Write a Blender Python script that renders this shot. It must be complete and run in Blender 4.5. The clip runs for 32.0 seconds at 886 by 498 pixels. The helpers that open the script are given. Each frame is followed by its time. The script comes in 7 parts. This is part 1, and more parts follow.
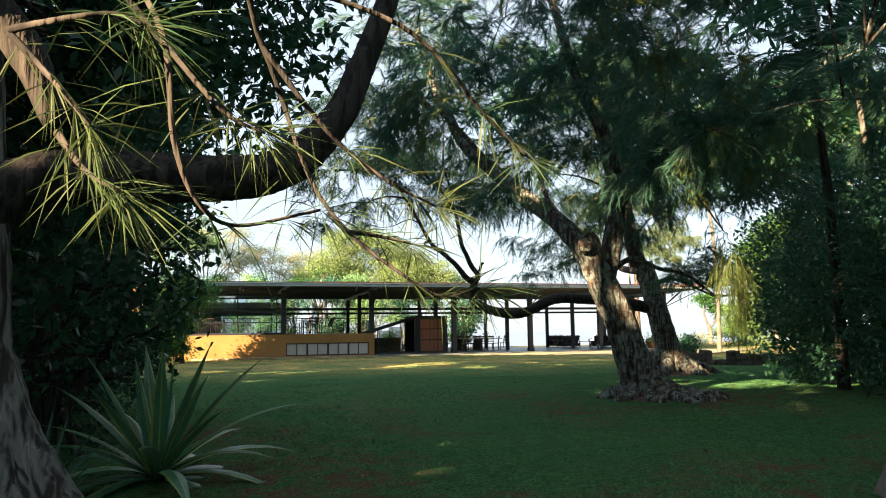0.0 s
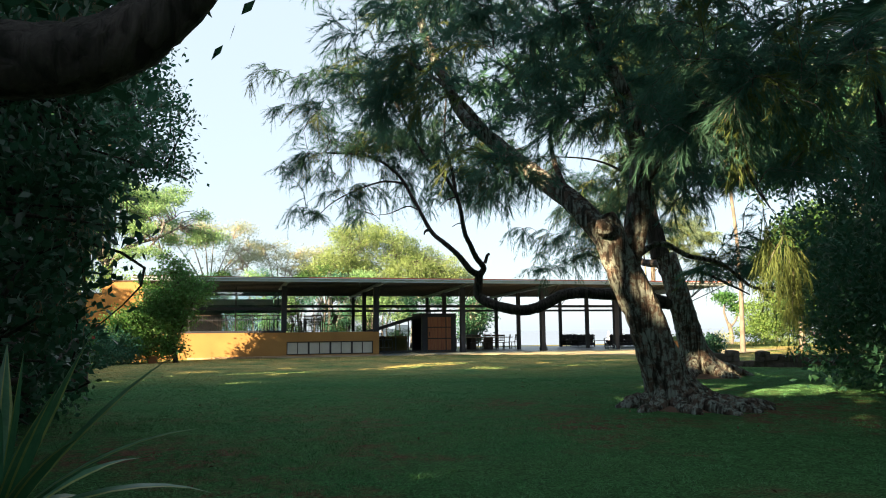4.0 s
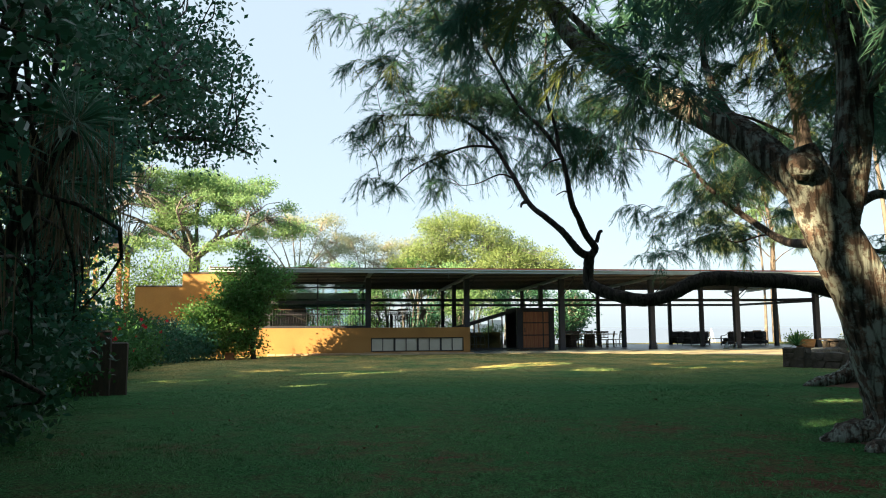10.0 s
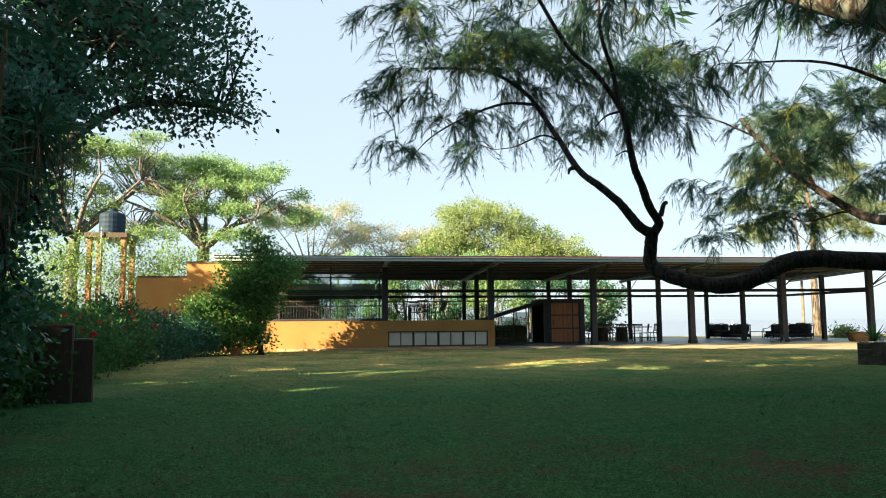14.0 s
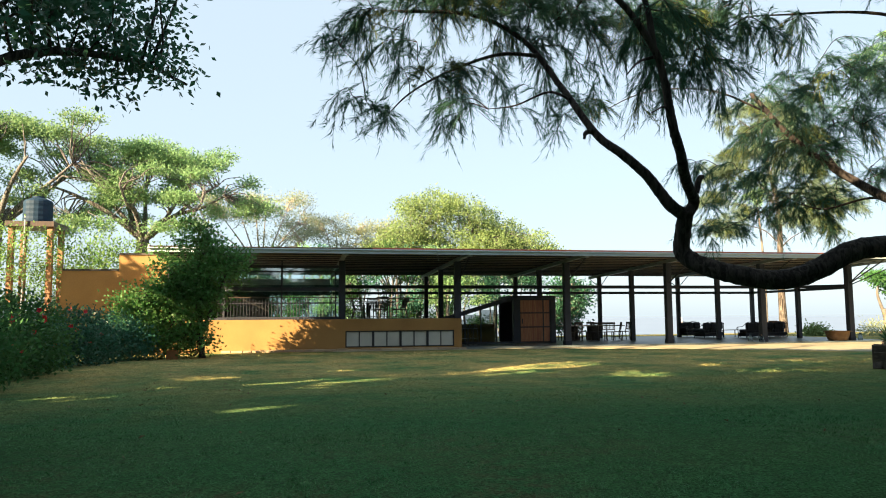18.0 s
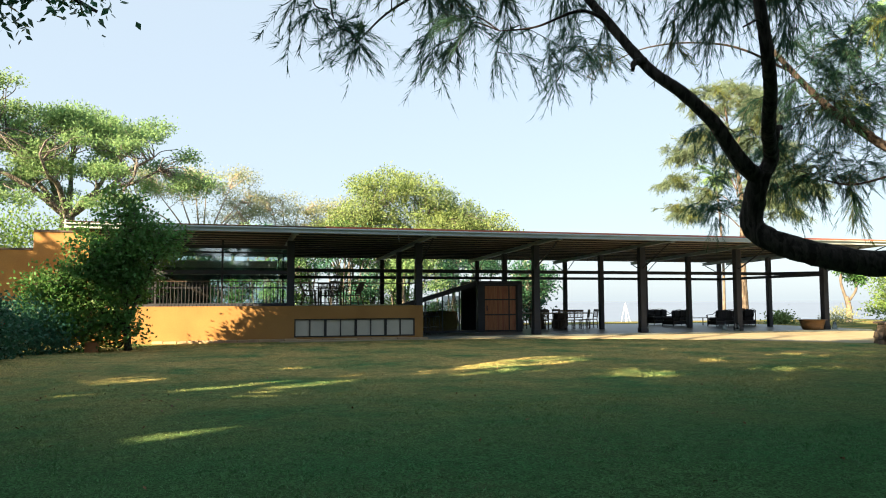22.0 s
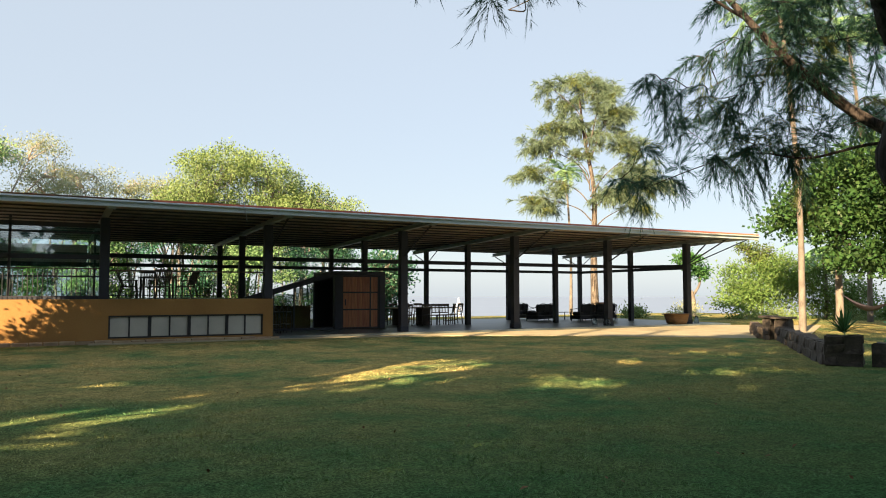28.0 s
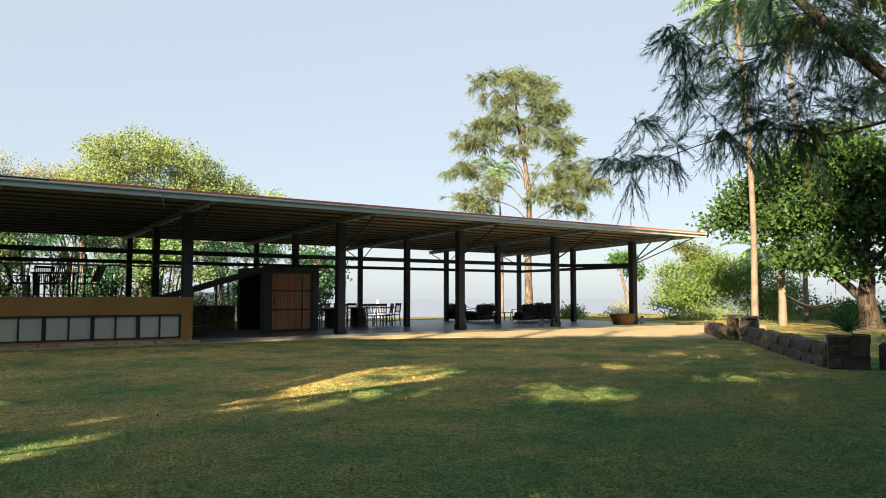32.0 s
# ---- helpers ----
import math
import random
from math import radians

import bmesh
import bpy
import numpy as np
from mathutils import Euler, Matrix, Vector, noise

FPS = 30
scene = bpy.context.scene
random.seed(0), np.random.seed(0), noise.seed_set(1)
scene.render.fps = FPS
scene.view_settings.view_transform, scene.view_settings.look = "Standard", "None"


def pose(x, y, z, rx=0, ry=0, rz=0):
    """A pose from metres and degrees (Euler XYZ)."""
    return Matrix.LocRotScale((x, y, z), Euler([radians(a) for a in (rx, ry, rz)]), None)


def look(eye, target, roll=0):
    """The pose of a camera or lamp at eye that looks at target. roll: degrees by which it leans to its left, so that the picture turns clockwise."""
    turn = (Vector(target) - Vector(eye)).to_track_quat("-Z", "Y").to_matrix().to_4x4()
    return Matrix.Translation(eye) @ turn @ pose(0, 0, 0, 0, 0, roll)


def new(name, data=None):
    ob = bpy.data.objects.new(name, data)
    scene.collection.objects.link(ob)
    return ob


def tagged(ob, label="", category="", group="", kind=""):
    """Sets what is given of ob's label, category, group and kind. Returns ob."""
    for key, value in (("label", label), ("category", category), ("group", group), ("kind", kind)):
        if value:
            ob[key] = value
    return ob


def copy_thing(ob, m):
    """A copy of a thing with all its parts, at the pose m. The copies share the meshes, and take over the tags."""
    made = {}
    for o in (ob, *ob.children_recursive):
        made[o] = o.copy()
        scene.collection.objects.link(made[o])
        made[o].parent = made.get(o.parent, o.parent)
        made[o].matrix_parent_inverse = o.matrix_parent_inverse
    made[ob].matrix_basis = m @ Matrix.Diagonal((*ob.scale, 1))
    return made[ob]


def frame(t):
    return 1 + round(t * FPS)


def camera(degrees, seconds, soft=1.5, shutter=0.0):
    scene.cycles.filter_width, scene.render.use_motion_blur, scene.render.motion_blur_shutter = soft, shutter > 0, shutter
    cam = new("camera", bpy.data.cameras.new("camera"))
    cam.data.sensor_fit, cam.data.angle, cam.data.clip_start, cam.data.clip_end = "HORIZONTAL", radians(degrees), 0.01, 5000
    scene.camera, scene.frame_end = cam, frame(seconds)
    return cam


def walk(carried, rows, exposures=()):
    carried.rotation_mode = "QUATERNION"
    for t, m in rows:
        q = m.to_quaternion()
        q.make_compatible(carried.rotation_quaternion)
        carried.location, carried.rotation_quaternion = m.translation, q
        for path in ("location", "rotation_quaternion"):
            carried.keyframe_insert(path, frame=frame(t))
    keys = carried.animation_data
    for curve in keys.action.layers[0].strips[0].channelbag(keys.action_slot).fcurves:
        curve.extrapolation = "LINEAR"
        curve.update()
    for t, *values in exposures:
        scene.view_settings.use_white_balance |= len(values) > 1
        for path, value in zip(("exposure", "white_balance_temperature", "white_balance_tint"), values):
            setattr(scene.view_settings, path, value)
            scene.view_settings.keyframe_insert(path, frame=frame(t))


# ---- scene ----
cam = camera(62.72, 32.0, soft=1.0)
PATH = [
    (0.0, pose(-13.920, -42.650, 1.411, 96.337, 0, -17.540) @ pose(0, 0, 0, 0, 0, -0.71)),
    (1.0, pose(-13.654, -42.332, 1.407, 96.277, 0, -17.214) @ pose(0, 0, 0, 0, 0, -0.68)),
    (2.0, pose(-13.413, -41.896, 1.400, 96.238, 0, -17.086) @ pose(0, 0, 0, 0, 0, -0.64)),
    (3.0, pose(-13.201, -41.380, 1.388, 96.235, 0, -16.915) @ pose(0, 0, 0, 0, 0, -0.60)),
    (4.0, pose(-13.018, -40.837, 1.372, 96.262, 0, -16.468) @ pose(0, 0, 0, 0, 0, -0.55)),
    (5.0, pose(-12.855, -40.301, 1.355, 96.281, 0, -15.655) @ pose(0, 0, 0, 0, 0, -0.51)),
    (6.0, pose(-12.701, -39.776, 1.340, 96.274, 0, -14.476) @ pose(0, 0, 0, 0, 0, -0.46)),
    (7.0, pose(-12.549, -39.242, 1.330, 96.257, 0, -13.038) @ pose(0, 0, 0, 0, 0, -0.41)),
    (8.0, pose(-12.406, -38.674, 1.324, 96.219, 0, -11.558) @ pose(0, 0, 0, 0, 0, -0.37)),
    (9.0, pose(-12.288, -38.059, 1.320, 96.153, 0, -10.237) @ pose(0, 0, 0, 0, 0, -0.34)),
    (10.0, pose(-12.202, -37.400, 1.315, 96.052, 0, -9.151) @ pose(0, 0, 0, 0, 0, -0.33)),
    (11.0, pose(-12.143, -36.709, 1.310, 95.921, 0, -8.310) @ pose(0, 0, 0, 0, 0, -0.35)),
    (12.0, pose(-12.096, -36.006, 1.304, 95.770, 0, -7.776) @ pose(0, 0, 0, 0, 0, -0.38)),
    (13.0, pose(-12.053, -35.307, 1.300, 95.625, 0, -7.600) @ pose(0, 0, 0, 0, 0, -0.42)),
    (14.0, pose(-12.018, -34.614, 1.301, 95.516, 0, -7.813) @ pose(0, 0, 0, 0, 0, -0.44)),
    (15.0, pose(-12.003, -33.923, 1.309, 95.436, 0, -8.400) @ pose(0, 0, 0, 0, 0, -0.45)),
    (16.0, pose(-12.011, -33.224, 1.326, 95.369, 0, -9.294) @ pose(0, 0, 0, 0, 0, -0.45)),
    (17.0, pose(-12.033, -32.502, 1.351, 95.299, 0, -10.370) @ pose(0, 0, 0, 0, 0, -0.44)),
    (18.0, pose(-12.050, -31.754, 1.382, 95.216, 0, -11.495) @ pose(0, 0, 0, 0, 0, -0.42)),
    (19.0, pose(-12.052, -30.992, 1.415, 95.059, 0, -12.597) @ pose(0, 0, 0, 0, 0, -0.38)),
    (20.0, pose(-12.039, -30.244, 1.444, 94.774, 0, -13.646) @ pose(0, 0, 0, 0, 0, -0.32)),
    (21.0, pose(-12.016, -29.527, 1.467, 94.379, 0, -14.630) @ pose(0, 0, 0, 0, 0, -0.25)),
    (22.0, pose(-11.983, -28.840, 1.479, 93.978, 0, -15.636) @ pose(0, 0, 0, 0, 0, -0.17)),
    (23.0, pose(-11.942, -28.163, 1.483, 93.692, 0, -16.933) @ pose(0, 0, 0, 0, 0, -0.10)),
    (24.0, pose(-11.897, -27.481, 1.479, 93.549, 0, -18.811) @ pose(0, 0, 0, 0, 0, -0.06)),
    (25.0, pose(-11.847, -26.801, 1.469, 93.494, 0, -21.222) @ pose(0, 0, 0, 0, 0, -0.05)),
    (26.0, pose(-11.793, -26.136, 1.455, 93.488, 0, -23.837) @ pose(0, 0, 0, 0, 0, -0.04)),
    (27.0, pose(-11.727, -25.485, 1.437, 93.502, 0, -26.357) @ pose(0, 0, 0, 0, 0, -0.04)),
    (28.0, pose(-11.644, -24.836, 1.415, 93.518, 0, -28.622) @ pose(0, 0, 0, 0, 0, -0.03)),
    (29.0, pose(-11.544, -24.188, 1.387, 93.541, 0, -30.618) @ pose(0, 0, 0, 0, 0, -0.01)),
    (30.0, pose(-11.436, -23.550, 1.356, 93.576, 0, -32.374) @ pose(0, 0, 0, 0, 0, -0.00)),
    (31.0, pose(-11.328, -22.939, 1.320, 93.624, 0, -33.855) @ pose(0, 0, 0, 0, 0, 0.00)),
    (32.0, pose(-11.222, -22.363, 1.282, 93.689, 0, -35.054) @ pose(0, 0, 0, 0, 0, -0.00)),
]

walk(cam, PATH, [(0.0, 2.86, 6150, 9), (4.0, 2.76, 6150, 7), (8.0, 2.66, 6050, 4), (20.0, 2.62, 6050, 5), (25.0, 2.45, 6250, 9), (32.0, 2.34, 6300, 10)])

# ---- daylight ----
SUN_DIR = Vector((-0.80, -0.50, 0.38)).normalized()
world = bpy.data.worlds.new("sky")
scene.world = world
world.use_nodes = True
wn = world.node_tree
sky = wn.nodes.new("ShaderNodeTexSky")
sky.sky_type, sky.sun_disc = "NISHITA", False
sky.sun_elevation = math.asin(SUN_DIR.z)
sky.sun_rotation = math.atan2(SUN_DIR.x, SUN_DIR.y)
sky.air_density, sky.dust_density, sky.ozone_density = 1.0, 1.0, 1.0
haze = wn.nodes.new("ShaderNodeMix")
haze.data_type = "RGBA"
haze.inputs[0].default_value = 0.72
haze.inputs[7].default_value = (5.2, 5.65, 6.05, 1)  # thin even sea haze over the clear sky
wn.links.new(sky.outputs[0], haze.inputs[6])
wn.links.new(haze.outputs[2], wn.nodes["Background"].inputs[0])
wn.nodes["Background"].inputs[1].default_value = 0.0295
sun = new("sun", bpy.data.lights.new("sun", "SUN"))
sun.data.energy, sun.data.angle, sun.data.color = 5.0, radians(0.5), (1.0, 0.7, 0.39)
sun.matrix_world = look(SUN_DIR * 60, (0, 0, 0))

# ---- materials ----


def material(name, base, dark=None, scale=6.0, fine=60.0, rough=0.7, metal=0.0, bump=0.15, vary=0.0, stretch=(1, 1, 1), coat=0.0, thin=0.0, spec=0.5):
    """A procedural surface: two scales of mottling between two colours, a fine relief, and a change from piece to piece."""
    m = bpy.data.materials.new(name)
    m.use_nodes = True
    t = m.node_tree
    b = t.nodes["Principled BSDF"]
    co = t.nodes.new("ShaderNodeTexCoord")
    mp = t.nodes.new("ShaderNodeMapping")
    mp.inputs["Scale"].default_value = stretch
    t.links.new(co.outputs["Object"], mp.inputs[0])
    big, small = t.nodes.new("ShaderNodeTexNoise"), t.nodes.new("ShaderNodeTexNoise")
    for n, s, d in ((big, scale, 5), (small, fine, 3)):
        n.inputs["Scale"].default_value, n.inputs["Detail"].default_value = s, d
        t.links.new(mp.outputs[0], n.inputs["Vector"])
    add = t.nodes.new("ShaderNodeMath")
    add.operation = "MULTIPLY_ADD"
    add.inputs[1].default_value = 0.45
    t.links.new(small.outputs[0], add.inputs[0])
    t.links.new(big.outputs[0], add.inputs[2])
    ramp = t.nodes.new("ShaderNodeValToRGB")
    dark = dark or tuple(c * 0.6 for c in base)
    ramp.color_ramp.elements[0].position, ramp.color_ramp.elements[0].color = 0.5, (*dark, 1)
    ramp.color_ramp.elements[1].position, ramp.color_ramp.elements[1].color = 0.92, (*base, 1)
    t.links.new(add.outputs[0], ramp.inputs[0])
    out = ramp.outputs[0]
    if vary:
        oi = t.nodes.new("ShaderNodeObjectInfo")
        geo = t.nodes.new("ShaderNodeNewGeometry")
        both = t.nodes.new("ShaderNodeMath")
        both.operation = "ADD"
        t.links.new(oi.outputs["Random"], both.inputs[0])
        t.links.new(geo.outputs["Random Per Island"], both.inputs[1])
        rng = t.nodes.new("ShaderNodeMapRange")
        rng.inputs[1].default_value, rng.inputs[2].default_value = 0.0, 2.0
        rng.inputs[3].default_value, rng.inputs[4].default_value = 1 - vary, 1 + vary
        t.links.new(both.outputs[0], rng.inputs[0])
        hsv = t.nodes.new("ShaderNodeHueSaturation")
        t.links.new(rng.outputs[0], hsv.inputs["Value"])
        hue = t.nodes.new("ShaderNodeMapRange")
        hue.inputs[1].default_value, hue.inputs[2].default_value = 0.0, 2.0
        hue.inputs[3].default_value, hue.inputs[4].default_value = 0.5 - vary * 0.06, 0.5 + vary * 0.06
        t.links.new(both.outputs[0], hue.inputs[0])
        t.links.new(hue.outputs[0], hsv.inputs["Hue"])
        t.links.new(out, hsv.inputs["Color"])
        out = hsv.outputs[0]
    t.links.new(out, b.inputs["Base Color"])
    b.inputs["Roughness"].default_value, b.inputs["Metallic"].default_value = rough, metal
    b.inputs["Coat Weight"].default_value, b.inputs["Specular IOR Level"].default_value = coat, spec
    if bump:
        bp = t.nodes.new("ShaderNodeBump")
        bp.inputs["Strength"].default_value, bp.inputs["Distance"].default_value = bump, 0.02
        t.links.new(add.outputs[0], bp.inputs["Height"])
        t.links.new(bp.outputs[0], b.inputs["Normal"])
    if thin:
        tr = t.nodes.new("ShaderNodeBsdfTranslucent")
        t.links.new(out, tr.inputs[0])
        mix = t.nodes.new("ShaderNodeMixShader")
        mix.inputs[0].default_value = thin
        t.links.new(b.outputs[0], mix.inputs[1])
        t.links.new(tr.outputs[0], mix.inputs[2])
        t.links.new(mix.outputs[0], t.nodes["Material Output"].inputs[0])
    return m


def glass(name, tint=(0.8, 0.88, 0.9), rough=0.02, ior=1.45):
    m = bpy.data.materials.new(name)
    m.use_nodes = True
    b = m.node_tree.nodes["Principled BSDF"]
    b.inputs["Base Color"].default_value = (*tint, 1)
    b.inputs["Roughness"].default_value, b.inputs["Transmission Weight"].default_value, b.inputs["IOR"].default_value = rough, 1.0, ior
    return m


OCHRE = material("ochre_plaster", (0.33, 0.185, 0.058), (0.26, 0.14, 0.043), 0.9, 22, 0.85, bump=0.12)
STEEL = material("dark_blue_steel", (0.026, 0.031, 0.047), (0.018, 0.022, 0.034), 3, 40, 0.6, bump=0.04)
STEEL_LIGHT = material("grey_painted_steel", (0.3, 0.35, 0.38), (0.22, 0.26, 0.29), 3, 40, 0.45, 0.1, bump=0.03)
SHEET = material("corrugated_roof_underside", (0.34, 0.3, 0.26), (0.26, 0.23, 0.2), 1.2, 20, 0.6, bump=0.03)
ROOF_RED = material("red_roof_sheet", (0.5, 0.13, 0.07), (0.36, 0.1, 0.06), 1.0, 20, 0.6, bump=0.05)
CEMENT = material("polished_cement", (0.115, 0.14, 0.145), (0.08, 0.1, 0.105), 0.8, 18, 0.4, bump=0.03)
SAND = material("sandy_apron", (0.33, 0.3, 0.2), (0.24, 0.21, 0.14), 1.3, 45, 0.95, bump=0.4)
TEAK = material("teak_boards", (0.42, 0.17, 0.08), (0.26, 0.1, 0.05), 3, 50, 0.45, bump=0.08, vary=0.25, stretch=(6, 6, 0.6))
DARK_WOOD = material("dark_stained_wood", (0.07, 0.045, 0.035), (0.035, 0.025, 0.02), 4, 50, 0.5, bump=0.08, stretch=(4, 4, 1))
STONE = material("weathered_stone", (0.11, 0.092, 0.078), (0.032, 0.028, 0.026), 2.2, 30, 0.95, bump=0.6, vary=0.25)
BARK_PALE = material("pale_bark", (0.17, 0.152, 0.132), (0.085, 0.075, 0.065), 4, 30, 0.9, bump=0.6, stretch=(1, 1, 0.6))
NEEDLE = material("casuarina_needles", (0.09, 0.2, 0.14), (0.05, 0.125, 0.09), 1.0, 6, 0.8, bump=0, vary=0.5, thin=0.58, spec=0.12)
# yellow-green for dry needles, and for sunlit ones with the sun put in
NEEDLE_DRY_LIT = material("dry_sunlit_needles", (0.16, 0.2, 0.065), (0.09, 0.13, 0.045), 1.0, 6, 0.6, bump=0, vary=0.3, thin=0.35, spec=0.12)
LEAF_DARK = material("glossy_dark_leaves", (0.06, 0.17, 0.1), (0.036, 0.11, 0.068), 1.0, 6, 0.36, bump=0, vary=0.6, thin=0.42, spec=0.4)
LEAF_MID = material("mid_green_leaves", (0.085, 0.18, 0.055), (0.045, 0.115, 0.04), 1.0, 6, 0.5, bump=0, vary=0.4, thin=0.4, spec=0.12)
LEAF_LIGHT = material("light_green_leaves", (0.29, 0.4, 0.165), (0.18, 0.28, 0.11), 1.0, 6, 0.8, bump=0, vary=0.35, thin=0.45, spec=0.12)
LEAF_RAIN = material("rain_tree_leaves", (0.24, 0.39, 0.18), (0.15, 0.27, 0.12), 1.0, 6, 0.6, bump=0, vary=0.4, thin=0.45, spec=0.2)
LEAF_PALE = material("pale_feathery_leaves", (0.36, 0.4, 0.25), (0.25, 0.3, 0.18), 1.0, 6, 0.6, bump=0, vary=0.3, thin=0.5, spec=0.12)


def bark(name, base, dark, lichen, cover):
    """Fissured bark: upright ridges and furrows, with blotches of pale lichen."""
    m = material(name, base, dark, 3.0, 24, 0.95, bump=0.0, stretch=(2.2, 2.2, 0.5))
    t = m.node_tree
    b = t.nodes["Principled BSDF"]
    brown = b.inputs["Base Color"].links[0].from_socket
    co = [n for n in t.nodes if n.type == "TEX_COORD"][0]
    mp = t.nodes.new("ShaderNodeMapping")
    mp.inputs["Scale"].default_value = (17, 17, 1.9)
    t.links.new(co.outputs["Object"], mp.inputs[0])
    ridge = t.nodes.new("ShaderNodeTexNoise")
    ridge.inputs["Scale"].default_value, ridge.inputs["Detail"].default_value, ridge.inputs["Distortion"].default_value = 1.0, 5, 0.6
    t.links.new(mp.outputs[0], ridge.inputs["Vector"])
    furrow = t.nodes.new("ShaderNodeValToRGB")
    furrow.color_ramp.elements[0].position, furrow.color_ramp.elements[0].color = 0.4, (0.16, 0.14, 0.13, 1)
    furrow.color_ramp.elements[1].position, furrow.color_ramp.elements[1].color = 0.55, (1, 1, 1, 1)
    t.links.new(ridge.outputs[0], furrow.inputs[0])
    patch = t.nodes.new("ShaderNodeTexNoise")
    patch.inputs["Scale"].default_value, patch.inputs["Detail"].default_value, patch.inputs["Roughness"].default_value = 7.0, 8, 0.72
    t.links.new(co.outputs["Object"], patch.inputs["Vector"])
    where = t.nodes.new("ShaderNodeValToRGB")
    where.color_ramp.elements[0].position, where.color_ramp.elements[1].position = cover, cover + 0.09
    t.links.new(patch.outputs[0], where.inputs[0])
    mix = t.nodes.new("ShaderNodeMix")
    mix.data_type = "RGBA"
    t.links.new(where.outputs[0], mix.inputs[0])
    t.links.new(brown, mix.inputs[6])
    mix.inputs[7].default_value = (*lichen, 1)
    mul = t.nodes.new("ShaderNodeMix")
    mul.data_type, mul.blend_type = "RGBA", "MULTIPLY"
    mul.inputs[0].default_value = 1.0
    t.links.new(mix.outputs[2], mul.inputs[6])
    t.links.new(furrow.outputs[0], mul.inputs[7])
    t.links.new(mul.outputs[2], b.inputs["Base Color"])
    bp = t.nodes.new("ShaderNodeBump")
    bp.inputs["Strength"].default_value, bp.inputs["Distance"].default_value = 0.9, 0.05
    t.links.new(ridge.outputs[0], bp.inputs["Height"])
    t.links.new(bp.outputs[0], b.inputs["Normal"])
    return m


BARK = bark("casuarina_bark", (0.15, 0.108, 0.086), (0.055, 0.042, 0.036), (0.25, 0.29, 0.27), 0.46)
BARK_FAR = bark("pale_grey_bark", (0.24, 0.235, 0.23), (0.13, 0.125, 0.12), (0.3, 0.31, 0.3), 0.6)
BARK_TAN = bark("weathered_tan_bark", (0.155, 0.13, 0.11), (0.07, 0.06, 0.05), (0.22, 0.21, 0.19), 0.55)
# near-black copy of bark for shaded limbs: the shade is in the colour
BARK_SHADED = bark("shaded_limb_bark", (0.062, 0.05, 0.045), (0.022, 0.019, 0.018), (0.12, 0.12, 0.11), 0.66)
BARK_DARK = bark("dark_vine_bark", (0.075, 0.062, 0.052), (0.026, 0.022, 0.02), (0.16, 0.17, 0.16), 0.6)
# needles paled and greyed: the distance haze is put into their colour
NEEDLE_FAR = material("haze_tinted_needles", (0.2, 0.28, 0.185), (0.13, 0.19, 0.125), 0.5, 6, 0.6, bump=0, vary=0.45, thin=0.4, spec=0.12)
LEAF_FRESH = material("fresh_green_leaves", (0.12, 0.28, 0.075), (0.065, 0.17, 0.048), 1.0, 6, 0.45, bump=0, vary=0.6, thin=0.5, spec=0.3)
LEAF_SHRUB = material("sunlit_shrub_leaves", (0.17, 0.26, 0.075), (0.09, 0.155, 0.045), 1.0, 6, 0.5, bump=0, vary=0.5, thin=0.4, spec=0.2)
LEAF_ALMOND = material("large_almond_leaves", (0.06, 0.125, 0.035), (0.03, 0.072, 0.025), 1.0, 6, 0.45, bump=0, vary=0.5, thin=0.35, spec=0.2)

# golden copy of the needle green, with the sun's warmth put into it
NEEDLE_SUN = material("sunlit_needles", (0.1, 0.125, 0.045), (0.036, 0.09, 0.046), 9.0, 40, 0.5, bump=0, vary=0.5, thin=0.3, spec=0.12)

# ---- mesh tools ----


def shell(name, verts, faces, mat, parent=None, smooth=False, label=""):
    me = bpy.data.meshes.new(name)
    me.from_pydata([tuple(v) for v in verts], [], faces)
    me.materials.append(mat)
    if smooth:
        me.shade_smooth()
    ob = new(name, me)
    if parent:
        ob.parent = parent
    if label:
        ob["label"] = label
    return ob


def part(name, bm, mat, parent=None, label="", smooth=False):
    me = bpy.data.meshes.new(name)
    bm.to_mesh(me)
    bm.free()
    me.materials.append(mat)
    if smooth:
        me.shade_smooth()
    ob = new(name, me)
    if parent:
        ob.parent = parent
    if label:
        ob["label"] = label
    return ob


def box_bm(x0, y0, z0, x1, y1, z1, bevel=0.0, bm=None):
    """A box between two corners, its edges rounded off by bevel."""
    bm = bm or bmesh.new()
    made = bmesh.ops.create_cube(bm, size=1.0, matrix=Matrix.LocRotScale(((x0 + x1) / 2, (y0 + y1) / 2, (z0 + z1) / 2), None, (abs(x1 - x0), abs(y1 - y0), abs(z1 - z0))))
    if bevel:
        edges = list({e for v in made["verts"] for e in v.link_edges})
        bmesh.ops.bevel(bm, geom=edges, offset=bevel, segments=1, affect="EDGES")
    return bm


def bar_bm(a, b, w, h, bm=None, up=(0, 0, 1)):
    """A square bar from a to b."""
    bm = bm or bmesh.new()
    a, b = Vector(a), Vector(b)
    d = (b - a).normalized()
    side = d.cross(Vector(up))
    side = side.normalized() if side.length > 1e-4 else Vector((1, 0, 0))
    top = side.cross(d).normalized()
    vs = []
    for p in (a, b):
        for s, t in ((-1, -1), (1, -1), (1, 1), (-1, 1)):
            vs.append(bm.verts.new(p + side * (s * w / 2) + top * (t * h / 2)))
    for f in ((3, 2, 1, 0), (4, 5, 6, 7), (0, 1, 5, 4), (1, 2, 6, 5), (2, 3, 7, 6), (3, 0, 4, 7)):
        bm.faces.new([vs[i] for i in f])
    return bm


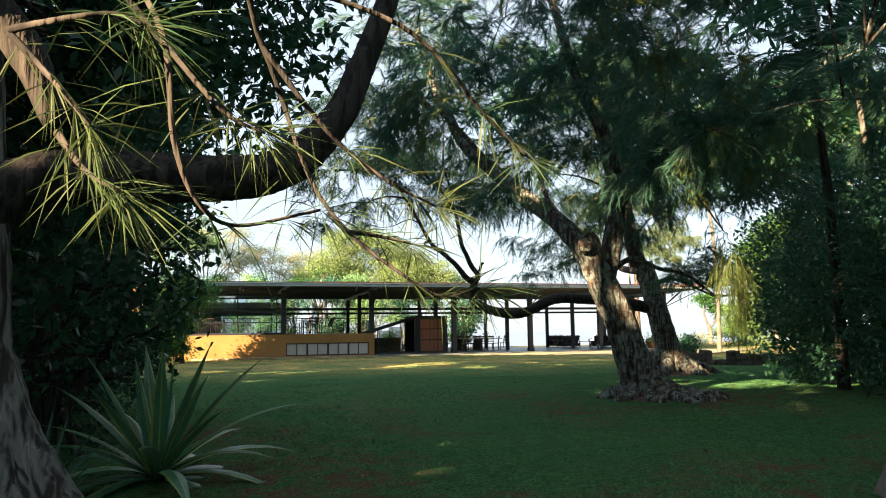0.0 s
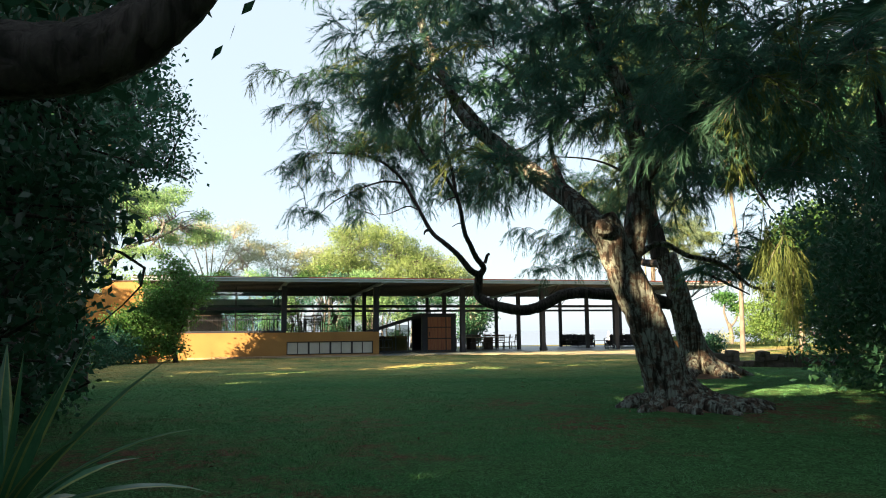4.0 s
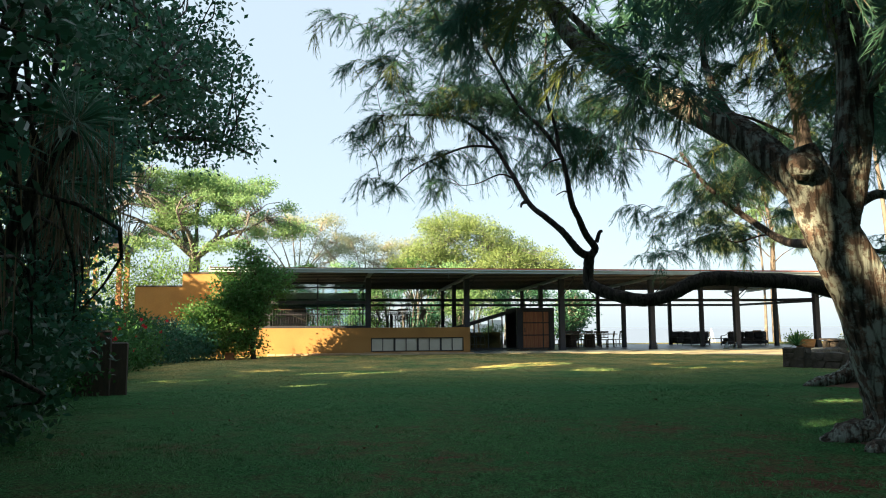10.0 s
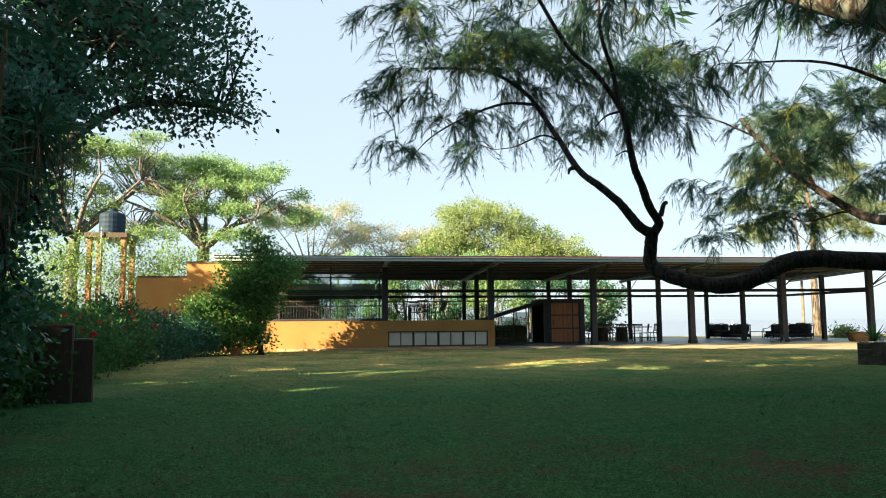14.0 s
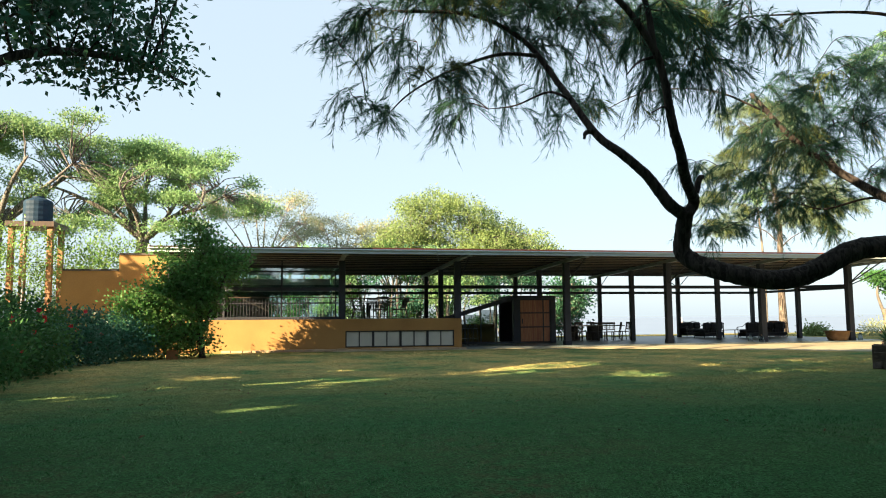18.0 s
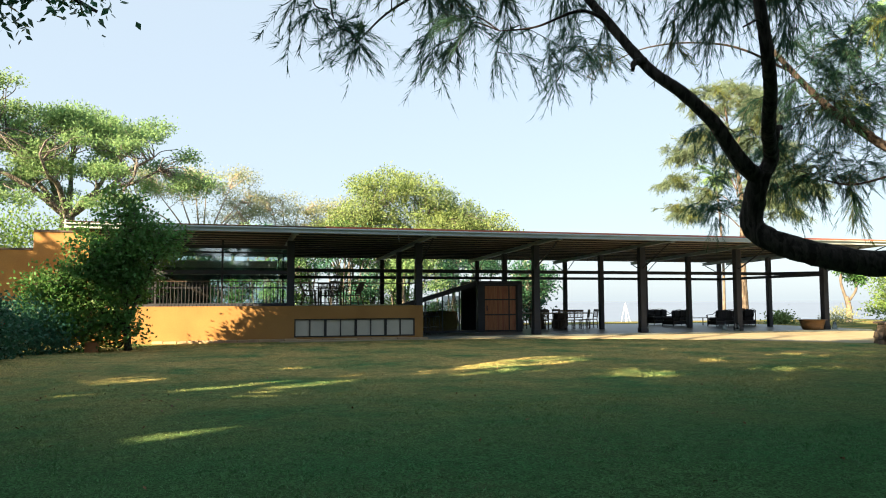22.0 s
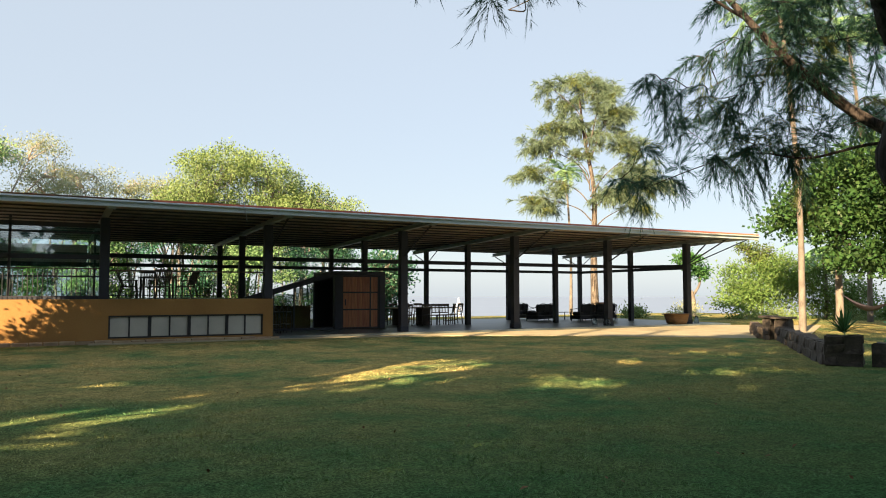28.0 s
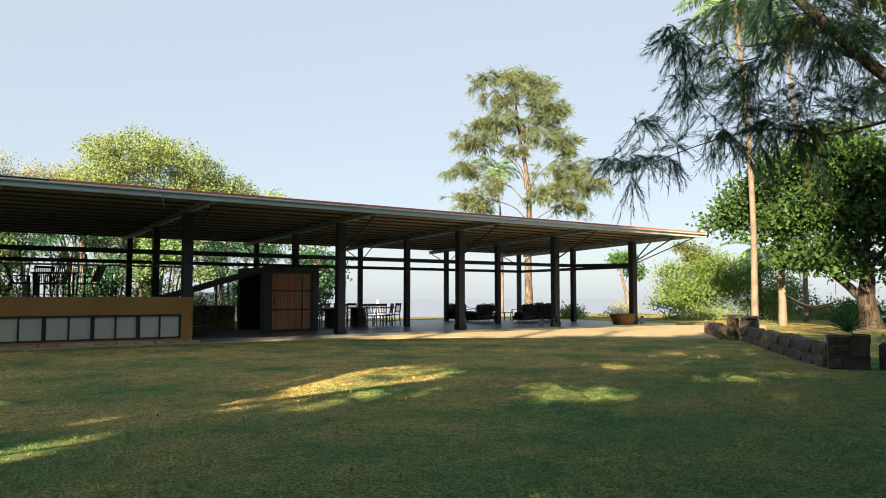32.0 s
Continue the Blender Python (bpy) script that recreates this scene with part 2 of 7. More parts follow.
def empty(name, label, category, group="", kind="", at=(0, 0, 0)):
    ob = new(name)
    ob.location = at
    return tagged(ob, label, category, group, kind)


def smooth_line(pts, steps=6):
    """A rounded line through the points (Catmull-Rom)."""
    p = [np.array(q, float) for q in pts]
    p = [2 * p[0] - p[1]] + p + [2 * p[-1] - p[-2]]
    out = []
    for i in range(1, len(p) - 2):
        for k in range(steps):
            t = k / steps
            out.append(0.5 * (2 * p[i] + (p[i + 1] - p[i - 1]) * t + (2 * p[i - 1] - 5 * p[i] + 4 * p[i + 1] - p[i + 2]) * t * t + (3 * p[i] - p[i - 1] - 3 * p[i + 1] + p[i + 2]) * t ** 3))
    out.append(p[-2])
    return np.array(out)


class Tubes:
    """Gathers tapered, knobbly tubes into one mesh."""

    def __init__(self, seed=0):
        self.v, self.f, self.n, self.r = [], [], 0, np.random.RandomState(seed)

    def add(self, line, r0, r1, sides=7, knob=0.1, flare=0.0, lobes=5):
        line = np.asarray(line, float)
        k = len(line)
        t = np.linspace(0, 1, k)
        rad = r0 + (r1 - r0) * t
        tang = np.gradient(line, axis=0)
        tang /= np.linalg.norm(tang, axis=1)[:, None] + 1e-9
        ref = np.where(np.abs(tang[:, 2:3]) > 0.8, [[1.0, 0, 0]], [[0, 0, 1.0]])
        u = np.cross(tang, ref)
        u /= np.linalg.norm(u, axis=1)[:, None] + 1e-9
        for i in range(1, k):
            w = u[i - 1] - tang[i] * (u[i - 1] @ tang[i])
            u[i] = w / (np.linalg.norm(w) + 1e-9)
        w = np.cross(tang, u)
        a = np.arange(sides) * 2 * np.pi / sides
        bumpy = 1 + knob * self.r.randn(k, sides) * 0.6
        phase = self.r.rand() * 6.28
        if flare:
            bumpy += flare * np.exp(-t * 9)[:, None] * (0.55 + 0.65 * np.cos(lobes * a + phase))[None]
        if sides > 9:
            bumpy += 0.07 * np.cos(lobes * a[None] + phase + 1.5 * t[:, None])
        ring = line[:, None] + (rad[:, None] * bumpy)[..., None] * (np.cos(a)[None, :, None] * u[:, None] + np.sin(a)[None, :, None] * w[:, None])
        self.v.append(ring.reshape(-1, 3))
        n = self.n
        for i in range(k - 1):
            for j in range(sides):
                j2 = (j + 1) % sides
                self.f.append((n + i * sides + j, n + i * sides + j2, n + (i + 1) * sides + j2, n + (i + 1) * sides + j))
        self.f.append(tuple(n + (k - 1) * sides + j for j in range(sides)))
        self.n += k * sides

    def make(self, name, mat, parent=None, label=""):
        return shell(name, np.concatenate(self.v), self.f, mat, parent, True, label)


def blades(name, root, tip, width, mat, parent=None, bend=0.0, seed=0, kind="", label="", face=None, fine=False):
    """Many leaves in one mesh: each a lance-shaped blade from root to tip with its own turn."""
    r = np.random.RandomState(seed)
    root, tip = np.asarray(root, float), np.asarray(tip, float)
    n = len(root)
    d = tip - root
    length = np.linalg.norm(d, axis=1)[:, None] + 1e-9
    other = r.randn(n, 3) if face is None else np.asarray(face, float) + 0.35 * r.randn(n, 3)
    side = np.cross(d, other)
    side /= np.linalg.norm(side, axis=1)[:, None] + 1e-9
    width = np.broadcast_to(np.asarray(width, float).reshape(-1, 1), (n, 1))
    mid = root + d * 0.45
    mid[:, 2] += bend * length[:, 0]
    if fine:
        # needles: one slim triangle each
        v = np.stack([root - side * width / 2, root + side * width / 2, tip], 1).reshape(-1, 3)
    else:
        v = np.stack([root, mid - side * width / 2, tip, mid + side * width / 2], 1).reshape(-1, 3)
    k = 3 if fine else 4
    me = bpy.data.meshes.new(name)
    me.vertices.add(n * k)
    me.vertices.foreach_set("co", v.ravel())
    me.loops.add(n * k)
    me.loops.foreach_set("vertex_index", np.arange(n * k, dtype=np.int32))
    me.polygons.add(n)
    me.polygons.foreach_set("loop_start", np.arange(0, n * k, k, dtype=np.int32))
    me.update(calc_edges=True)
    me.materials.append(mat)
    ob = new(name, me)
    if parent:
        ob.parent = parent
    if kind:
        ob["kind"] = kind
    if label:
        ob["label"] = label
    return ob

# ---- ground, sea ----


def ease(a, b, v):
    t = min(1.0, max(0.0, (v - a) / (b - a)))
    return t * t * (3 - 2 * t)


def ground_z(x, y):
    z = -0.1 + 0.22 * ease(-14, -33, y) + 0.03 * math.sin(x * 0.5 + y * 0.3) * ease(-3, -9, y)
    z -= 21.0 * ease(17, 60, y) * (1 - 0.75 * ease(-12, -40, x)) + 21.0 * ease(34, 90, x) * (1 - ease(17, 60, y))
    return z


def lawn_material(blade=False):
    """Short turf: fine blades over dark soil, tufts, drier drifts with sunlight in their colour, and bare reddish earth
    under the trees.
    """
    m = bpy.data.materials.new("lawn_blades" if blade else "lawn")
    m.use_nodes = True
    t = m.node_tree
    b = t.nodes["Principled BSDF"]
    b.inputs["Roughness"].default_value, b.inputs["Specular IOR Level"].default_value = 0.95, 0.02
    co = t.nodes.new("ShaderNodeTexCoord")

    def cloudy(scale, detail, rough=0.6):
        n = t.nodes.new("ShaderNodeTexNoise")
        n.inputs["Scale"].default_value, n.inputs["Detail"].default_value, n.inputs["Roughness"].default_value = scale, detail, rough
        t.links.new(co.outputs["Object"], n.inputs["Vector"])
        return n.outputs[0]

    def ramp(v, p0, p1, c0=(0, 0, 0), c1=(1, 1, 1)):
        n = t.nodes.new("ShaderNodeValToRGB")
        n.color_ramp.elements[0].position, n.color_ramp.elements[0].color = p0, (*c0, 1)
        n.color_ramp.elements[1].position, n.color_ramp.elements[1].color = p1, (*c1, 1)
        t.links.new(v, n.inputs[0])
        return n.outputs[0]

    def blend(fac, a, c, mode="MIX"):
        n = t.nodes.new("ShaderNodeMix")
        n.data_type, n.blend_type = "RGBA", mode
        if isinstance(fac, float):
            n.inputs[0].default_value = fac
        else:
            t.links.new(fac, n.inputs[0])
        for k, q in ((6, a), (7, c)):
            if isinstance(q, tuple):
                n.inputs[k].default_value = (*q, 1)
            else:
                t.links.new(q, n.inputs[k])
        return n.outputs[2]

    def times(a, c):
        n = t.nodes.new("ShaderNodeMath")
        n.operation, n.use_clamp = "MULTIPLY", True
        t.links.new(a, n.inputs[0])
        t.links.new(c, n.inputs[1])
        return n.outputs[0]

    fine, tuft = cloudy(38.0, 4, 0.75), cloudy(6.0, 6, 0.75)
    sep = t.nodes.new("ShaderNodeSeparateXYZ")
    t.links.new(co.outputs["Object"], sep.inputs[0])
    # yellower towards the house: dry grass, and golden sunlight put into the colour
    dry_lit_part = t.nodes.new("ShaderNodeMapRange")
    dry_lit_part.inputs[1].default_value, dry_lit_part.inputs[2].default_value, dry_lit_part.inputs[3].default_value, dry_lit_part.inputs[4].default_value = -22.0, -10.5, 0.05, 1.0
    t.links.new(sep.outputs[1], dry_lit_part.inputs[0])
    green = blend(times(ramp(cloudy(0.5, 6, 0.65), 0.31, 0.6), dry_lit_part.outputs[0]), (0.08, 0.25, 0.09), (0.62, 0.48, 0.18))
    if blade:
        own = t.nodes.new("ShaderNodeNewGeometry")
        lively = ramp(own.outputs["Random Per Island"], 0.0, 1.0, (0.75, 0.8, 0.75), (1.5, 1.4, 1.6))
        green = blend(1.0, green, lively, "MULTIPLY")
        t.links.new(green, b.inputs["Base Color"])
        b.inputs["Roughness"].default_value, b.inputs["Specular IOR Level"].default_value = 0.5, 0.25
        return m
    green = blend(ramp(fine, 0.42, 0.57), blend(0.78, green, (0.016, 0.026, 0.014)), green)
    green = blend(ramp(tuft, 0.36, 0.6), blend(0.45, green, (0.03, 0.055, 0.025)), green)
    # the ground is barest under the trees, away from the house
    bare = t.nodes.new("ShaderNodeMapRange")
    bare.inputs[1].default_value, bare.inputs[2].default_value, bare.inputs[3].default_value, bare.inputs[4].default_value = -23.0, -34.0, 0.12, 1.5
    t.links.new(sep.outputs[1], bare.inputs[0])
    worn = times(times(ramp(cloudy(0.33, 6, 0.65), 0.46, 0.62), ramp(cloudy(4.5, 5, 0.7), 0.42, 0.6)), bare.outputs[0])
    earth = blend(ramp(fine, 0.35, 0.65), (0.07, 0.036, 0.025), (0.22, 0.12, 0.085))
    t.links.new(blend(worn, green, earth), b.inputs["Base Color"])
    bp = t.nodes.new("ShaderNodeBump")
    bp.inputs["Strength"].default_value, bp.inputs["Distance"].default_value = 0.9, 0.04
    t.links.new(fine, bp.inputs["Height"])
    t.links.new(bp.outputs[0], b.inputs["Normal"])
    return m


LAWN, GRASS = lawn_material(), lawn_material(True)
xs = sorted(set([-900, -600, -400, -250, -160, -110, -80, -60] + [round(-45 + 0.75 * i, 2) for i in range(100)] + [34, 38, 44, 50, 60, 75, 90, 130]))
ys = sorted(set([-900, -600, -400, -250, -160, -110, -80, -62] + [round(-52 + 0.75 * i, 2) for i in range(95)] + [22, 26, 30, 35, 40, 46, 52, 60, 75]))
gv = [(x, y, ground_z(x, y)) for y in ys for x in xs]
nx = len(xs)
gf = [(j * nx + i, j * nx + i + 1, (j + 1) * nx + i + 1, (j + 1) * nx + i) for j in range(len(ys) - 1) for i in range(nx - 1)]
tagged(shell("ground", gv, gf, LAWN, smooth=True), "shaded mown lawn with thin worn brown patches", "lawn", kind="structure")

# the haze over the water is put into this pale, matt colour
SEA = material("haze_paled_sea", (0.14, 0.205, 0.33), (0.125, 0.19, 0.31), 0.02, 0.3, 1.0, bump=0.05)
tagged(shell("water", [(-4800, -4800, -20), (4800, -4800, -20), (4800, 4800, -20), (-4800, 4800, -20)], [(0, 1, 2, 3)], SEA), "pale hazy blue sea beyond the garden", "sea", kind="structure")

# sandy apron before the terrace, widening towards the stone pier
edge = smooth_line([(-10.5, -1.05, 0), (-7.5, -0.9, 0), (-5, -0.85, 0), (-0.6, -1.5, 0), (3, -2.85, 0), (6.2, -5.2, 0), (9.0, -8.1, 0), (10.5, -9.4, 0)], 5)
back = [(-10.5, -0.2), (-7.5, -0.2), (-5, 0.3), (-0.6, 0.3), (3, 0.3), (8, 0.5), (14, 0.5), (20, -3.5)]
back = smooth_line([(x, y, 0) for x, y in back], 5)
av, af = [], []
for i, (p, q) in enumerate(zip(edge, back)):
    wob = 0.07 * noise.noise((p[0] * 1.3, p[1] * 1.3, 4.0))
    av += [(p[0], p[1] - wob - 0.05, ground_z(p[0], p[1]) - 0.03), (p[0], p[1] - wob, -0.075), (q[0], q[1], -0.06)]
    if i:
        n = 3 * i
        af += [(n - 3, n, n + 1, n - 2), (n - 2, n + 1, n + 2, n - 1)]
tagged(shell("pavement", av, af, SAND), "pale sandy apron along the terrace edge", "path", kind="structure")

# ---- the pavilion ----
FRONT, ROOF_Y1, ROOF_X0, ROOF_X1 = -2.5, 9.7, -17.55, 17.0
ROW_F, ROW_M, ROW_R = 0.13, 3.95, 8.1
COLS = [-10.06, -4.92, 0.25, 5.36, 10.36, 15.28]


def soffit(y):
    return 3.771 - 0.0317 * y


house = empty("pavilion_house", "long open pavilion with ochre plinth, dark steel frame and single-pitch roof", "house")


def piece(name, bm, mat, label="", parent=None):
    return part(name, bm, mat, parent or house, label)


# terrace slab and upper deck
tagged(part("floor", box_bm(-4.7, -0.75, -0.3, 17.2, 10.2, 0.0, 0.02), CEMENT), "grey polished cement terrace floor", "floor", kind="structure")
piece("deck_slab", box_bm(-17.3, -0.05, 1.1, -4.85, 9.4, 1.245), CEMENT, "grey cement upper deck")
for n, x in enumerate(COLS):
    z0 = 1.25 if n < 2 else 0.0
    top = soffit(ROW_F) + 0.02
    bm = box_bm(x - 0.14, ROW_F - 0.14, z0, x + 0.14, ROW_F + 0.14, top, 0.012)
    col = piece("column", bm, STEEL)
    if n >= 2:
        part("column_base", box_bm(x - 0.165, ROW_F - 0.165, 0.0, x + 0.165, ROW_F + 0.165, 0.2, 0.015), STEEL, col, "scuffed base plate")
    for y, w in ((ROW_M, 0.11), (ROW_R, 0.10)):
        z0 = 1.25 if n < 2 else 0.0
        piece("column", box_bm(x - w, y - w, z0, x + w, y + w, soffit(y) + 0.02, 0.01), STEEL)
    # rafter: an I section, flange web flange
    bm = bmesh.new()
    a, b = (x, FRONT + 0.05, soffit(FRONT) + 0.03), (x, ROOF_Y1 - 0.05, soffit(ROOF_Y1) + 0.03)
    for off, w, h in ((0.0, 0.14, 0.02), (0.07, 0.02, 0.13), (0.14, 0.14, 0.02)):
        bar_bm((a[0], a[1], a[2] + off), (b[0], b[1], b[2] + off), w, h, bm)
    piece("rafter", bm, STEEL_LIGHT)
    # raking brace to the eaves
    if n:
        piece("brace", bar_bm((x, ROW_F - 0.14, 2.85), (x + 0.02, FRONT + 0.25, soffit(FRONT) + 0.02), 0.045, 0.045), STEEL)
        piece("brace", bar_bm((x, ROW_R + 0.1, 3.0), (x, ROOF_Y1 - 0.3, soffit(ROOF_Y1)), 0.035, 0.035), STEEL)
        piece("brace", bar_bm((x, ROW_R - 0.1, 2.95), (x, ROW_R - 1.2, soffit(ROW_R - 1.2)), 0.03, 0.03), STEEL)
    piece("gusset_plate", box_bm(x - 0.1, FRONT + 0.08, soffit(FRONT) - 0.03, x + 0.1, FRONT + 0.3, soffit(FRONT) + 0.02), STEEL_LIGHT)
for x in (ROOF_X1 - 0.12,):
    piece("brace", bar_bm((COLS[5], ROW_F, 2.72), (x, FRONT + 0.3, soffit(FRONT) + 0.1), 0.045, 0.045), STEEL)
    piece("brace", bar_bm((COLS[5], ROW_F, 2.8), (16.6, ROW_F, soffit(ROW_F) + 0.05), 0.045, 0.045), STEEL)

# purlins, roof sheets, fascia
y = FRONT + 0.25
while y < ROOF_Y1:
    piece("purlin", box_bm(ROOF_X0 + 0.1, y - 0.04, soffit(y) + 0.17, ROOF_X1 - 0.06, y + 0.04, soffit(y) + 0.215), STEEL)
    y += 0.8
cv, cf = [], []
wave = np.arange(FRONT, ROOF_Y1, 0.04)
for i, yy in enumerate(wave):
    zz = soffit(yy) + 0.232 + 0.012 * math.cos(i * math.pi / 2)
    cv += [(ROOF_X0, yy, zz), (ROOF_X1, yy, zz)]
    if i:
        cf.append((2 * i - 2, 2 * i - 1, 2 * i + 1, 2 * i))
shell("roof_sheet", cv, cf, SHEET, house, label="brown ribbed metal roof sheet seen from below")
shell("roof_top", [(ROOF_X0, FRONT - 0.05, soffit(FRONT) + 0.262), (ROOF_X1, FRONT - 0.05, soffit(FRONT) + 0.262), (ROOF_X1, ROOF_Y1, soffit(ROOF_Y1) + 0.262), (ROOF_X0, ROOF_Y1, soffit(ROOF_Y1) + 0.262)], [(0, 1, 2, 3)], ROOF_RED, house, label="faded red roof covering")
FASCIA = material("pale_blue_fascia", (0.5, 0.59, 0.63), (0.4, 0.48, 0.52), 1.5, 30, 0.4, 0.2, bump=0.02)
zf = soffit(FRONT)
piece("fascia", box_bm(ROOF_X0 - 0.02, FRONT - 0.07, zf + 0.02, ROOF_X1 + 0.03, FRONT - 0.01, zf + 0.17, 0.01), FASCIA, "pale blue-grey metal gutter board")
piece("gutter_lip", box_bm(ROOF_X0 - 0.02, FRONT - 0.16, zf + 0.15, ROOF_X1 + 0.03, FRONT - 0.0, zf + 0.2, 0.01), FASCIA)
piece("red_edge_trim", box_bm(-9.0, FRONT - 0.05, zf + 0.2, ROOF_X1 + 0.04, FRONT + 0.2, zf + 0.275), ROOF_RED, "red roof edge trim")
bm = bmesh.new()
bar_bm((ROOF_X1, FRONT, zf + 0.2), (ROOF_X1, ROOF_Y1, soffit(ROOF_Y1) + 0.2), 0.05, 0.24, bm)
piece("end_fascia", bm, FASCIA)
bm = bmesh.new()
bar_bm((ROOF_X0, FRONT, zf + 0.2), (ROOF_X0, ROOF_Y1, soffit(ROOF_Y1) + 0.2), 0.05, 0.24, bm)
piece("end_fascia", bm, FASCIA)

# horizontal ties
for z, h, row in ((2.8, 0.16, ROW_M), (2.62, 0.14, ROW_R)):
    for a, b in zip([-17.3] + COLS[:-1], COLS):
        piece("tie_beam", box_bm(a + 0.1, row - 0.06, z - h / 2, b - 0.1, row + 0.06, z + h / 2), STEEL)
piece("tie_beam", bar_bm((COLS[5], ROW_F + 0.14, 2.72), (COLS[5], ROW_M - 0.1, 2.8), 0.12, 0.16), STEEL)
piece("tie_beam", bar_bm((15.34, ROW_F + 0.14, 2.64), (15.34, ROW_R - 0.1, 2.62), 0.1, 0.14), STEEL)

# ochre plinth with its strip of frosted lights
PL_Y = -0.27
WX0, WX1, WZ0, WZ1 = -9.93, -5.17, 0.04, 0.745
for x0, x1, z0, z1, nm in ((-17.6, WX0, -0.35, 1.25, "plinth_wall"), (WX1, -4.83, -0.35, 1.25, "plinth_pier"), (WX0, WX1, WZ1, 1.25, "plinth_lintel"), (WX0, WX1, -0.35, WZ0, "plinth_sill")):
    piece(nm, box_bm(x0, PL_Y, z0, x1, PL_Y + 0.22, z1), OCHRE, "sunlit ochre plaster")
piece("end_wall", box_bm(-5.05, PL_Y + 0.22, -0.3, -4.83, 2.6, 1.25), OCHRE, "ochre plaster")
FROST = material("frosted_panes", (0.5, 0.5, 0.45), (0.42, 0.42, 0.38), 2.0, 30, 0.3, bump=0.02)
BLACK = material("black_frames", (0.02, 0.022, 0.028), (0.014, 0.015, 0.02), 3, 40, 0.4, bump=0.02)
strip = piece("strip_window", box_bm(WX0, PL_Y + 0.02, WZ0, WX1, PL_Y + 0.09, WZ0 + 0.05), BLACK, "row of black-framed frosted windows")
part("head", box_bm(WX0, PL_Y + 0.02, WZ1 - 0.05, WX1, PL_Y + 0.09, WZ1), BLACK, strip)
for k in range(9):
    x = WX0 + (WX1 - WX0) * k / 8
    w = 0.05 if k % 2 == 0 else 0.022
    part("mullion", box_bm(max(WX0, x - w), PL_Y + 0.02, WZ0 + 0.05, min(WX1, x + w), PL_Y + 0.09, WZ1 - 0.05), BLACK, strip)
    if k < 8:
        x1 = WX0 + (WX1 - WX0) * (k + 1) / 8
        part("pane", box_bm(x + 0.02, PL_Y + 0.07, WZ0 + 0.05, x1 - 0.02, PL_Y + 0.08, WZ1 - 0.05), FROST, strip)

# brick-on-edge kerb along the foot of the plinth
KERB = material("sandy_kerb_stone", (0.4, 0.3, 0.2), (0.27, 0.2, 0.13), 3, 40, 0.95, bump=0.4, vary=0.3)
kerb = tagged(shell("kerb", [(-15, -0.6, -0.12), (-4.8, -0.6, -0.12), (-4.8, -0.3, -0.12), (-15, -0.3, -0.12)], [(0, 1, 2, 3)], KERB), "row of sandy kerb stones along the plinth", "kerb", kind="structure")
x = -15.0
rk = random.Random(3)
while x < -4.9:
    w = rk.uniform(0.35, 0.55)
    part("kerb_stone", box_bm(x, -0.62 + rk.uniform(-0.02, 0.02), -0.14, x + w - 0.02, -0.29, -0.01 + rk.uniform(-0.015, 0.015), 0.015), KERB, kerb)
    x += w

# upper glazed room
GLASS = glass("window_glass", (0.62, 0.8, 0.87), 0.02, 2.5)
DARKGLASS = glass("stair_glass", (0.3, 0.33, 0.34))
glaz = piece("glazed_front", box_bm(-17.3, ROW_F - 0.05, 1.25, COLS[0] - 0.14, ROW_F + 0.05, 1.33), STEEL, "steel-framed glass wall")
for z, h in ((1.95, 0.05), (2.55, 0.14), (3.3, 0.06), (3.52, 0.12)):
    part("transom", box_bm(-17.3, ROW_F - 0.04, z - h / 2, COLS[0] - 0.14, ROW_F + 0.04, z + h / 2), STEEL, glaz)
for x in (-17.2, -15.0, -12.62):
    part("mullion", box_bm(x - 0.035, ROW_F - 0.04, 1.33, x + 0.035, ROW_F + 0.04, soffit(ROW_F)), STEEL, glaz)
for x0, x1 in ((-17.16, -15.04), (-14.96, -12.66), (-12.58, COLS[0] - 0.14)):
    g = part("pane", box_bm(x0, ROW_F - 0.006, 1.33, x1, ROW_F + 0.006, 3.5), GLASS, glaz)
    g.visible_shadow = False
for y0, y1 in ((ROW_F, ROW_M), (ROW_M, ROW_R)):
    g = part("side_pane", box_bm(-10.14, y0 + 0.14, 1.3, -10.12, y1 - 0.14, 3.4), GLASS, glaz)
    g.visible_shadow = False
# pale sheet added behind the panes for the milky sky brightness in them
piece("milky_backing", box_bm(-17.3, ROW_R - 0.03, 2.62, -10.2, ROW_R + 0.03, 3.4), FROST, "pale panel added to give the glass its milky sky brightness")
# dark sheet added to stand in for the dim interior at the left
piece("dark_backing", box_bm(-17.3, ROW_R - 0.03, 1.25, -13.4, ROW_R + 0.02, 2.5), DARK_WOOD, "dark panel added for the room's shaded interior")
rear = piece("rear_transom", box_bm(-17.3, ROW_R - 0.04, 2.5, -10.2, ROW_R + 0.04, 2.62), STEEL)
piece("left_wall", box_bm(-17.5, 0.2, 1.25, -17.3, 9.4, soffit(9.4)), OCHRE, "ochre plaster end wall")
piece("under_wall", box_bm(-17.5, 9.2, -0.3, -4.85, 9.4, 1.1), OCHRE)


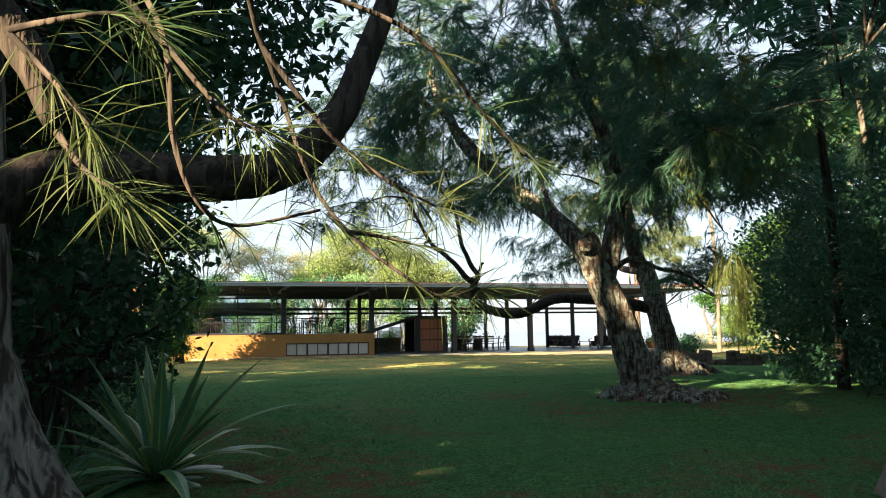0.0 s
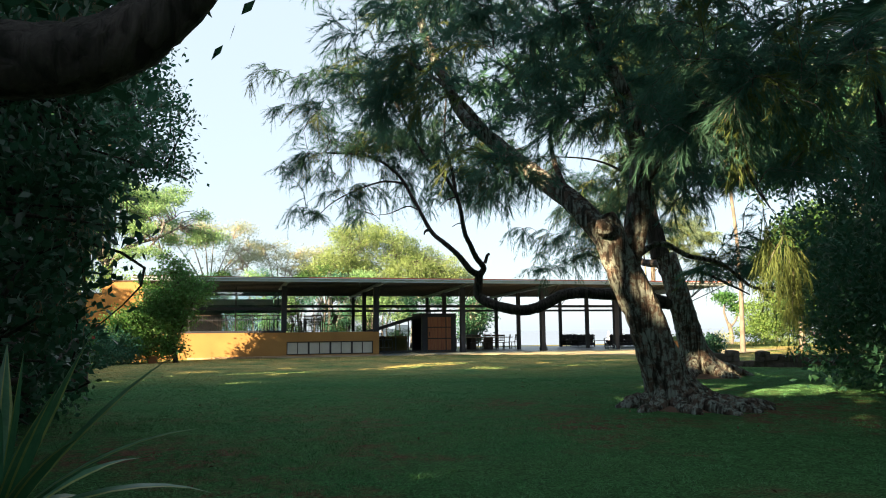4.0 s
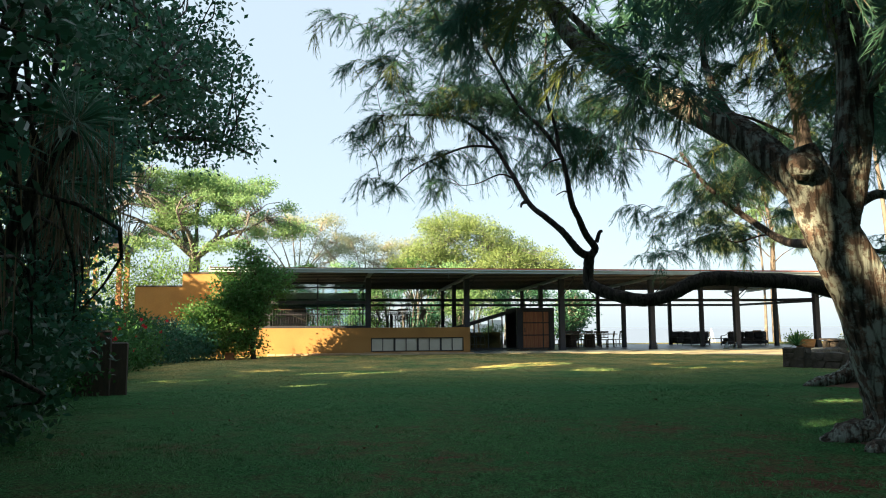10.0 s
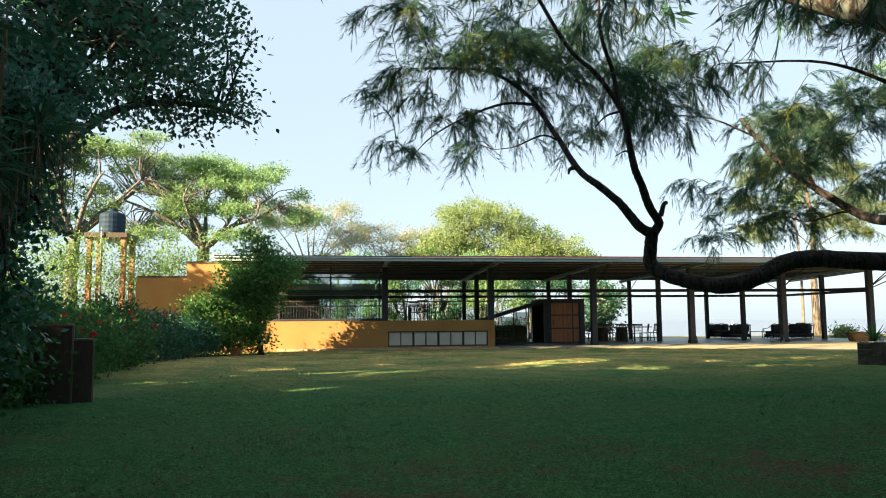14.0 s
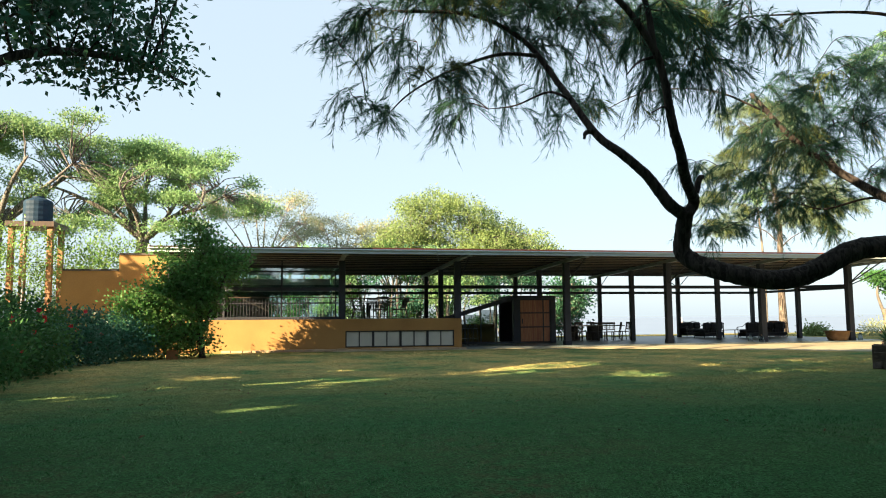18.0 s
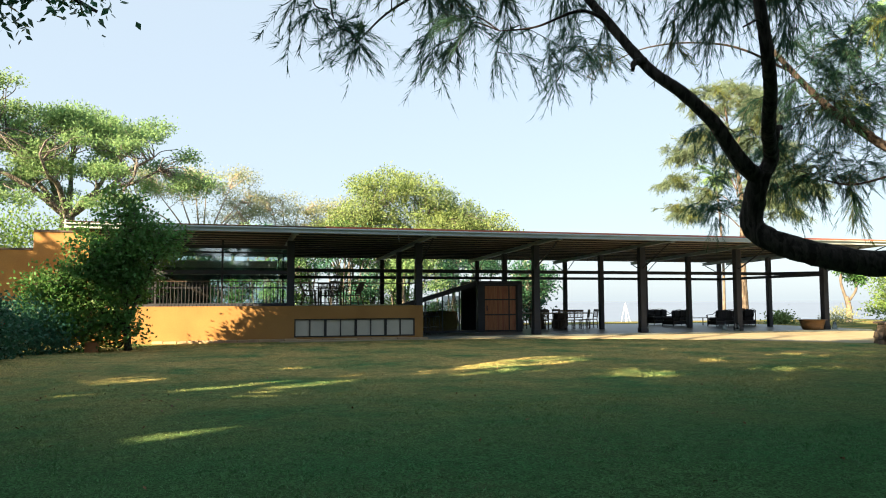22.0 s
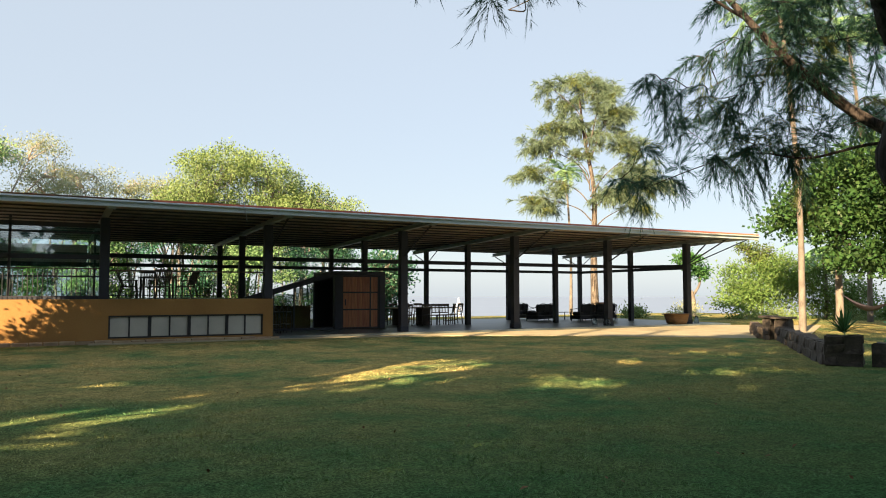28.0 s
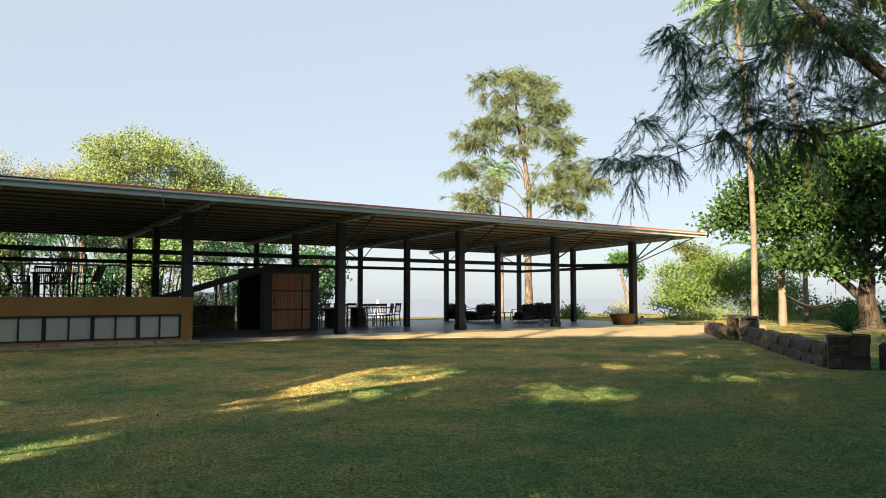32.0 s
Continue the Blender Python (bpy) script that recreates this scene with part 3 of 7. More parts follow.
def railing(x0, x1, y, z0, z1, rail_mat, step=0.125, label=""):
    rl = piece("railing", box_bm(x0, y - 0.03, z1 - 0.03, x1, y + 0.03, z1, 0.006), rail_mat, label)
    part("bottom_rail", box_bm(x0, y - 0.015, z0 + 0.08, x1, y + 0.015, z0 + 0.11), STEEL, rl)
    proto = None
    n = int((x1 - x0) / step)
    for k in range(n + 1):
        x = x0 + (x1 - x0) * k / n
        if proto is None:
            proto = part("baluster", box_bm(-0.009, -0.009, 0, 0.009, 0.009, z1 - z0 - 0.03), STEEL, rl)
            proto.location = (x, y, z0)
        else:
            o = new("baluster", proto.data)
            o.parent, o.location = rl, (x, y, z0)


railing(-15.2, COLS[0] - 0.14, -0.16, 1.25, 2.2, DARK_WOOD, label="dark railing with wooden handrail")
railing(COLS[0] + 0.14, COLS[1] - 0.14, 9.2, 1.25, 2.2, DARK_WOOD, label="dark railing with wooden handrail")
piece("handrail", box_bm(COLS[0] + 0.14, -0.02, 2.12, COLS[1] - 0.14, 0.05, 2.17, 0.01), DARK_WOOD, "slim dark wooden handrail")

# stair screen: sloping beam, glass below it
DY = 2.68
bm = bar_bm((-5.3, DY, 1.12), (-1.62, DY, 2.2), 0.3, 0.2)
piece("stair_stringer", bm, STEEL, "dark sloping stair beam")
screen = piece("stair_screen", box_bm(-4.8, DY - 0.03, 0.0, -1.6, DY + 0.03, 0.08), STEEL, "dark-framed glass screen under the stair")
for k, x in enumerate((-4.8, -4.0, -3.2, -2.4)):
    top = 1.12 + (x + 5.3) / 3.68 * 1.08 - 0.1
    part("mullion", box_bm(x - 0.025, DY - 0.03, 0.08, x + 0.025, DY + 0.03, top), STEEL, screen)
    if x < -2.5:
        g = part("pane", box_bm(x + 0.025, DY - 0.005, 0.08, x + 0.775, DY + 0.005, top), DARKGLASS, screen)
        g.visible_shadow = False
part("low_panel", box_bm(-4.75, DY + 0.4, 0.0, -2.4, DY + 0.45, 0.95), OCHRE, screen, "ochre low wall behind the glass")

# entrance box with sliding teak door
for x0, x1, y0, y1, z0, z1 in ((-1.55, -1.25, DY - 0.08, DY + 0.2, 0, 2.16), (0.36, 0.62, DY - 0.08, DY + 2.6, 0, 2.16), (-1.55, 0.62, DY - 0.08, DY + 2.6, 2.16, 2.32), (-1.55, 0.62, DY + 2.5, DY + 2.6, 0, 2.16)):
    piece("entrance_box", box_bm(x0, y0, z0, x1, y1, z1, 0.01), STEEL)
door = piece("sliding_door", box_bm(-1.25, DY - 0.03, 0.02, -1.19, DY + 0.03, 2.15), BLACK, "teak board door in a black grid frame")
for x in (-0.02, 0.33):
    part("stile", box_bm(x - 0.03, DY - 0.035, 0.02, x + 0.03, DY + 0.03, 2.15), BLACK, door)
for z in (0.05, 0.78, 1.47, 2.12):
    part("rail", box_bm(-1.19, DY - 0.033, z - 0.03, 0.36, DY + 0.03, z + 0.03), BLACK, door)
x = -1.19
while x < 0.3:
    x1 = min(x + 0.118, 0.33)
    part("board", box_bm(x + 0.003, DY - 0.02, 0.05, x1 - 0.003, DY + 0.02, 2.12, 0.004), TEAK, door)
    x = x1
part("handle", box_bm(-1.12, DY - 0.08, 0.95, -1.08, DY - 0.03, 1.2, 0.008), BLACK, door)

# diagonal ochre garden wall
wall = empty("garden_wall", "sunlit ochre plaster wall stepping up towards the house", "wall")
A, B, C = Vector((-21.8, 2.0, 0)), Vector((-19.55, 2.0, 0)), Vector((-17.55, 2.0, 0))
for nm, p, q, top in (("low_length", A, B, 3.4), ("high_length", B, C, 4.1)):
    part(nm, bar_bm(p + Vector((0, 0, top / 2 - 0.2)), q + Vector((0, 0, top / 2 - 0.2)), 0.25, top + 0.4), OCHRE, wall)
    part("coping", bar_bm(p + Vector((0, 0, top + 0.04)), q + Vector((0, 0, top + 0.04)), 0.32, 0.08), STONE, wall, "grey cement coping")
part("return_length", box_bm(-21.92, 2.12, -0.3, -21.67, 9.0, 3.4), OCHRE, wall)

# ---- plants ----


def unit(v):
    return v / (np.linalg.norm(v, axis=-1, keepdims=True) + 1e-9)


def in_clouds(clouds, n, r, shell_bias=0.5):
    """n points spread over ellipsoids (centre, radii), more of them near the skin, in proportion to size."""
    vol = np.array([c[1][0] * c[1][1] * c[1][2] for c in clouds]) ** 0.8
    pick = r.choice(len(clouds), n, p=vol / vol.sum())
    d = unit(r.randn(n, 3))
    rad = r.rand(n) ** shell_bias
    cen = np.array([c[0] for c in clouds], float)[pick]
    siz = np.array([c[1] for c in clouds], float)[pick]
    return cen + d * siz * rad[:, None], d


def branch_to(tubes, limbs, targets, r, r0=0.03, r1=0.008, sag=0.12, sides=4, steps=4):
    """Side branches that leave the nearest limb and bend to each target."""
    wood = np.concatenate(limbs)
    for p in targets:
        k = np.argmin(((wood - p) ** 2).sum(1) + 0.6 * np.maximum(0, wood[:, 2] - p[2]) ** 2)
        q = wood[k]
        gap = np.linalg.norm(p - q)
        m1 = q + (p - q) * 0.35 + r.randn(3) * 0.09 * gap + (0, 0, sag * gap)
        m2 = q + (p - q) * 0.7 + r.randn(3) * 0.08 * gap + (0, 0, sag * gap)
        tubes.add(smooth_line([q, m1, m2, p], steps), r0 * min(1.6, 0.5 + gap * 0.4), r1, sides, 0.08)


def needle_sprays(centres, r, twigs=10, per=20, twig_len=0.55, needle=0.22, droop=0.55, spread=0.9):
    """Roots and tips of the needles on drooping twigs round each centre."""
    n = len(centres)
    d = unit(r.randn(n, twigs, 3) * [1.0, 1.0, 0.6] * spread + [0, 0, -droop])
    ln = twig_len * (0.5 + r.rand(n, twigs, 1))
    base = centres[:, None] + r.randn(n, twigs, 3) * 0.12
    s = 0.08 + 0.92 * r.rand(n, twigs, per, 1) ** 0.8
    line = base[:, :, None] + d[:, :, None] * (ln[:, :, None] * s)
    line[..., 2] -= (0.35 * droop * (ln[:, :, None] * s) ** 2 / twig_len)[..., 0]
    nd = unit(d[:, :, None] * 0.9 + r.randn(n, twigs, per, 3) * 0.5 + [0, 0, -0.4 * droop])
    tip = line + nd * needle * (0.6 + 0.8 * r.rand(n, twigs, per, 1))
    end = base + d * ln
    end[..., 2] -= (0.35 * droop * ln ** 2 / twig_len)[..., 0]
    return line.reshape(-1, 3), tip.reshape(-1, 3), base.reshape(-1, 3), end.reshape(-1, 3)


def feathered(tubes, limbs, tips, r, twigs, twig_len, droop, r0=0.014, r1=0.004):
    """Boughs that leave the nearest limb or an earlier bough and bend to each tip, and the twigs along their outer part: start, way and length of each."""
    wood = np.concatenate(limbs)
    tips = tips[np.argsort(((tips[:, None] - wood[None, ::3]) ** 2).sum(2).min(1))]
    count = len(wood)
    wood = np.concatenate([wood, np.zeros((3 * len(tips), 3))])
    base, way = [], []
    for p in tips:
        near = wood[:count]
        q = near[np.argmin((((near - p) ** 2).sum(1) + 0.6 * np.maximum(0, near[:, 2] - p[2]) ** 2) * (1 + 0.45 * r.rand(count)))]
        gap = np.linalg.norm(p - q) + 1e-6
        c = smooth_line([q, q + (p - q) * 0.35 + r.randn(3) * 0.09 * gap + (0, 0, 0.12 * gap), q + (p - q) * 0.7 + r.randn(3) * 0.07 * gap + (0, 0, 0.13 * gap), p], 4)
        tubes.add(c, r0 * min(2.0, 0.5 + gap * 0.35), r1, 3, 0.08)
        if gap > 0.7:
            wood[count:count + 3] = c[4], c[6], c[8]
            count += 3
        low = max(0.15, 1 - 2.3 * twig_len / gap)
        at = low + (1 - low) * r.rand(twigs) ** 0.8
        k = np.minimum((at * 12).astype(int), 11)
        f = (at * 12 - k)[:, None]
        on = c[k] * (1 - f) + c[k + 1] * f
        d = unit(c[k + 1] - c[k])
        base.append(on)
        way.append(unit(d * 0.7 + r.randn(twigs, 3) * (0.55, 0.55, 0.3) + (0, 0, -0.6 * droop)))
    base, way = np.concatenate(base), np.concatenate(way)
    return base, way, twig_len * (0.45 + 0.75 * r.rand(len(base), 1))


def brush(base, way, ln, r, per, needle, droop):
    """Needles that stand forward and hang along each twig: roots, tips, and the twigs' ends."""
    s = 0.05 + 0.95 * r.rand(len(base), per, 1)
    run = ln[:, None] * s
    line = base[:, None] + way[:, None] * run
    line[..., 2] -= (0.7 * droop * run ** 2 / ln[:, None])[..., 0]
    nd = unit(way[:, None] * 1.0 + r.randn(len(base), per, 3) * 0.36 + [0, 0, -0.55 * droop])
    tip = line + nd * needle * (0.6 + 0.8 * r.rand(len(base), per, 1))
    end = base + way * ln
    end[:, 2] -= (0.7 * droop * ln)[:, 0]
    return line.reshape(-1, 3), tip.reshape(-1, 3), end


def casuarina(label, wood, clouds, boughs, seed, bark=None, needle_mat=None, twigs=14, per=34, needle=0.14, width=0.0105, twig_len=0.5, flare=1.2, droop=0.4, shell_bias=0.55, group="", roots=(), knot=None, dry=0.0, high=(), limb_bark=None, pads=4, bare=()):
    """A she-oak: knobbly trunk and limbs, side branches to clumps of drooping needles. wood: (points, r0, r1) with the trunk first."""
    r = np.random.RandomState(seed)
    bark = bark or BARK
    base = wood[0][0][0]
    tree = empty("casuarina_tree", label, "tree", group)
    tk = Tubes(seed)
    tk.add(smooth_line(wood[0][0], 9), wood[0][1], wood[0][2], 18, 0.035, flare, 6)
    tk.make("trunk", bark, tree)
    for k, (x, y) in enumerate(roots):
        rt = Tubes(seed + 200 + k)
        b0 = np.array(wood[0][0][1], float)
        e = np.array([x, y, ground_z(x, y) - 0.03])
        rt.add(smooth_line([b0 + (0, 0, 0.35), b0 * 0.7 + e * 0.3 + (0, 0, -0.02), b0 * 0.4 + e * 0.6 + (0, 0, -0.06) + r.randn(3) * 0.04, b0 * 0.15 + e * 0.85 + (0, 0, 0.0), e], 5), wood[0][1] * 0.6, 0.07, 9, 0.1)
        rt.make("root", bark, tree)
    if knot:
        c, q = knot
        kt = Tubes(seed + 300)
        kt.add([(c[0], c[1] + 0.06, c[2] - 0.05), (c[0] - 0.03, c[1], c[2]), (c[0] - 0.05, c[1] - 0.05, c[2] + 0.03)], q * 1.25, q * 1.5, 10, 0.12)
        kt.make("knot", bark, tree)
        # dark plug, slightly proud, coloured like the shade inside a hollow
        ht = Tubes(seed + 301)
        ht.add([(c[0] - 0.04, c[1] - 0.03, c[2] + 0.02), (c[0] - 0.055, c[1] - 0.06, c[2] + 0.033)], q * 0.7, q * 0.62, 8, 0.1)
        ht.make("hollow", BARK_DARK, tree, "dark plug painted for the hollow's shade")
    lines, outer = [], []
    for pts, r0, r1 in wood[1:]:
        t = Tubes(seed + len(lines))
        ln = smooth_line(pts, 8)
        t.add(ln, r0, r1, 12 if r0 > 0.08 else 7, 0.05)
        t.make("limb", limb_bark or bark, tree)
        if len(lines) not in bare:
            outer.append(ln[int(len(ln) * 0.35):])
        lines.append(ln)
    lines = outer or [smooth_line(wood[0][0], 9)[6:]]
    # pads of foliage in the clouds, several feathered boughs to each
    pad, _ = in_clouds(clouds, max(1, boughs // pads), r, shell_bias)
    tips = np.repeat(pad, pads, 0) + r.randn(len(pad) * pads, 3) * (0.95 * twig_len, 0.95 * twig_len, 0.3 * twig_len)
    bt = Tubes(seed + 50)
    base, way, ln = feathered(bt, lines, tips, r, twigs, twig_len, droop)
    bt.make("branchwork", limb_bark or bark, tree)["kind"] = "stuff"
    a, b, te = brush(base, way, ln, r, per, needle, droop)
    blades("twig_work", base, te, 0.007 * twig_len / 0.55, limb_bark or bark, tree, 0.02, seed + 7, "stuff")
    order = r.permutation(len(tips))
    a, b = a.reshape(len(tips), -1, 3)[order].reshape(-1, 3), b.reshape(len(tips), -1, 3)[order].reshape(-1, 3)
    n = len(a) - int(len(a) * dry)
    w = width * (0.7 + 0.6 * r.rand(len(a)))
    blades("crown", a[:n], b[:n], w[:n], needle_mat or NEEDLE, tree, 0.0, seed, "stuff", fine=True)
    # coarse crown added high above the view to shade the lawn below
    if high:
        hc, _ = in_clouds(high, 420, r)
        hc = hc[~sunlit(hc)]
        ba, bb, _, _ = needle_sprays(hc, r, 10, 12, 0.9, 0.45, droop)
        ht = Tubes(seed + 60)
        branch_to(ht, lines, hc[::20], r, 0.02, 0.006)
        ht.make("shade_branchwork", bark, tree)["kind"] = "stuff"
        blades("top_crown", ba, bb, 0.12, needle_mat or NEEDLE, tree, 0.0, seed + 2, "stuff")
    # yellow share: dry needles, and sun highlights painted as colour
    if dry:
        blades("yellowed_sprays", a[n:], b[n:], w[n:], NEEDLE_DRY_LIT, tree, 0.0, seed + 1, "stuff", "yellow sprays, dry needles and painted sunlight", fine=True)
    return tree


# sun patches to cut through the leaves: centre, half length, half width, turn
GAPS = [(-5.6, -12.0, 2.8, 1.1, 28), (-9.2, -13.65, 0.9, 0.1, 4), (-4.0, -15.2, 1.3, 0.22, 10), (-10.7, -14.5, 0.6, 0.1, 18), (-11.5, -15.5, 0.8, 0.12, -5), (-11.5, -16.6, 0.7, 0.1, 5), (-16.0, -16.8, 1.4, 0.2, 25), (-13.5, -20.2, 1.1, 0.3, 15),
        (-12.2, -15.4, 1.7, 0.2, 8), (-0.2, -15.1, 0.8, 0.08, -5), (-8.4, -19.1, 0.5, 0.02, 25), (-14.8, -13.6, 1.6, 0.2, 0), (-3.0, -28.8, 1.6, 0.6, -50), (-1.4, -27.0, 1.5, 0.35, -30), (0.9, -23.8, 1.3, 0.6, -60), (-10.5, -39.9, 1.6, 0.9, 30),
        (-0.9, -29.5, 0.8, 0.45, 0), (-4.0, -26.6, 0.3, 0.05, -30), (-5.9, -29.1, 0.3, 0.05, 0)]


def sunlit(p):
    """Which points would cast their shadow into a gap, or on to the apron and the house."""
    s = (p[:, 2] + 0.05) / SUN_DIR.z
    x, y = p[:, 0] - SUN_DIR.x * s, p[:, 1] - SUN_DIR.y * s
    hit = (x > -5) & (y > -1.2 - 0.5 * np.maximum(0, x + 2) - 0.35 * np.sin(x * 1.7)) & (y < -0.3)
    # leaves dropped in waves, so that soft flecks reach the lawn's open end
    fleck = np.sin(x * 0.9 + 2.3 * y) + np.sin(2.3 * x - 0.7 * y) + 0.8 * np.sin(5.1 * y + 0.6 * x)
    hit |= (y > -17.5) & (y < -1.5) & (x < 3) & (fleck > 0.75) & (np.abs(np.modf(np.sin(p[:, 0] * 57.1 + p[:, 1] * 83.3) * 2375.5)[0]) < 0.8)
    # a finer wave drops leaves for small flecks on the middle of the lawn
    small = np.sin(5.3 * x + 2.1 * y) + np.sin(-2.2 * x + 6.4 * y + 1) + np.sin(3.9 * x + 4.7 * y + 2)
    hit |= (y > -21.5) & (y < -1.5) & (x < 0.5) & (x > -17) & (small > 0.9)
    # ragged rims and stray leaves break each patch up
    wob = np.sin(x * 1.9 + 0.8 * y) * 0.16 + np.sin(x * 4.3 - 2.1 * y + 1.0) * 0.14 + 0.2 * np.sin(y * 9.0 + x * 1.1)
    stray = np.abs(np.modf(np.sin(p[:, 0] * 91.7 + p[:, 1] * 37.3 + p[:, 2] * 53.9) * 4375.5)[0])
    for gx, gy, l, w, turn in GAPS:
        a = radians(turn)
        u, v = (x - gx) * math.cos(a) + (y - gy) * math.sin(a), -(x - gx) * math.sin(a) + (y - gy) * math.cos(a)
        hit |= ((u / (l + 0.55)) ** 2 + (v / (w + 0.5)) ** 2 + wob < 1) & (stray > 0.06)
    return hit


def leafy(name, label, category, trunk, limbs, clouds, leaves, leaf, width, mat, seed, bark=None, clump=0.35, per=26, shell_bias=0.45, up=0.25, sides=10, flare=0.6, group="", kind="", bend=0.04, gaps=False, boughs=260):
    """A broad-leaved tree or bush: trunk, limbs, branches to clumps, and single leaves round each clump."""
    r = np.random.RandomState(seed)
    bark = bark or BARK_PALE
    tree = empty(name, label, category, group)
    lines = []
    for i, (pts, r0, r1) in enumerate(([trunk] if trunk else []) + list(limbs)):
        t = Tubes(seed + i)
        ln = smooth_line(pts, 7)
        t.add(ln, r0, r1, sides if i == 0 else 8, 0.05, flare if i == 0 and trunk else 0.0)
        t.make("trunk" if i == 0 and trunk else "limb", bark, tree)
        lines.append(ln[3:])
    n = max(1, leaves // per)
    cen, d = in_clouds(clouds, n, r, shell_bias)
    if lines:
        bt = Tubes(seed + 90)
        ends = cen[:: max(1, n // boughs)]
        branch_to(bt, lines, ends[~sunlit(ends)] if gaps else ends, r, 0.03, 0.008, 0.08)
        bt.make("branchwork", bark, tree)["kind"] = "stuff"
    root = np.repeat(cen, per, 0) + r.randn(n * per, 3) * clump * [1, 1, 0.7]
    out = np.repeat(d, per, 0)
    way = unit(r.randn(n * per, 3) + out * 0.7 + [0, 0, up])
    ln = leaf * (0.6 + 0.7 * r.rand(n * per, 1))
    w = width * (0.7 + 0.6 * r.rand(n * per))
    # leave out leaves that would shade the chosen sun patches
    if gaps:
        keep = ~sunlit(root + way * ln * 0.5)
        root, way, ln, w = root[keep], way[keep], ln[keep], w[keep]
    blades("crown", root, root + way * ln, w, mat, tree, bend, seed, "stuff")
    return tree


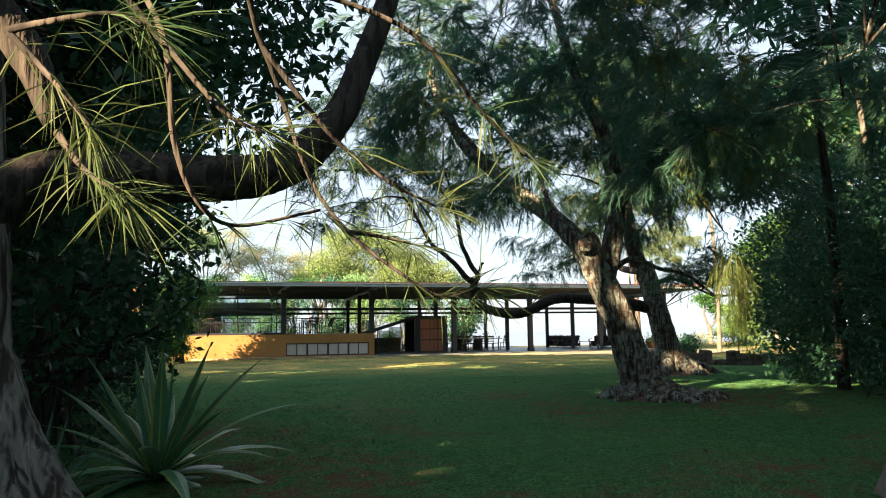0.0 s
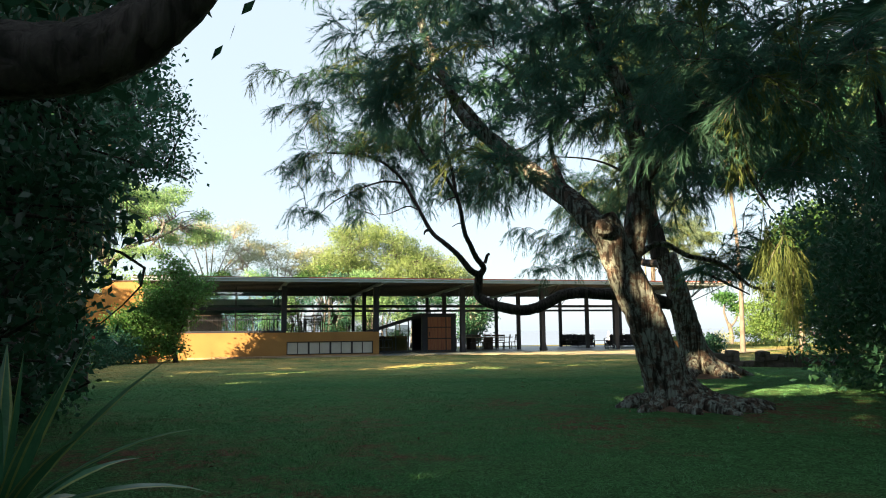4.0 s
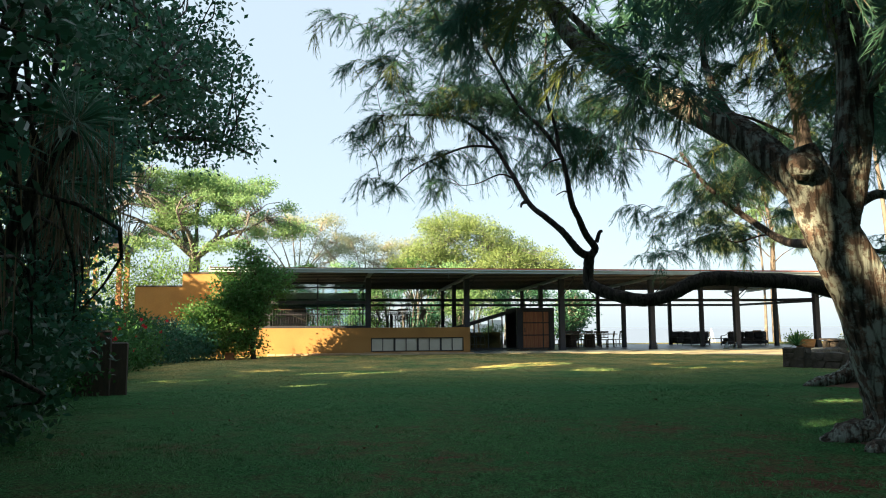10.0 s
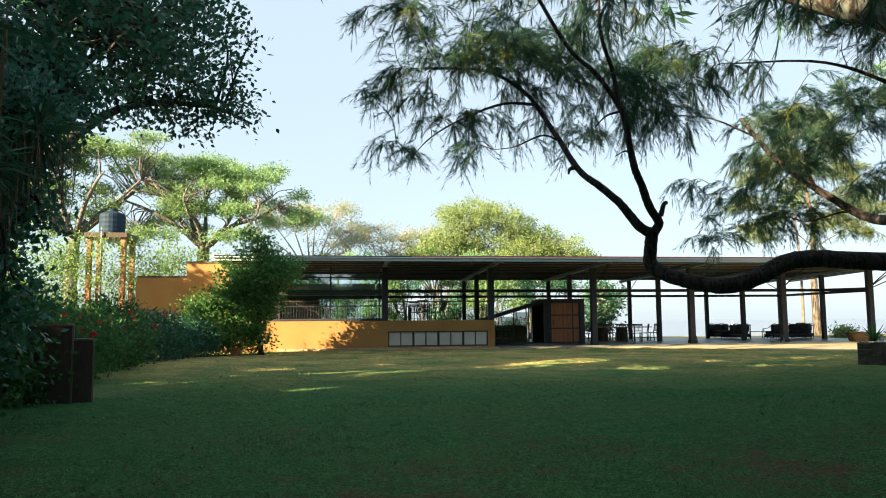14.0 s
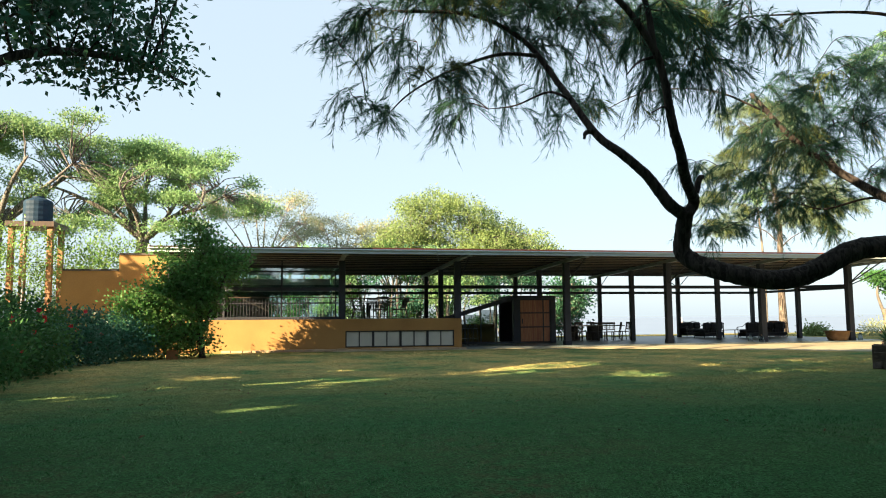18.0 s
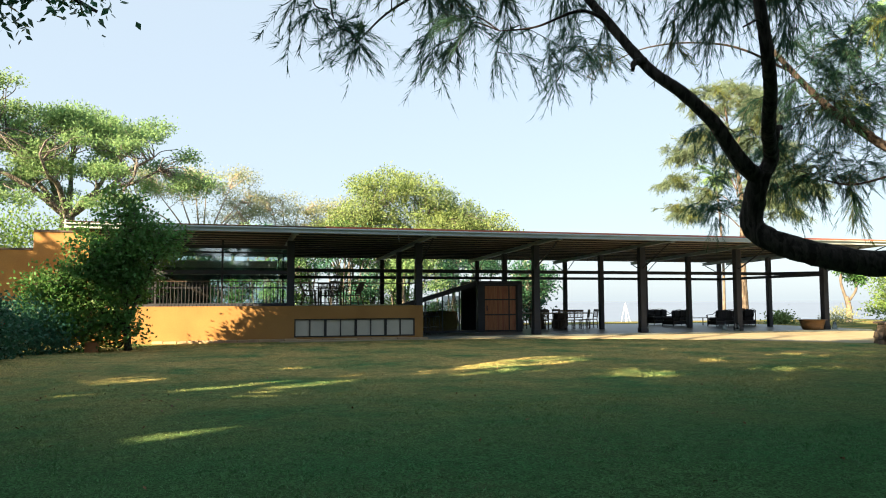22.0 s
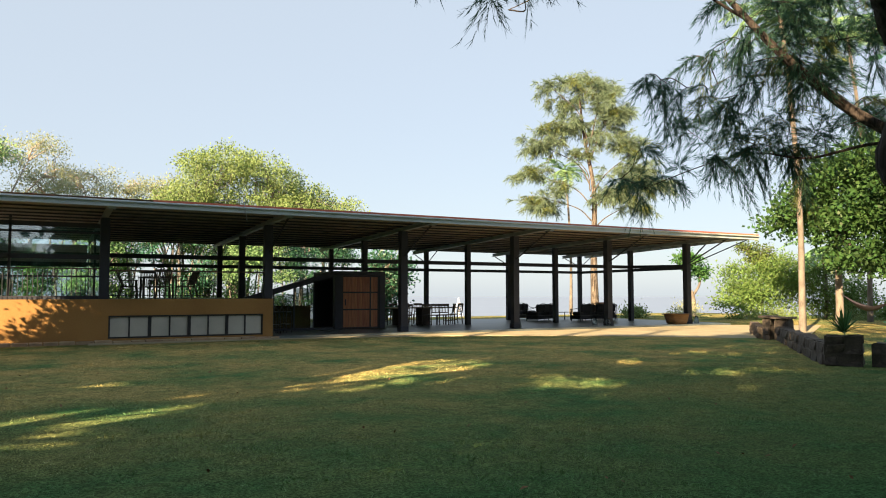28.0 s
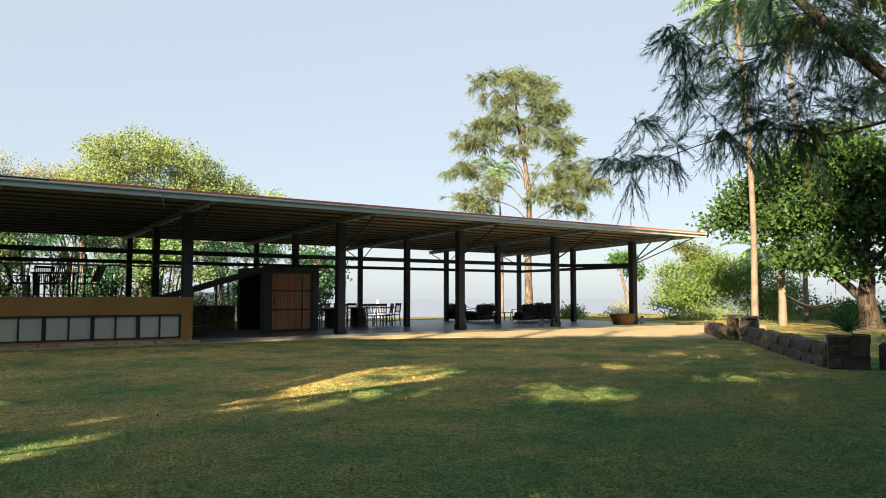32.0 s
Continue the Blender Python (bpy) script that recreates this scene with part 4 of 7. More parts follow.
# the big leaning she-oak on the lawn
oak = casuarina("large leaning she-oak with fissured grey-brown bark and a hollow knot", [
    ([(-6.2, -30.7, -0.15), (-6.3, -30.7, 0.35), (-6.52, -30.7, 0.95), (-6.74, -30.7, 1.6), (-7.0, -30.65, 2.2), (-7.2, -30.6, 2.75), (-7.3, -30.5, 3.1)], 0.34, 0.24),
    ([(-7.2, -30.5, 2.75), (-7.48, -29.9, 3.45), (-7.78, -28.9, 4.15), (-8.06, -27.9, 4.9), (-8.37, -26.85, 5.75), (-8.58, -26.1, 6.8), (-8.8, -25.4, 7.95), (-8.95, -24.9, 9.3)], 0.2, 0.08),
    ([(-6.98, -30.65, 2.3), (-6.8, -30.7, 2.95), (-6.68, -30.7, 3.9), (-6.72, -30.6, 4.6), (-6.87, -30.5, 5.3), (-7.2, -30.3, 6.2), (-7.5, -29.9, 8.0)], 0.21, 0.08),
    ([(-6.8, -30.6, 2.5), (-6.1, -30.3, 2.75), (-5.3, -29.9, 2.6), (-4.4, -29.6, 2.5), (-3.6, -29.4, 2.1), (-2.9, -29.2, 2.1)], 0.06, 0.02),
    ([(-6.7, -30.7, 3.6), (-6.3, -31.6, 4.4), (-6.0, -32.8, 4.6), (-6.2, -33.6, 4.2)], 0.07, 0.02),
    ([(-6.7, -30.7, 4.0), (-5.8, -30.6, 5.0), (-4.8, -30.2, 5.6)], 0.08, 0.03),
    ([(-4.8, -30.2, 5.6), (-3.6, -31.4, 6.0), (-3.4, -33.4, 6.1)], 0.04, 0.015),
    ([(-5.8, -30.6, 5.0), (-4.4, -28.6, 6.0), (-3.8, -27.2, 6.5)], 0.04, 0.015),
    ([(-4.8, -30.2, 5.6), (-3.4, -30.4, 5.7), (-2.2, -30.8, 5.4)], 0.04, 0.015),
    ([(-6.2, -32.4, 4.5), (-5.2, -33.6, 4.9), (-4.4, -34.8, 4.7)], 0.03, 0.012),
    ([(-6.0, -32.8, 4.6), (-6.2, -32.6, 3.6), (-5.9, -32.4, 3.3), (-5.6, -32.3, 3.05)], 0.03, 0.01),
    ([(-8.0, -28.0, 4.8), (-8.9, -27.6, 6.0), (-9.9, -27.2, 6.8)], 0.07, 0.02),
    ([(-7.5, -29.8, 3.5), (-7.6, -29.3, 4.6), (-7.2, -28.8, 6.0)], 0.06, 0.02)],
    [((-6.6, -30.0, 6.6), (2.4, 2.2, 1.5)), ((-5.0, -30.2, 5.0), (1.7, 1.7, 1.2)), ((-8.8, -25.6, 8.4), (2.4, 2.6, 1.5)), ((-9.6, -27.4, 7.0), (1.6, 1.7, 0.9)), ((-6.4, -33.2, 4.7), (1.5, 1.5, 0.9)),
     ((-5.4, -32.2, 3.9), (1.1, 1.3, 0.8)), ((-8.0, -31.8, 6.6), (1.8, 1.8, 1.0)), ((-7.2, -28.4, 6.0), (1.3, 1.5, 0.9)), ((-4.0, -29.4, 3.2), (1.2, 1.0, 0.8)), ((-8.3, -27.6, 5.0), (0.9, 1.0, 0.7)), ((-3.2, -30.5, 5.6), (1.3, 1.4, 0.8)), ((-3.6, -33.2, 6.0), (1.3, 1.3, 0.8)), ((-4.2, -27.6, 6.4), (1.4, 1.6, 1.0)), ((-4.6, -34.6, 4.6), (1.4, 1.2, 1.0)), ((-7.8, -34.2, 5.6), (1.8, 1.8, 1.0)), ((-9.8, -33.0, 6.2), (1.5, 1.8, 0.9)), ((-5.4, -33.8, 3.4), (0.8, 0.8, 0.5)), ((-5.2, -29.4, 4.2), (1.2, 1.2, 0.7)), ((-4.2, -31.0, 4.4), (1.2, 1.0, 0.7)), ((-5.6, -32.6, 5.2), (1.3, 1.2, 0.8)), ((-4.4, -29.0, 5.2), (1.2, 1.2, 0.8)), ((-6.4, -31.8, 4.9), (1.2, 1.0, 0.9)), ((-5.8, -31.0, 3.7), (0.9, 0.9, 0.6)), ((-9.0, -27.4, 5.7), (1.1, 1.1, 0.8)), ((-9.6, -26.2, 6.2), (1.2, 1.2, 0.8)), ((-8.7, -30.6, 3.75), (0.7, 0.7, 0.45)), ((-8.0, -32.3, 3.9), (0.9, 0.9, 0.5)), ((-7.0, -32.8, 3.8), (1.0, 0.9, 0.6)), ((-6.2, -32.4, 3.2), (0.7, 0.7, 0.4)), ((-8.2, -31.6, 4.4), (0.9, 0.9, 0.6))],
    640, 11, roots=[(-4.8, -31.2), (-5.1, -30.3), (-5.6, -31.9), (-6.5, -31.7), (-7.1, -31.1), (-7.1, -30.4), (-6.0, -29.6), (-5.2, -31.7), (-6.05, -32.0)], knot=((-7.42, -30.83, 2.9), 0.1), dry=0.13, high=[((-3, -37, 12.6), (4.5, 4, 0.8)), ((-12, -37, 12.6), (4, 5, 0.8)), ((-3.5, -30.5, 11.5), (2.5, 2.5, 0.6))])
# long sunlit sprays hanging low on its far side
hang = np.random.RandomState(5)
hc, _ = in_clouds([((-5.6, -32.2, 2.35), (0.4, 0.4, 0.3)), ((-5.15, -32.1, 2.0), (0.35, 0.4, 0.4)), ((-5.0, -32.2, 1.6), (0.3, 0.3, 0.3))], 13, hang)
ht = Tubes(6)
hbase, hway, hln = feathered(ht, [np.array([(-6.2, -32.6, 3.6), (-5.9, -32.4, 3.3), (-5.6, -32.3, 3.05)])], hc, hang, 9, 0.42, 1.5, 0.008, 0.003)
ht.make("hanging_twig", BARK, oak)
ha, hb, _ = brush(hbase, hway, hln, hang, 22, 0.2, 1.5)
blades("hanging_sprays", ha, hb, 0.008, NEEDLE_DRY_LIT, oak, 0.0, 5, "stuff", "sunlit yellow-green sprays hanging low", fine=True)
# second she-oak, with the long low limb
casuarina("gnarled she-oak with spreading roots and a long low swooping limb", [
    ([(-0.4, -23.2, -0.2), (-0.5, -23.2, 0.5), (-0.7, -23.2, 1.3), (-0.95, -23.2, 2.2), (-1.25, -23.1, 3.4)], 0.42, 0.28),
    ([(-1.2, -23.1, 2.0), (-2.0, -23.0, 2.2), (-3.2, -22.95, 2.27), (-3.9, -22.9, 2.3), (-4.4, -22.85, 2.22), (-4.9, -22.8, 1.97), (-5.4, -22.68, 1.84), (-5.95, -22.42, 1.94), (-6.3, -22.08, 2.12), (-6.42, -21.92, 2.3), (-6.44, -21.98, 2.55), (-6.46, -22.15, 2.9)], 0.17, 0.115),
    ([(-6.4, -22.05, 2.8), (-6.72, -22.19, 2.93), (-6.91, -22.2, 3.14), (-7.13, -22.24, 3.37), (-7.49, -22.2, 3.68), (-7.78, -22.0, 4.0), (-8.05, -21.4, 4.85), (-8.45, -20.8, 5.8), (-9.2, -20.3, 6.4), (-10.4, -20.0, 6.5)], 0.095, 0.025),
    ([(-6.44, -22.1, 2.82), (-6.34, -22.15, 3.02), (-6.6, -22.44, 3.2), (-6.8, -22.69, 3.36), (-6.95, -22.9, 3.52), (-7.18, -23.15, 3.78), (-7.27, -23.2, 4.1), (-7.32, -23.2, 4.42), (-7.44, -23.2, 4.83), (-7.83, -23.2, 5.38), (-8.3, -23.1, 5.9), (-9.0, -23.0, 7.2)], 0.085, 0.03),
    ([(-7.46, -23.2, 4.85), (-7.53, -23.2, 5.4), (-7.7, -23.1, 6.2), (-7.5, -22.6, 7.6)], 0.05, 0.02),
    ([(-7.25, -23.2, 4.0), (-7.4, -23.3, 4.05), (-7.6, -23.35, 3.95)], 0.02, 0.008),
    ([(-7.44, -23.2, 4.75), (-7.7, -23.25, 4.65), (-7.9, -23.3, 4.45)], 0.025, 0.008),
    ([(-7.8, -22.0, 4.05), (-7.95, -22.05, 4.0), (-8.0, -22.1, 3.9)], 0.05, 0.02),
    ([(-6.3, -22.15, 3.15), (-6.22, -22.12, 3.36), (-6.15, -22.1, 3.4)], 0.05, 0.035),
    ([(-1.4, -23.1, 3.3), (-1.6, -22.9, 4.8), (-1.5, -22.5, 6.6), (-1.9, -22.0, 9.0)], 0.26, 0.08),
    ([(-1.3, -23.1, 2.9), (-0.2, -21.2, 3.3), (0.5, -19.0, 3.6), (0.4, -17.7, 4.3), (-0.5, -16.9, 5.4), (-1.0, -16.0, 6.8)], 0.16, 0.05),
    ([(0.5, -18.8, 3.6), (0.8, -17.6, 3.98), (0.5, -16.5, 3.88), (0.5, -15.4, 4.16), (0.05, -14.5, 4.02), (-0.6, -13.3, 3.6)], 0.035, 0.006),
    ([(0.1, -17.4, 4.7), (0.8, -16.0, 5.6), (1.2, -14.6, 6.0)], 0.06, 0.02),
    ([(-1.55, -22.8, 5.4), (-2.6, -21.8, 6.3), (-4.2, -20.7, 6.6)], 0.045, 0.012),
    ([(-0.8, -16.4, 6.2), (-2.0, -15.8, 6.9), (-3.4, -15.0, 7.0), (-4.5, -14.2, 6.5)], 0.03, 0.008),
    ([(-1.3, -23.1, 2.6), (-0.4, -23.3, 2.9), (0.8, -23.0, 2.6), (1.9, -22.6, 2.3)], 0.07, 0.02),
    ([(-8.3, -21.0, 5.5), (-8.9, -20.8, 5.55), (-9.7, -20.7, 5.25), (-10.3, -20.6, 4.9), (-10.7, -20.5, 4.5)], 0.035, 0.008),
    ([(-7.95, -21.6, 4.6), (-8.3, -21.5, 4.75), (-8.8, -21.4, 4.55), (-9.2, -21.3, 4.5)], 0.025, 0.006)],
    [((-10.5, -20.0, 6.2), (1.3, 1.3, 0.9)), ((-10.3, -20.5, 5.0), (0.6, 0.7, 0.4)), ((-9.3, -20.7, 5.4), (0.7, 0.7, 0.35)), ((-8.9, -21.4, 4.9), (0.6, 0.6, 0.4)), ((-7.9, -22.4, 5.0), (0.5, 0.6, 0.5)), ((-8.6, -22.4, 5.6), (0.8, 0.8, 0.5)), ((-7.0, -22.6, 5.2), (0.7, 0.7, 0.6)), ((-11.3, -20.4, 5.7), (0.6, 0.7, 0.5)), ((-8.3, -20.2, 4.7), (0.9, 0.7, 0.35)), ((-7.3, -20.4, 5.0), (0.8, 0.7, 0.4)), ((-9.8, -20.2, 4.9), (0.9, 0.8, 0.3)), ((-7.5, -23.3, 4.15), (0.25, 0.25, 0.15)), ((-9.0, -20.4, 6.8), (1.6, 1.4, 1.0)), ((-7.2, -20.6, 6.6), (1.5, 1.5, 1.2)), ((-10.2, -20.6, 8.4), (1.8, 1.8, 1.2)), ((-6.0, -21.2, 5.4), (0.9, 0.9, 0.9)),
     ((-7.4, -20.2, 8.6), (2.2, 2.0, 1.2)), ((-6.2, -17.0, 6.1), (1.6, 1.2, 0.9)), ((-1.6, -22.0, 8.0), (3.0, 3.0, 2.0)), ((1.5, -21.5, 6.5), (2.4, 2.4, 1.6)), ((-3.0, -25.0, 8.6), (2.4, 2.4, 1.2)), ((-1.0, -15.8, 4.7), (1.7, 1.4, 0.4)), ((-11.3, -20.6, 4.5), (0.5, 0.6, 0.35)), ((-10.9, -20.6, 4.9), (0.5, 0.6, 0.3)), ((-4.3, -20.6, 6.2), (0.8, 0.8, 0.6)), ((-3.2, -20.4, 6.1), (0.8, 0.8, 0.6)), ((-5.0, -21.0, 5.9), (0.6, 0.6, 0.5)), ((-4.5, -14.1, 6.2), (0.8, 0.7, 0.4)), ((-3.4, -14.8, 6.7), (0.8, 0.7, 0.4)), ((0.6, -16.5, 5.7), (1.9, 1.5, 0.4)), ((1.5, -15.5, 4.5), (1.6, 1.3, 0.4)), ((0.0, -17.5, 3.7), (1.1, 1.1, 0.4)), ((2.0, -17.0, 6.9), (1.8, 1.5, 0.4)), ((-0.4, -16.0, 6.7), (1.7, 1.4, 0.4)), ((-5.0, -19.6, 7.0), (1.4, 1.4, 1.1)), ((-8.2, -20.0, 7.4), (1.4, 1.4, 1.0)), ((-0.4, -13.6, 3.75), (0.8, 0.9, 0.35)), ((0.2, -14.5, 4.1), (0.8, 0.8, 0.35)), ((0.5, -15.8, 4.2), (0.7, 0.8, 0.3)),
     ((1.0, -15.4, 4.2), (0.7, 0.8, 0.8)), ((-0.6, -16.6, 5.6), (1.5, 1.2, 0.7)), ((0.9, -16.2, 6.4), (1.6, 1.3, 0.8)), ((2.2, -16.6, 5.4), (1.4, 1.3, 0.8)), ((2.6, -16.2, 7.6), (1.8, 1.4, 0.9)), ((1.2, -16.0, 3.4), (1.0, 0.9, 0.5)), ((0.9, -22.4, 3.2), (1.2, 1.2, 0.8)), ((-0.2, -18.6, 6.4), (1.6, 1.6, 1.3))],
    960, 23, limb_bark=BARK_SHADED, droop=0.6, width=0.0095, bare=(0, 4, 5, 6), flare=1.2, roots=[(-1.9, -22.8), (-1.5, -24.2), (-0.2, -24.6), (0.9, -23.8), (-1.0, -21.8)], dry=0.1, high=[((-3.0, -17.5, 8.9), (5, 4, 0.5)), ((-1.0, -22, 9.4), (5, 4, 0.6)), ((4, -18.5, 9.5), (4, 4, 0.6)), ((3, -26, 10.5), (5, 5, 0.8))])
# far she-oak on the cliff edge
far_pads = [(-4.0, 17.3, 0.9, 0.6), (-1.6, 17.4, 1.0, 0.6), (0.6, 17.0, 1.2, 0.7), (-2.6, 15.6, 1.1, 0.6), (1.8, 15.3, 1.7, 0.9), (-2.9, 13.8, 1.5, 0.6), (-5.0, 12.7, 1.3, 0.6), (-6.0, 10.7, 1.0, 0.7),
            (0.8, 13.4, 1.3, 0.8), (3.2, 12.0, 1.5, 0.8), (4.2, 10.3, 1.5, 0.8), (5.4, 9.1, 1.1, 0.6), (-5.6, 8.2, 1.2, 0.6), (-3.6, 9.3, 1.3, 0.6), (2.2, 8.6, 1.6, 0.9), (3.8, 7.6, 1.4, 0.7), (-1.6, 11.8, 1.0, 0.6)]
FX, FY = 24.0, 17.0
casuarina("tall haze-paled she-oak on the cliff edge behind the terrace", [
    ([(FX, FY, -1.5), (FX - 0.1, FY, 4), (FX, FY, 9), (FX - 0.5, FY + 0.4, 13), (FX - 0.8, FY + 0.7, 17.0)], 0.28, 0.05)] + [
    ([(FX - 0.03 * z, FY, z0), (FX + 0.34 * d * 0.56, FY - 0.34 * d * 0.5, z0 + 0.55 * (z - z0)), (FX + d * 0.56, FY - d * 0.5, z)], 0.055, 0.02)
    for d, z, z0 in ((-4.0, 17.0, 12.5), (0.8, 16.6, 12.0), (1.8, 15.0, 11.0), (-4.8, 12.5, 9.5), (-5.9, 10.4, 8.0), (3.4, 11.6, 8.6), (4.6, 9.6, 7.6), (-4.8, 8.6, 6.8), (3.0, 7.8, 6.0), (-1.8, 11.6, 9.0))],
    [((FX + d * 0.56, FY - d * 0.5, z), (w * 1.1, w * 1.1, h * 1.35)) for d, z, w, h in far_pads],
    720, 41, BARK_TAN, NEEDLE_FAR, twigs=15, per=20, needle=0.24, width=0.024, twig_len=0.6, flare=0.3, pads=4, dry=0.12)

# broad-leaved trees behind the house
leafy("round_tree", "dense round-crowned tree in bright sun behind the roof", "tree", ([(-1, 23, -2), (-1, 23, 3), (-0.8, 23, 6)], 0.5, 0.3), [([(-0.8, 23, 4), (-3, 23, 7)], 0.2, 0.06), ([(-0.8, 23, 4), (2, 22.5, 7)], 0.2, 0.06)],
      [((-1.0 + d, 22.5 + 0.8 * math.sin(k * 2.1), z), (w, 2.0, w * 0.72)) for k, (d, z, w) in enumerate(((-0.6, 9.8, 1.6), (-2.4, 9.6, 1.2), (1.4, 9.3, 1.6), (3.4, 8.6, 1.6), (5.2, 7.6, 1.6), (7.0, 6.6, 1.6), (8.4, 5.6, 1.4), (-1.8, 8.0, 2.0), (-3.6, 7.0, 1.7), (-4.6, 6.0, 1.5), (1.0, 7.6, 2.2), (3.6, 6.6, 2.2), (6.0, 5.4, 2.0), (-1.5, 5.6, 2.6), (2.0, 5.0, 2.8), (-5.6, 5.0, 1.2)))], 68000, 0.165, 0.085, LEAF_LIGHT, 51, BARK_FAR, clump=0.3, per=40, shell_bias=0.35)
for k, (x, yy, q) in enumerate(((-21.5, 16.8, 1.0), (-29.5, 15.5, 1.08))):
    limbs = []
    r = random.Random(k + 3)
    for j in range(9):
        a = j * 0.75 + r.uniform(-0.2, 0.2)
        e = (x + 5.6 * math.cos(a) * r.uniform(0.6, 1.1), yy + 3.5 * math.sin(a), (9.2 + r.uniform(-1.2, 1.8)) * q)
        limbs.append(([(x, yy, 6.2 * q), (x + (e[0] - x) * 0.35, yy + (e[1] - yy) * 0.4, 7.6 * q + r.uniform(-0.3, 0.4)), (x + (e[0] - x) * 0.7, yy + (e[1] - yy) * 0.7, e[2] - 0.9 + r.uniform(-0.4, 0.4)), e], 0.2, 0.05))
    leafy("rain_tree", "spreading rain tree with pale forked limbs and feathery leaves", "tree", ([(x + 0.2, yy, -0.3), (x - 0.1, yy, 3), (x, yy, 6.6 * q)], 0.5, 0.36), limbs,
          [((x + r.uniform(-1, 1) * (6.8 - 0.14 * abs(j - 14)), yy + r.uniform(-2.5, 2.5), (6.4 + 5.8 * r.random() ** 0.8) * q), (r.uniform(0.7, 1.5), 1.2, r.uniform(0.14, 0.28))) for j in range(46)] + [((x + 6.8, yy, 8.4 * q), (1.8, 1.6, 0.6)), ((x, yy, 11.8 * q), (2.4, 2, 0.8))], 40000, 0.19, 0.08, LEAF_RAIN, 61 + k, BARK_FAR, clump=0.27, per=30, group="rain trees")
# undergrowth beneath them
leafy("undergrowth", "tangled sunlit undergrowth below the rain trees", "shrub", None, [], [((-25, 13, 2.0), (5, 2, 2.4)), ((-31, 10, 2.4), (4, 2.5, 2.8)), ((-19.5, 12.5, 3.0), (3, 1.6, 2.2)), ((-35, 4, 2.5), (3, 4, 3)), ((-22.5, 10.5, 4.4), (4.2, 1.5, 1.7)), ((-28, 9, 4.6), (4, 1.5, 1.8))], 46000, 0.17, 0.08, LEAF_SHRUB, 66, clump=0.4, per=30, shell_bias=0.6)
TWIG_PALE = material("pinkish_twig_bark", (0.42, 0.37, 0.31), (0.28, 0.25, 0.21), 4, 30, 0.9, bump=0.3)
for k, (x, yy, q) in enumerate(((-14.6, 24.0, 1.0), (-8.6, 25.0, 0.86), (-4.5, 26.0, 0.74))):
    r = random.Random(k + 21)
    limbs = []
    for j in range(8):
        side = (j - 3.5) / 3.5 + r.uniform(-0.12, 0.12)
        top = (10.2 - 2.2 * abs(side) + r.uniform(-0.5, 0.5)) * q
        limbs.append(([(x, yy, 4.2 * q), (x + 1.6 * side, yy + r.uniform(-0.8, 0.8), 6.6 * q), (x + 3.6 * side, yy + r.uniform(-1.5, 1.5), top)], 0.09, 0.025))
    leafy("feathery_tree", "slim pale-branched tree with thin feathery leaves", "tree", ([(x, yy, -2), (x - 0.1, yy, 2), (x, yy, 4.6 * q)], 0.2, 0.11), limbs,
          [((x + r.uniform(-4.4, 4.4), yy + r.uniform(-1.5, 1.5), (7.2 + 3.2 * r.random() ** 0.7) * q), (r.uniform(0.5, 1.1), 0.8, 0.2)) for j in range(32)], 10500, 0.16, 0.055, LEAF_PALE, 71 + k, TWIG_PALE, clump=0.34, per=22, group="feathery trees", boughs=110)
# woods seen through the open house
for k, (x, yy, q) in enumerate(((-17.5, 15, 1.1), (-15, 14, 1.1), (-12.5, 14.5, 1.1), (-10.2, 13.6, 1.1), (-8, 15.2, 1.1), (-6, 13.8, 1.1), (-4, 15, 1.1), (-2.2, 14, 1.0), (-13.8, 17, 1.3), (-9, 17.5, 1.3), (-5, 17, 1.3), (-1.6, 17, 1.2), (0.6, 14.2, 0.9), (2.4, 15, 0.95))):
    r = random.Random(k)
    stems = [([(x + o, yy, -0.5), (x + o + r.uniform(-0.3, 0.3), yy, 1.8), (x + o * 1.6 + r.uniform(-0.5, 0.5), yy, 4.4)], 0.06, 0.03) for o in (-0.9, -0.3, 0.5, 1.1)]
    leafy("wood_tree", "thin pale-stemmed garden tree behind the pavilion", "tree", ([(x, yy, -0.5), (x + r.uniform(-0.3, 0.3), yy, 1.6), (x + r.uniform(-0.6, 0.6), yy, 4.6)], 0.12, 0.06), stems,
          [((x + r.uniform(-1.5, 1.5), yy + r.uniform(-0.8, 0.8), r.uniform(0.6, 4.8) * q), (r.uniform(0.4, 0.9), 0.6, r.uniform(0.2, 0.5))) for j in range(14 if k < 12 else 16)], 5600 if k < 12 else 7000, 0.15, 0.075, LEAF_DARK if k > 11 or k % 4 == 1 else LEAF_RAIN if k % 4 == 3 else LEAF_MID, 80 + k, BARK_FAR, clump=0.24, per=20, group="trees behind the pavilion", boughs=60)

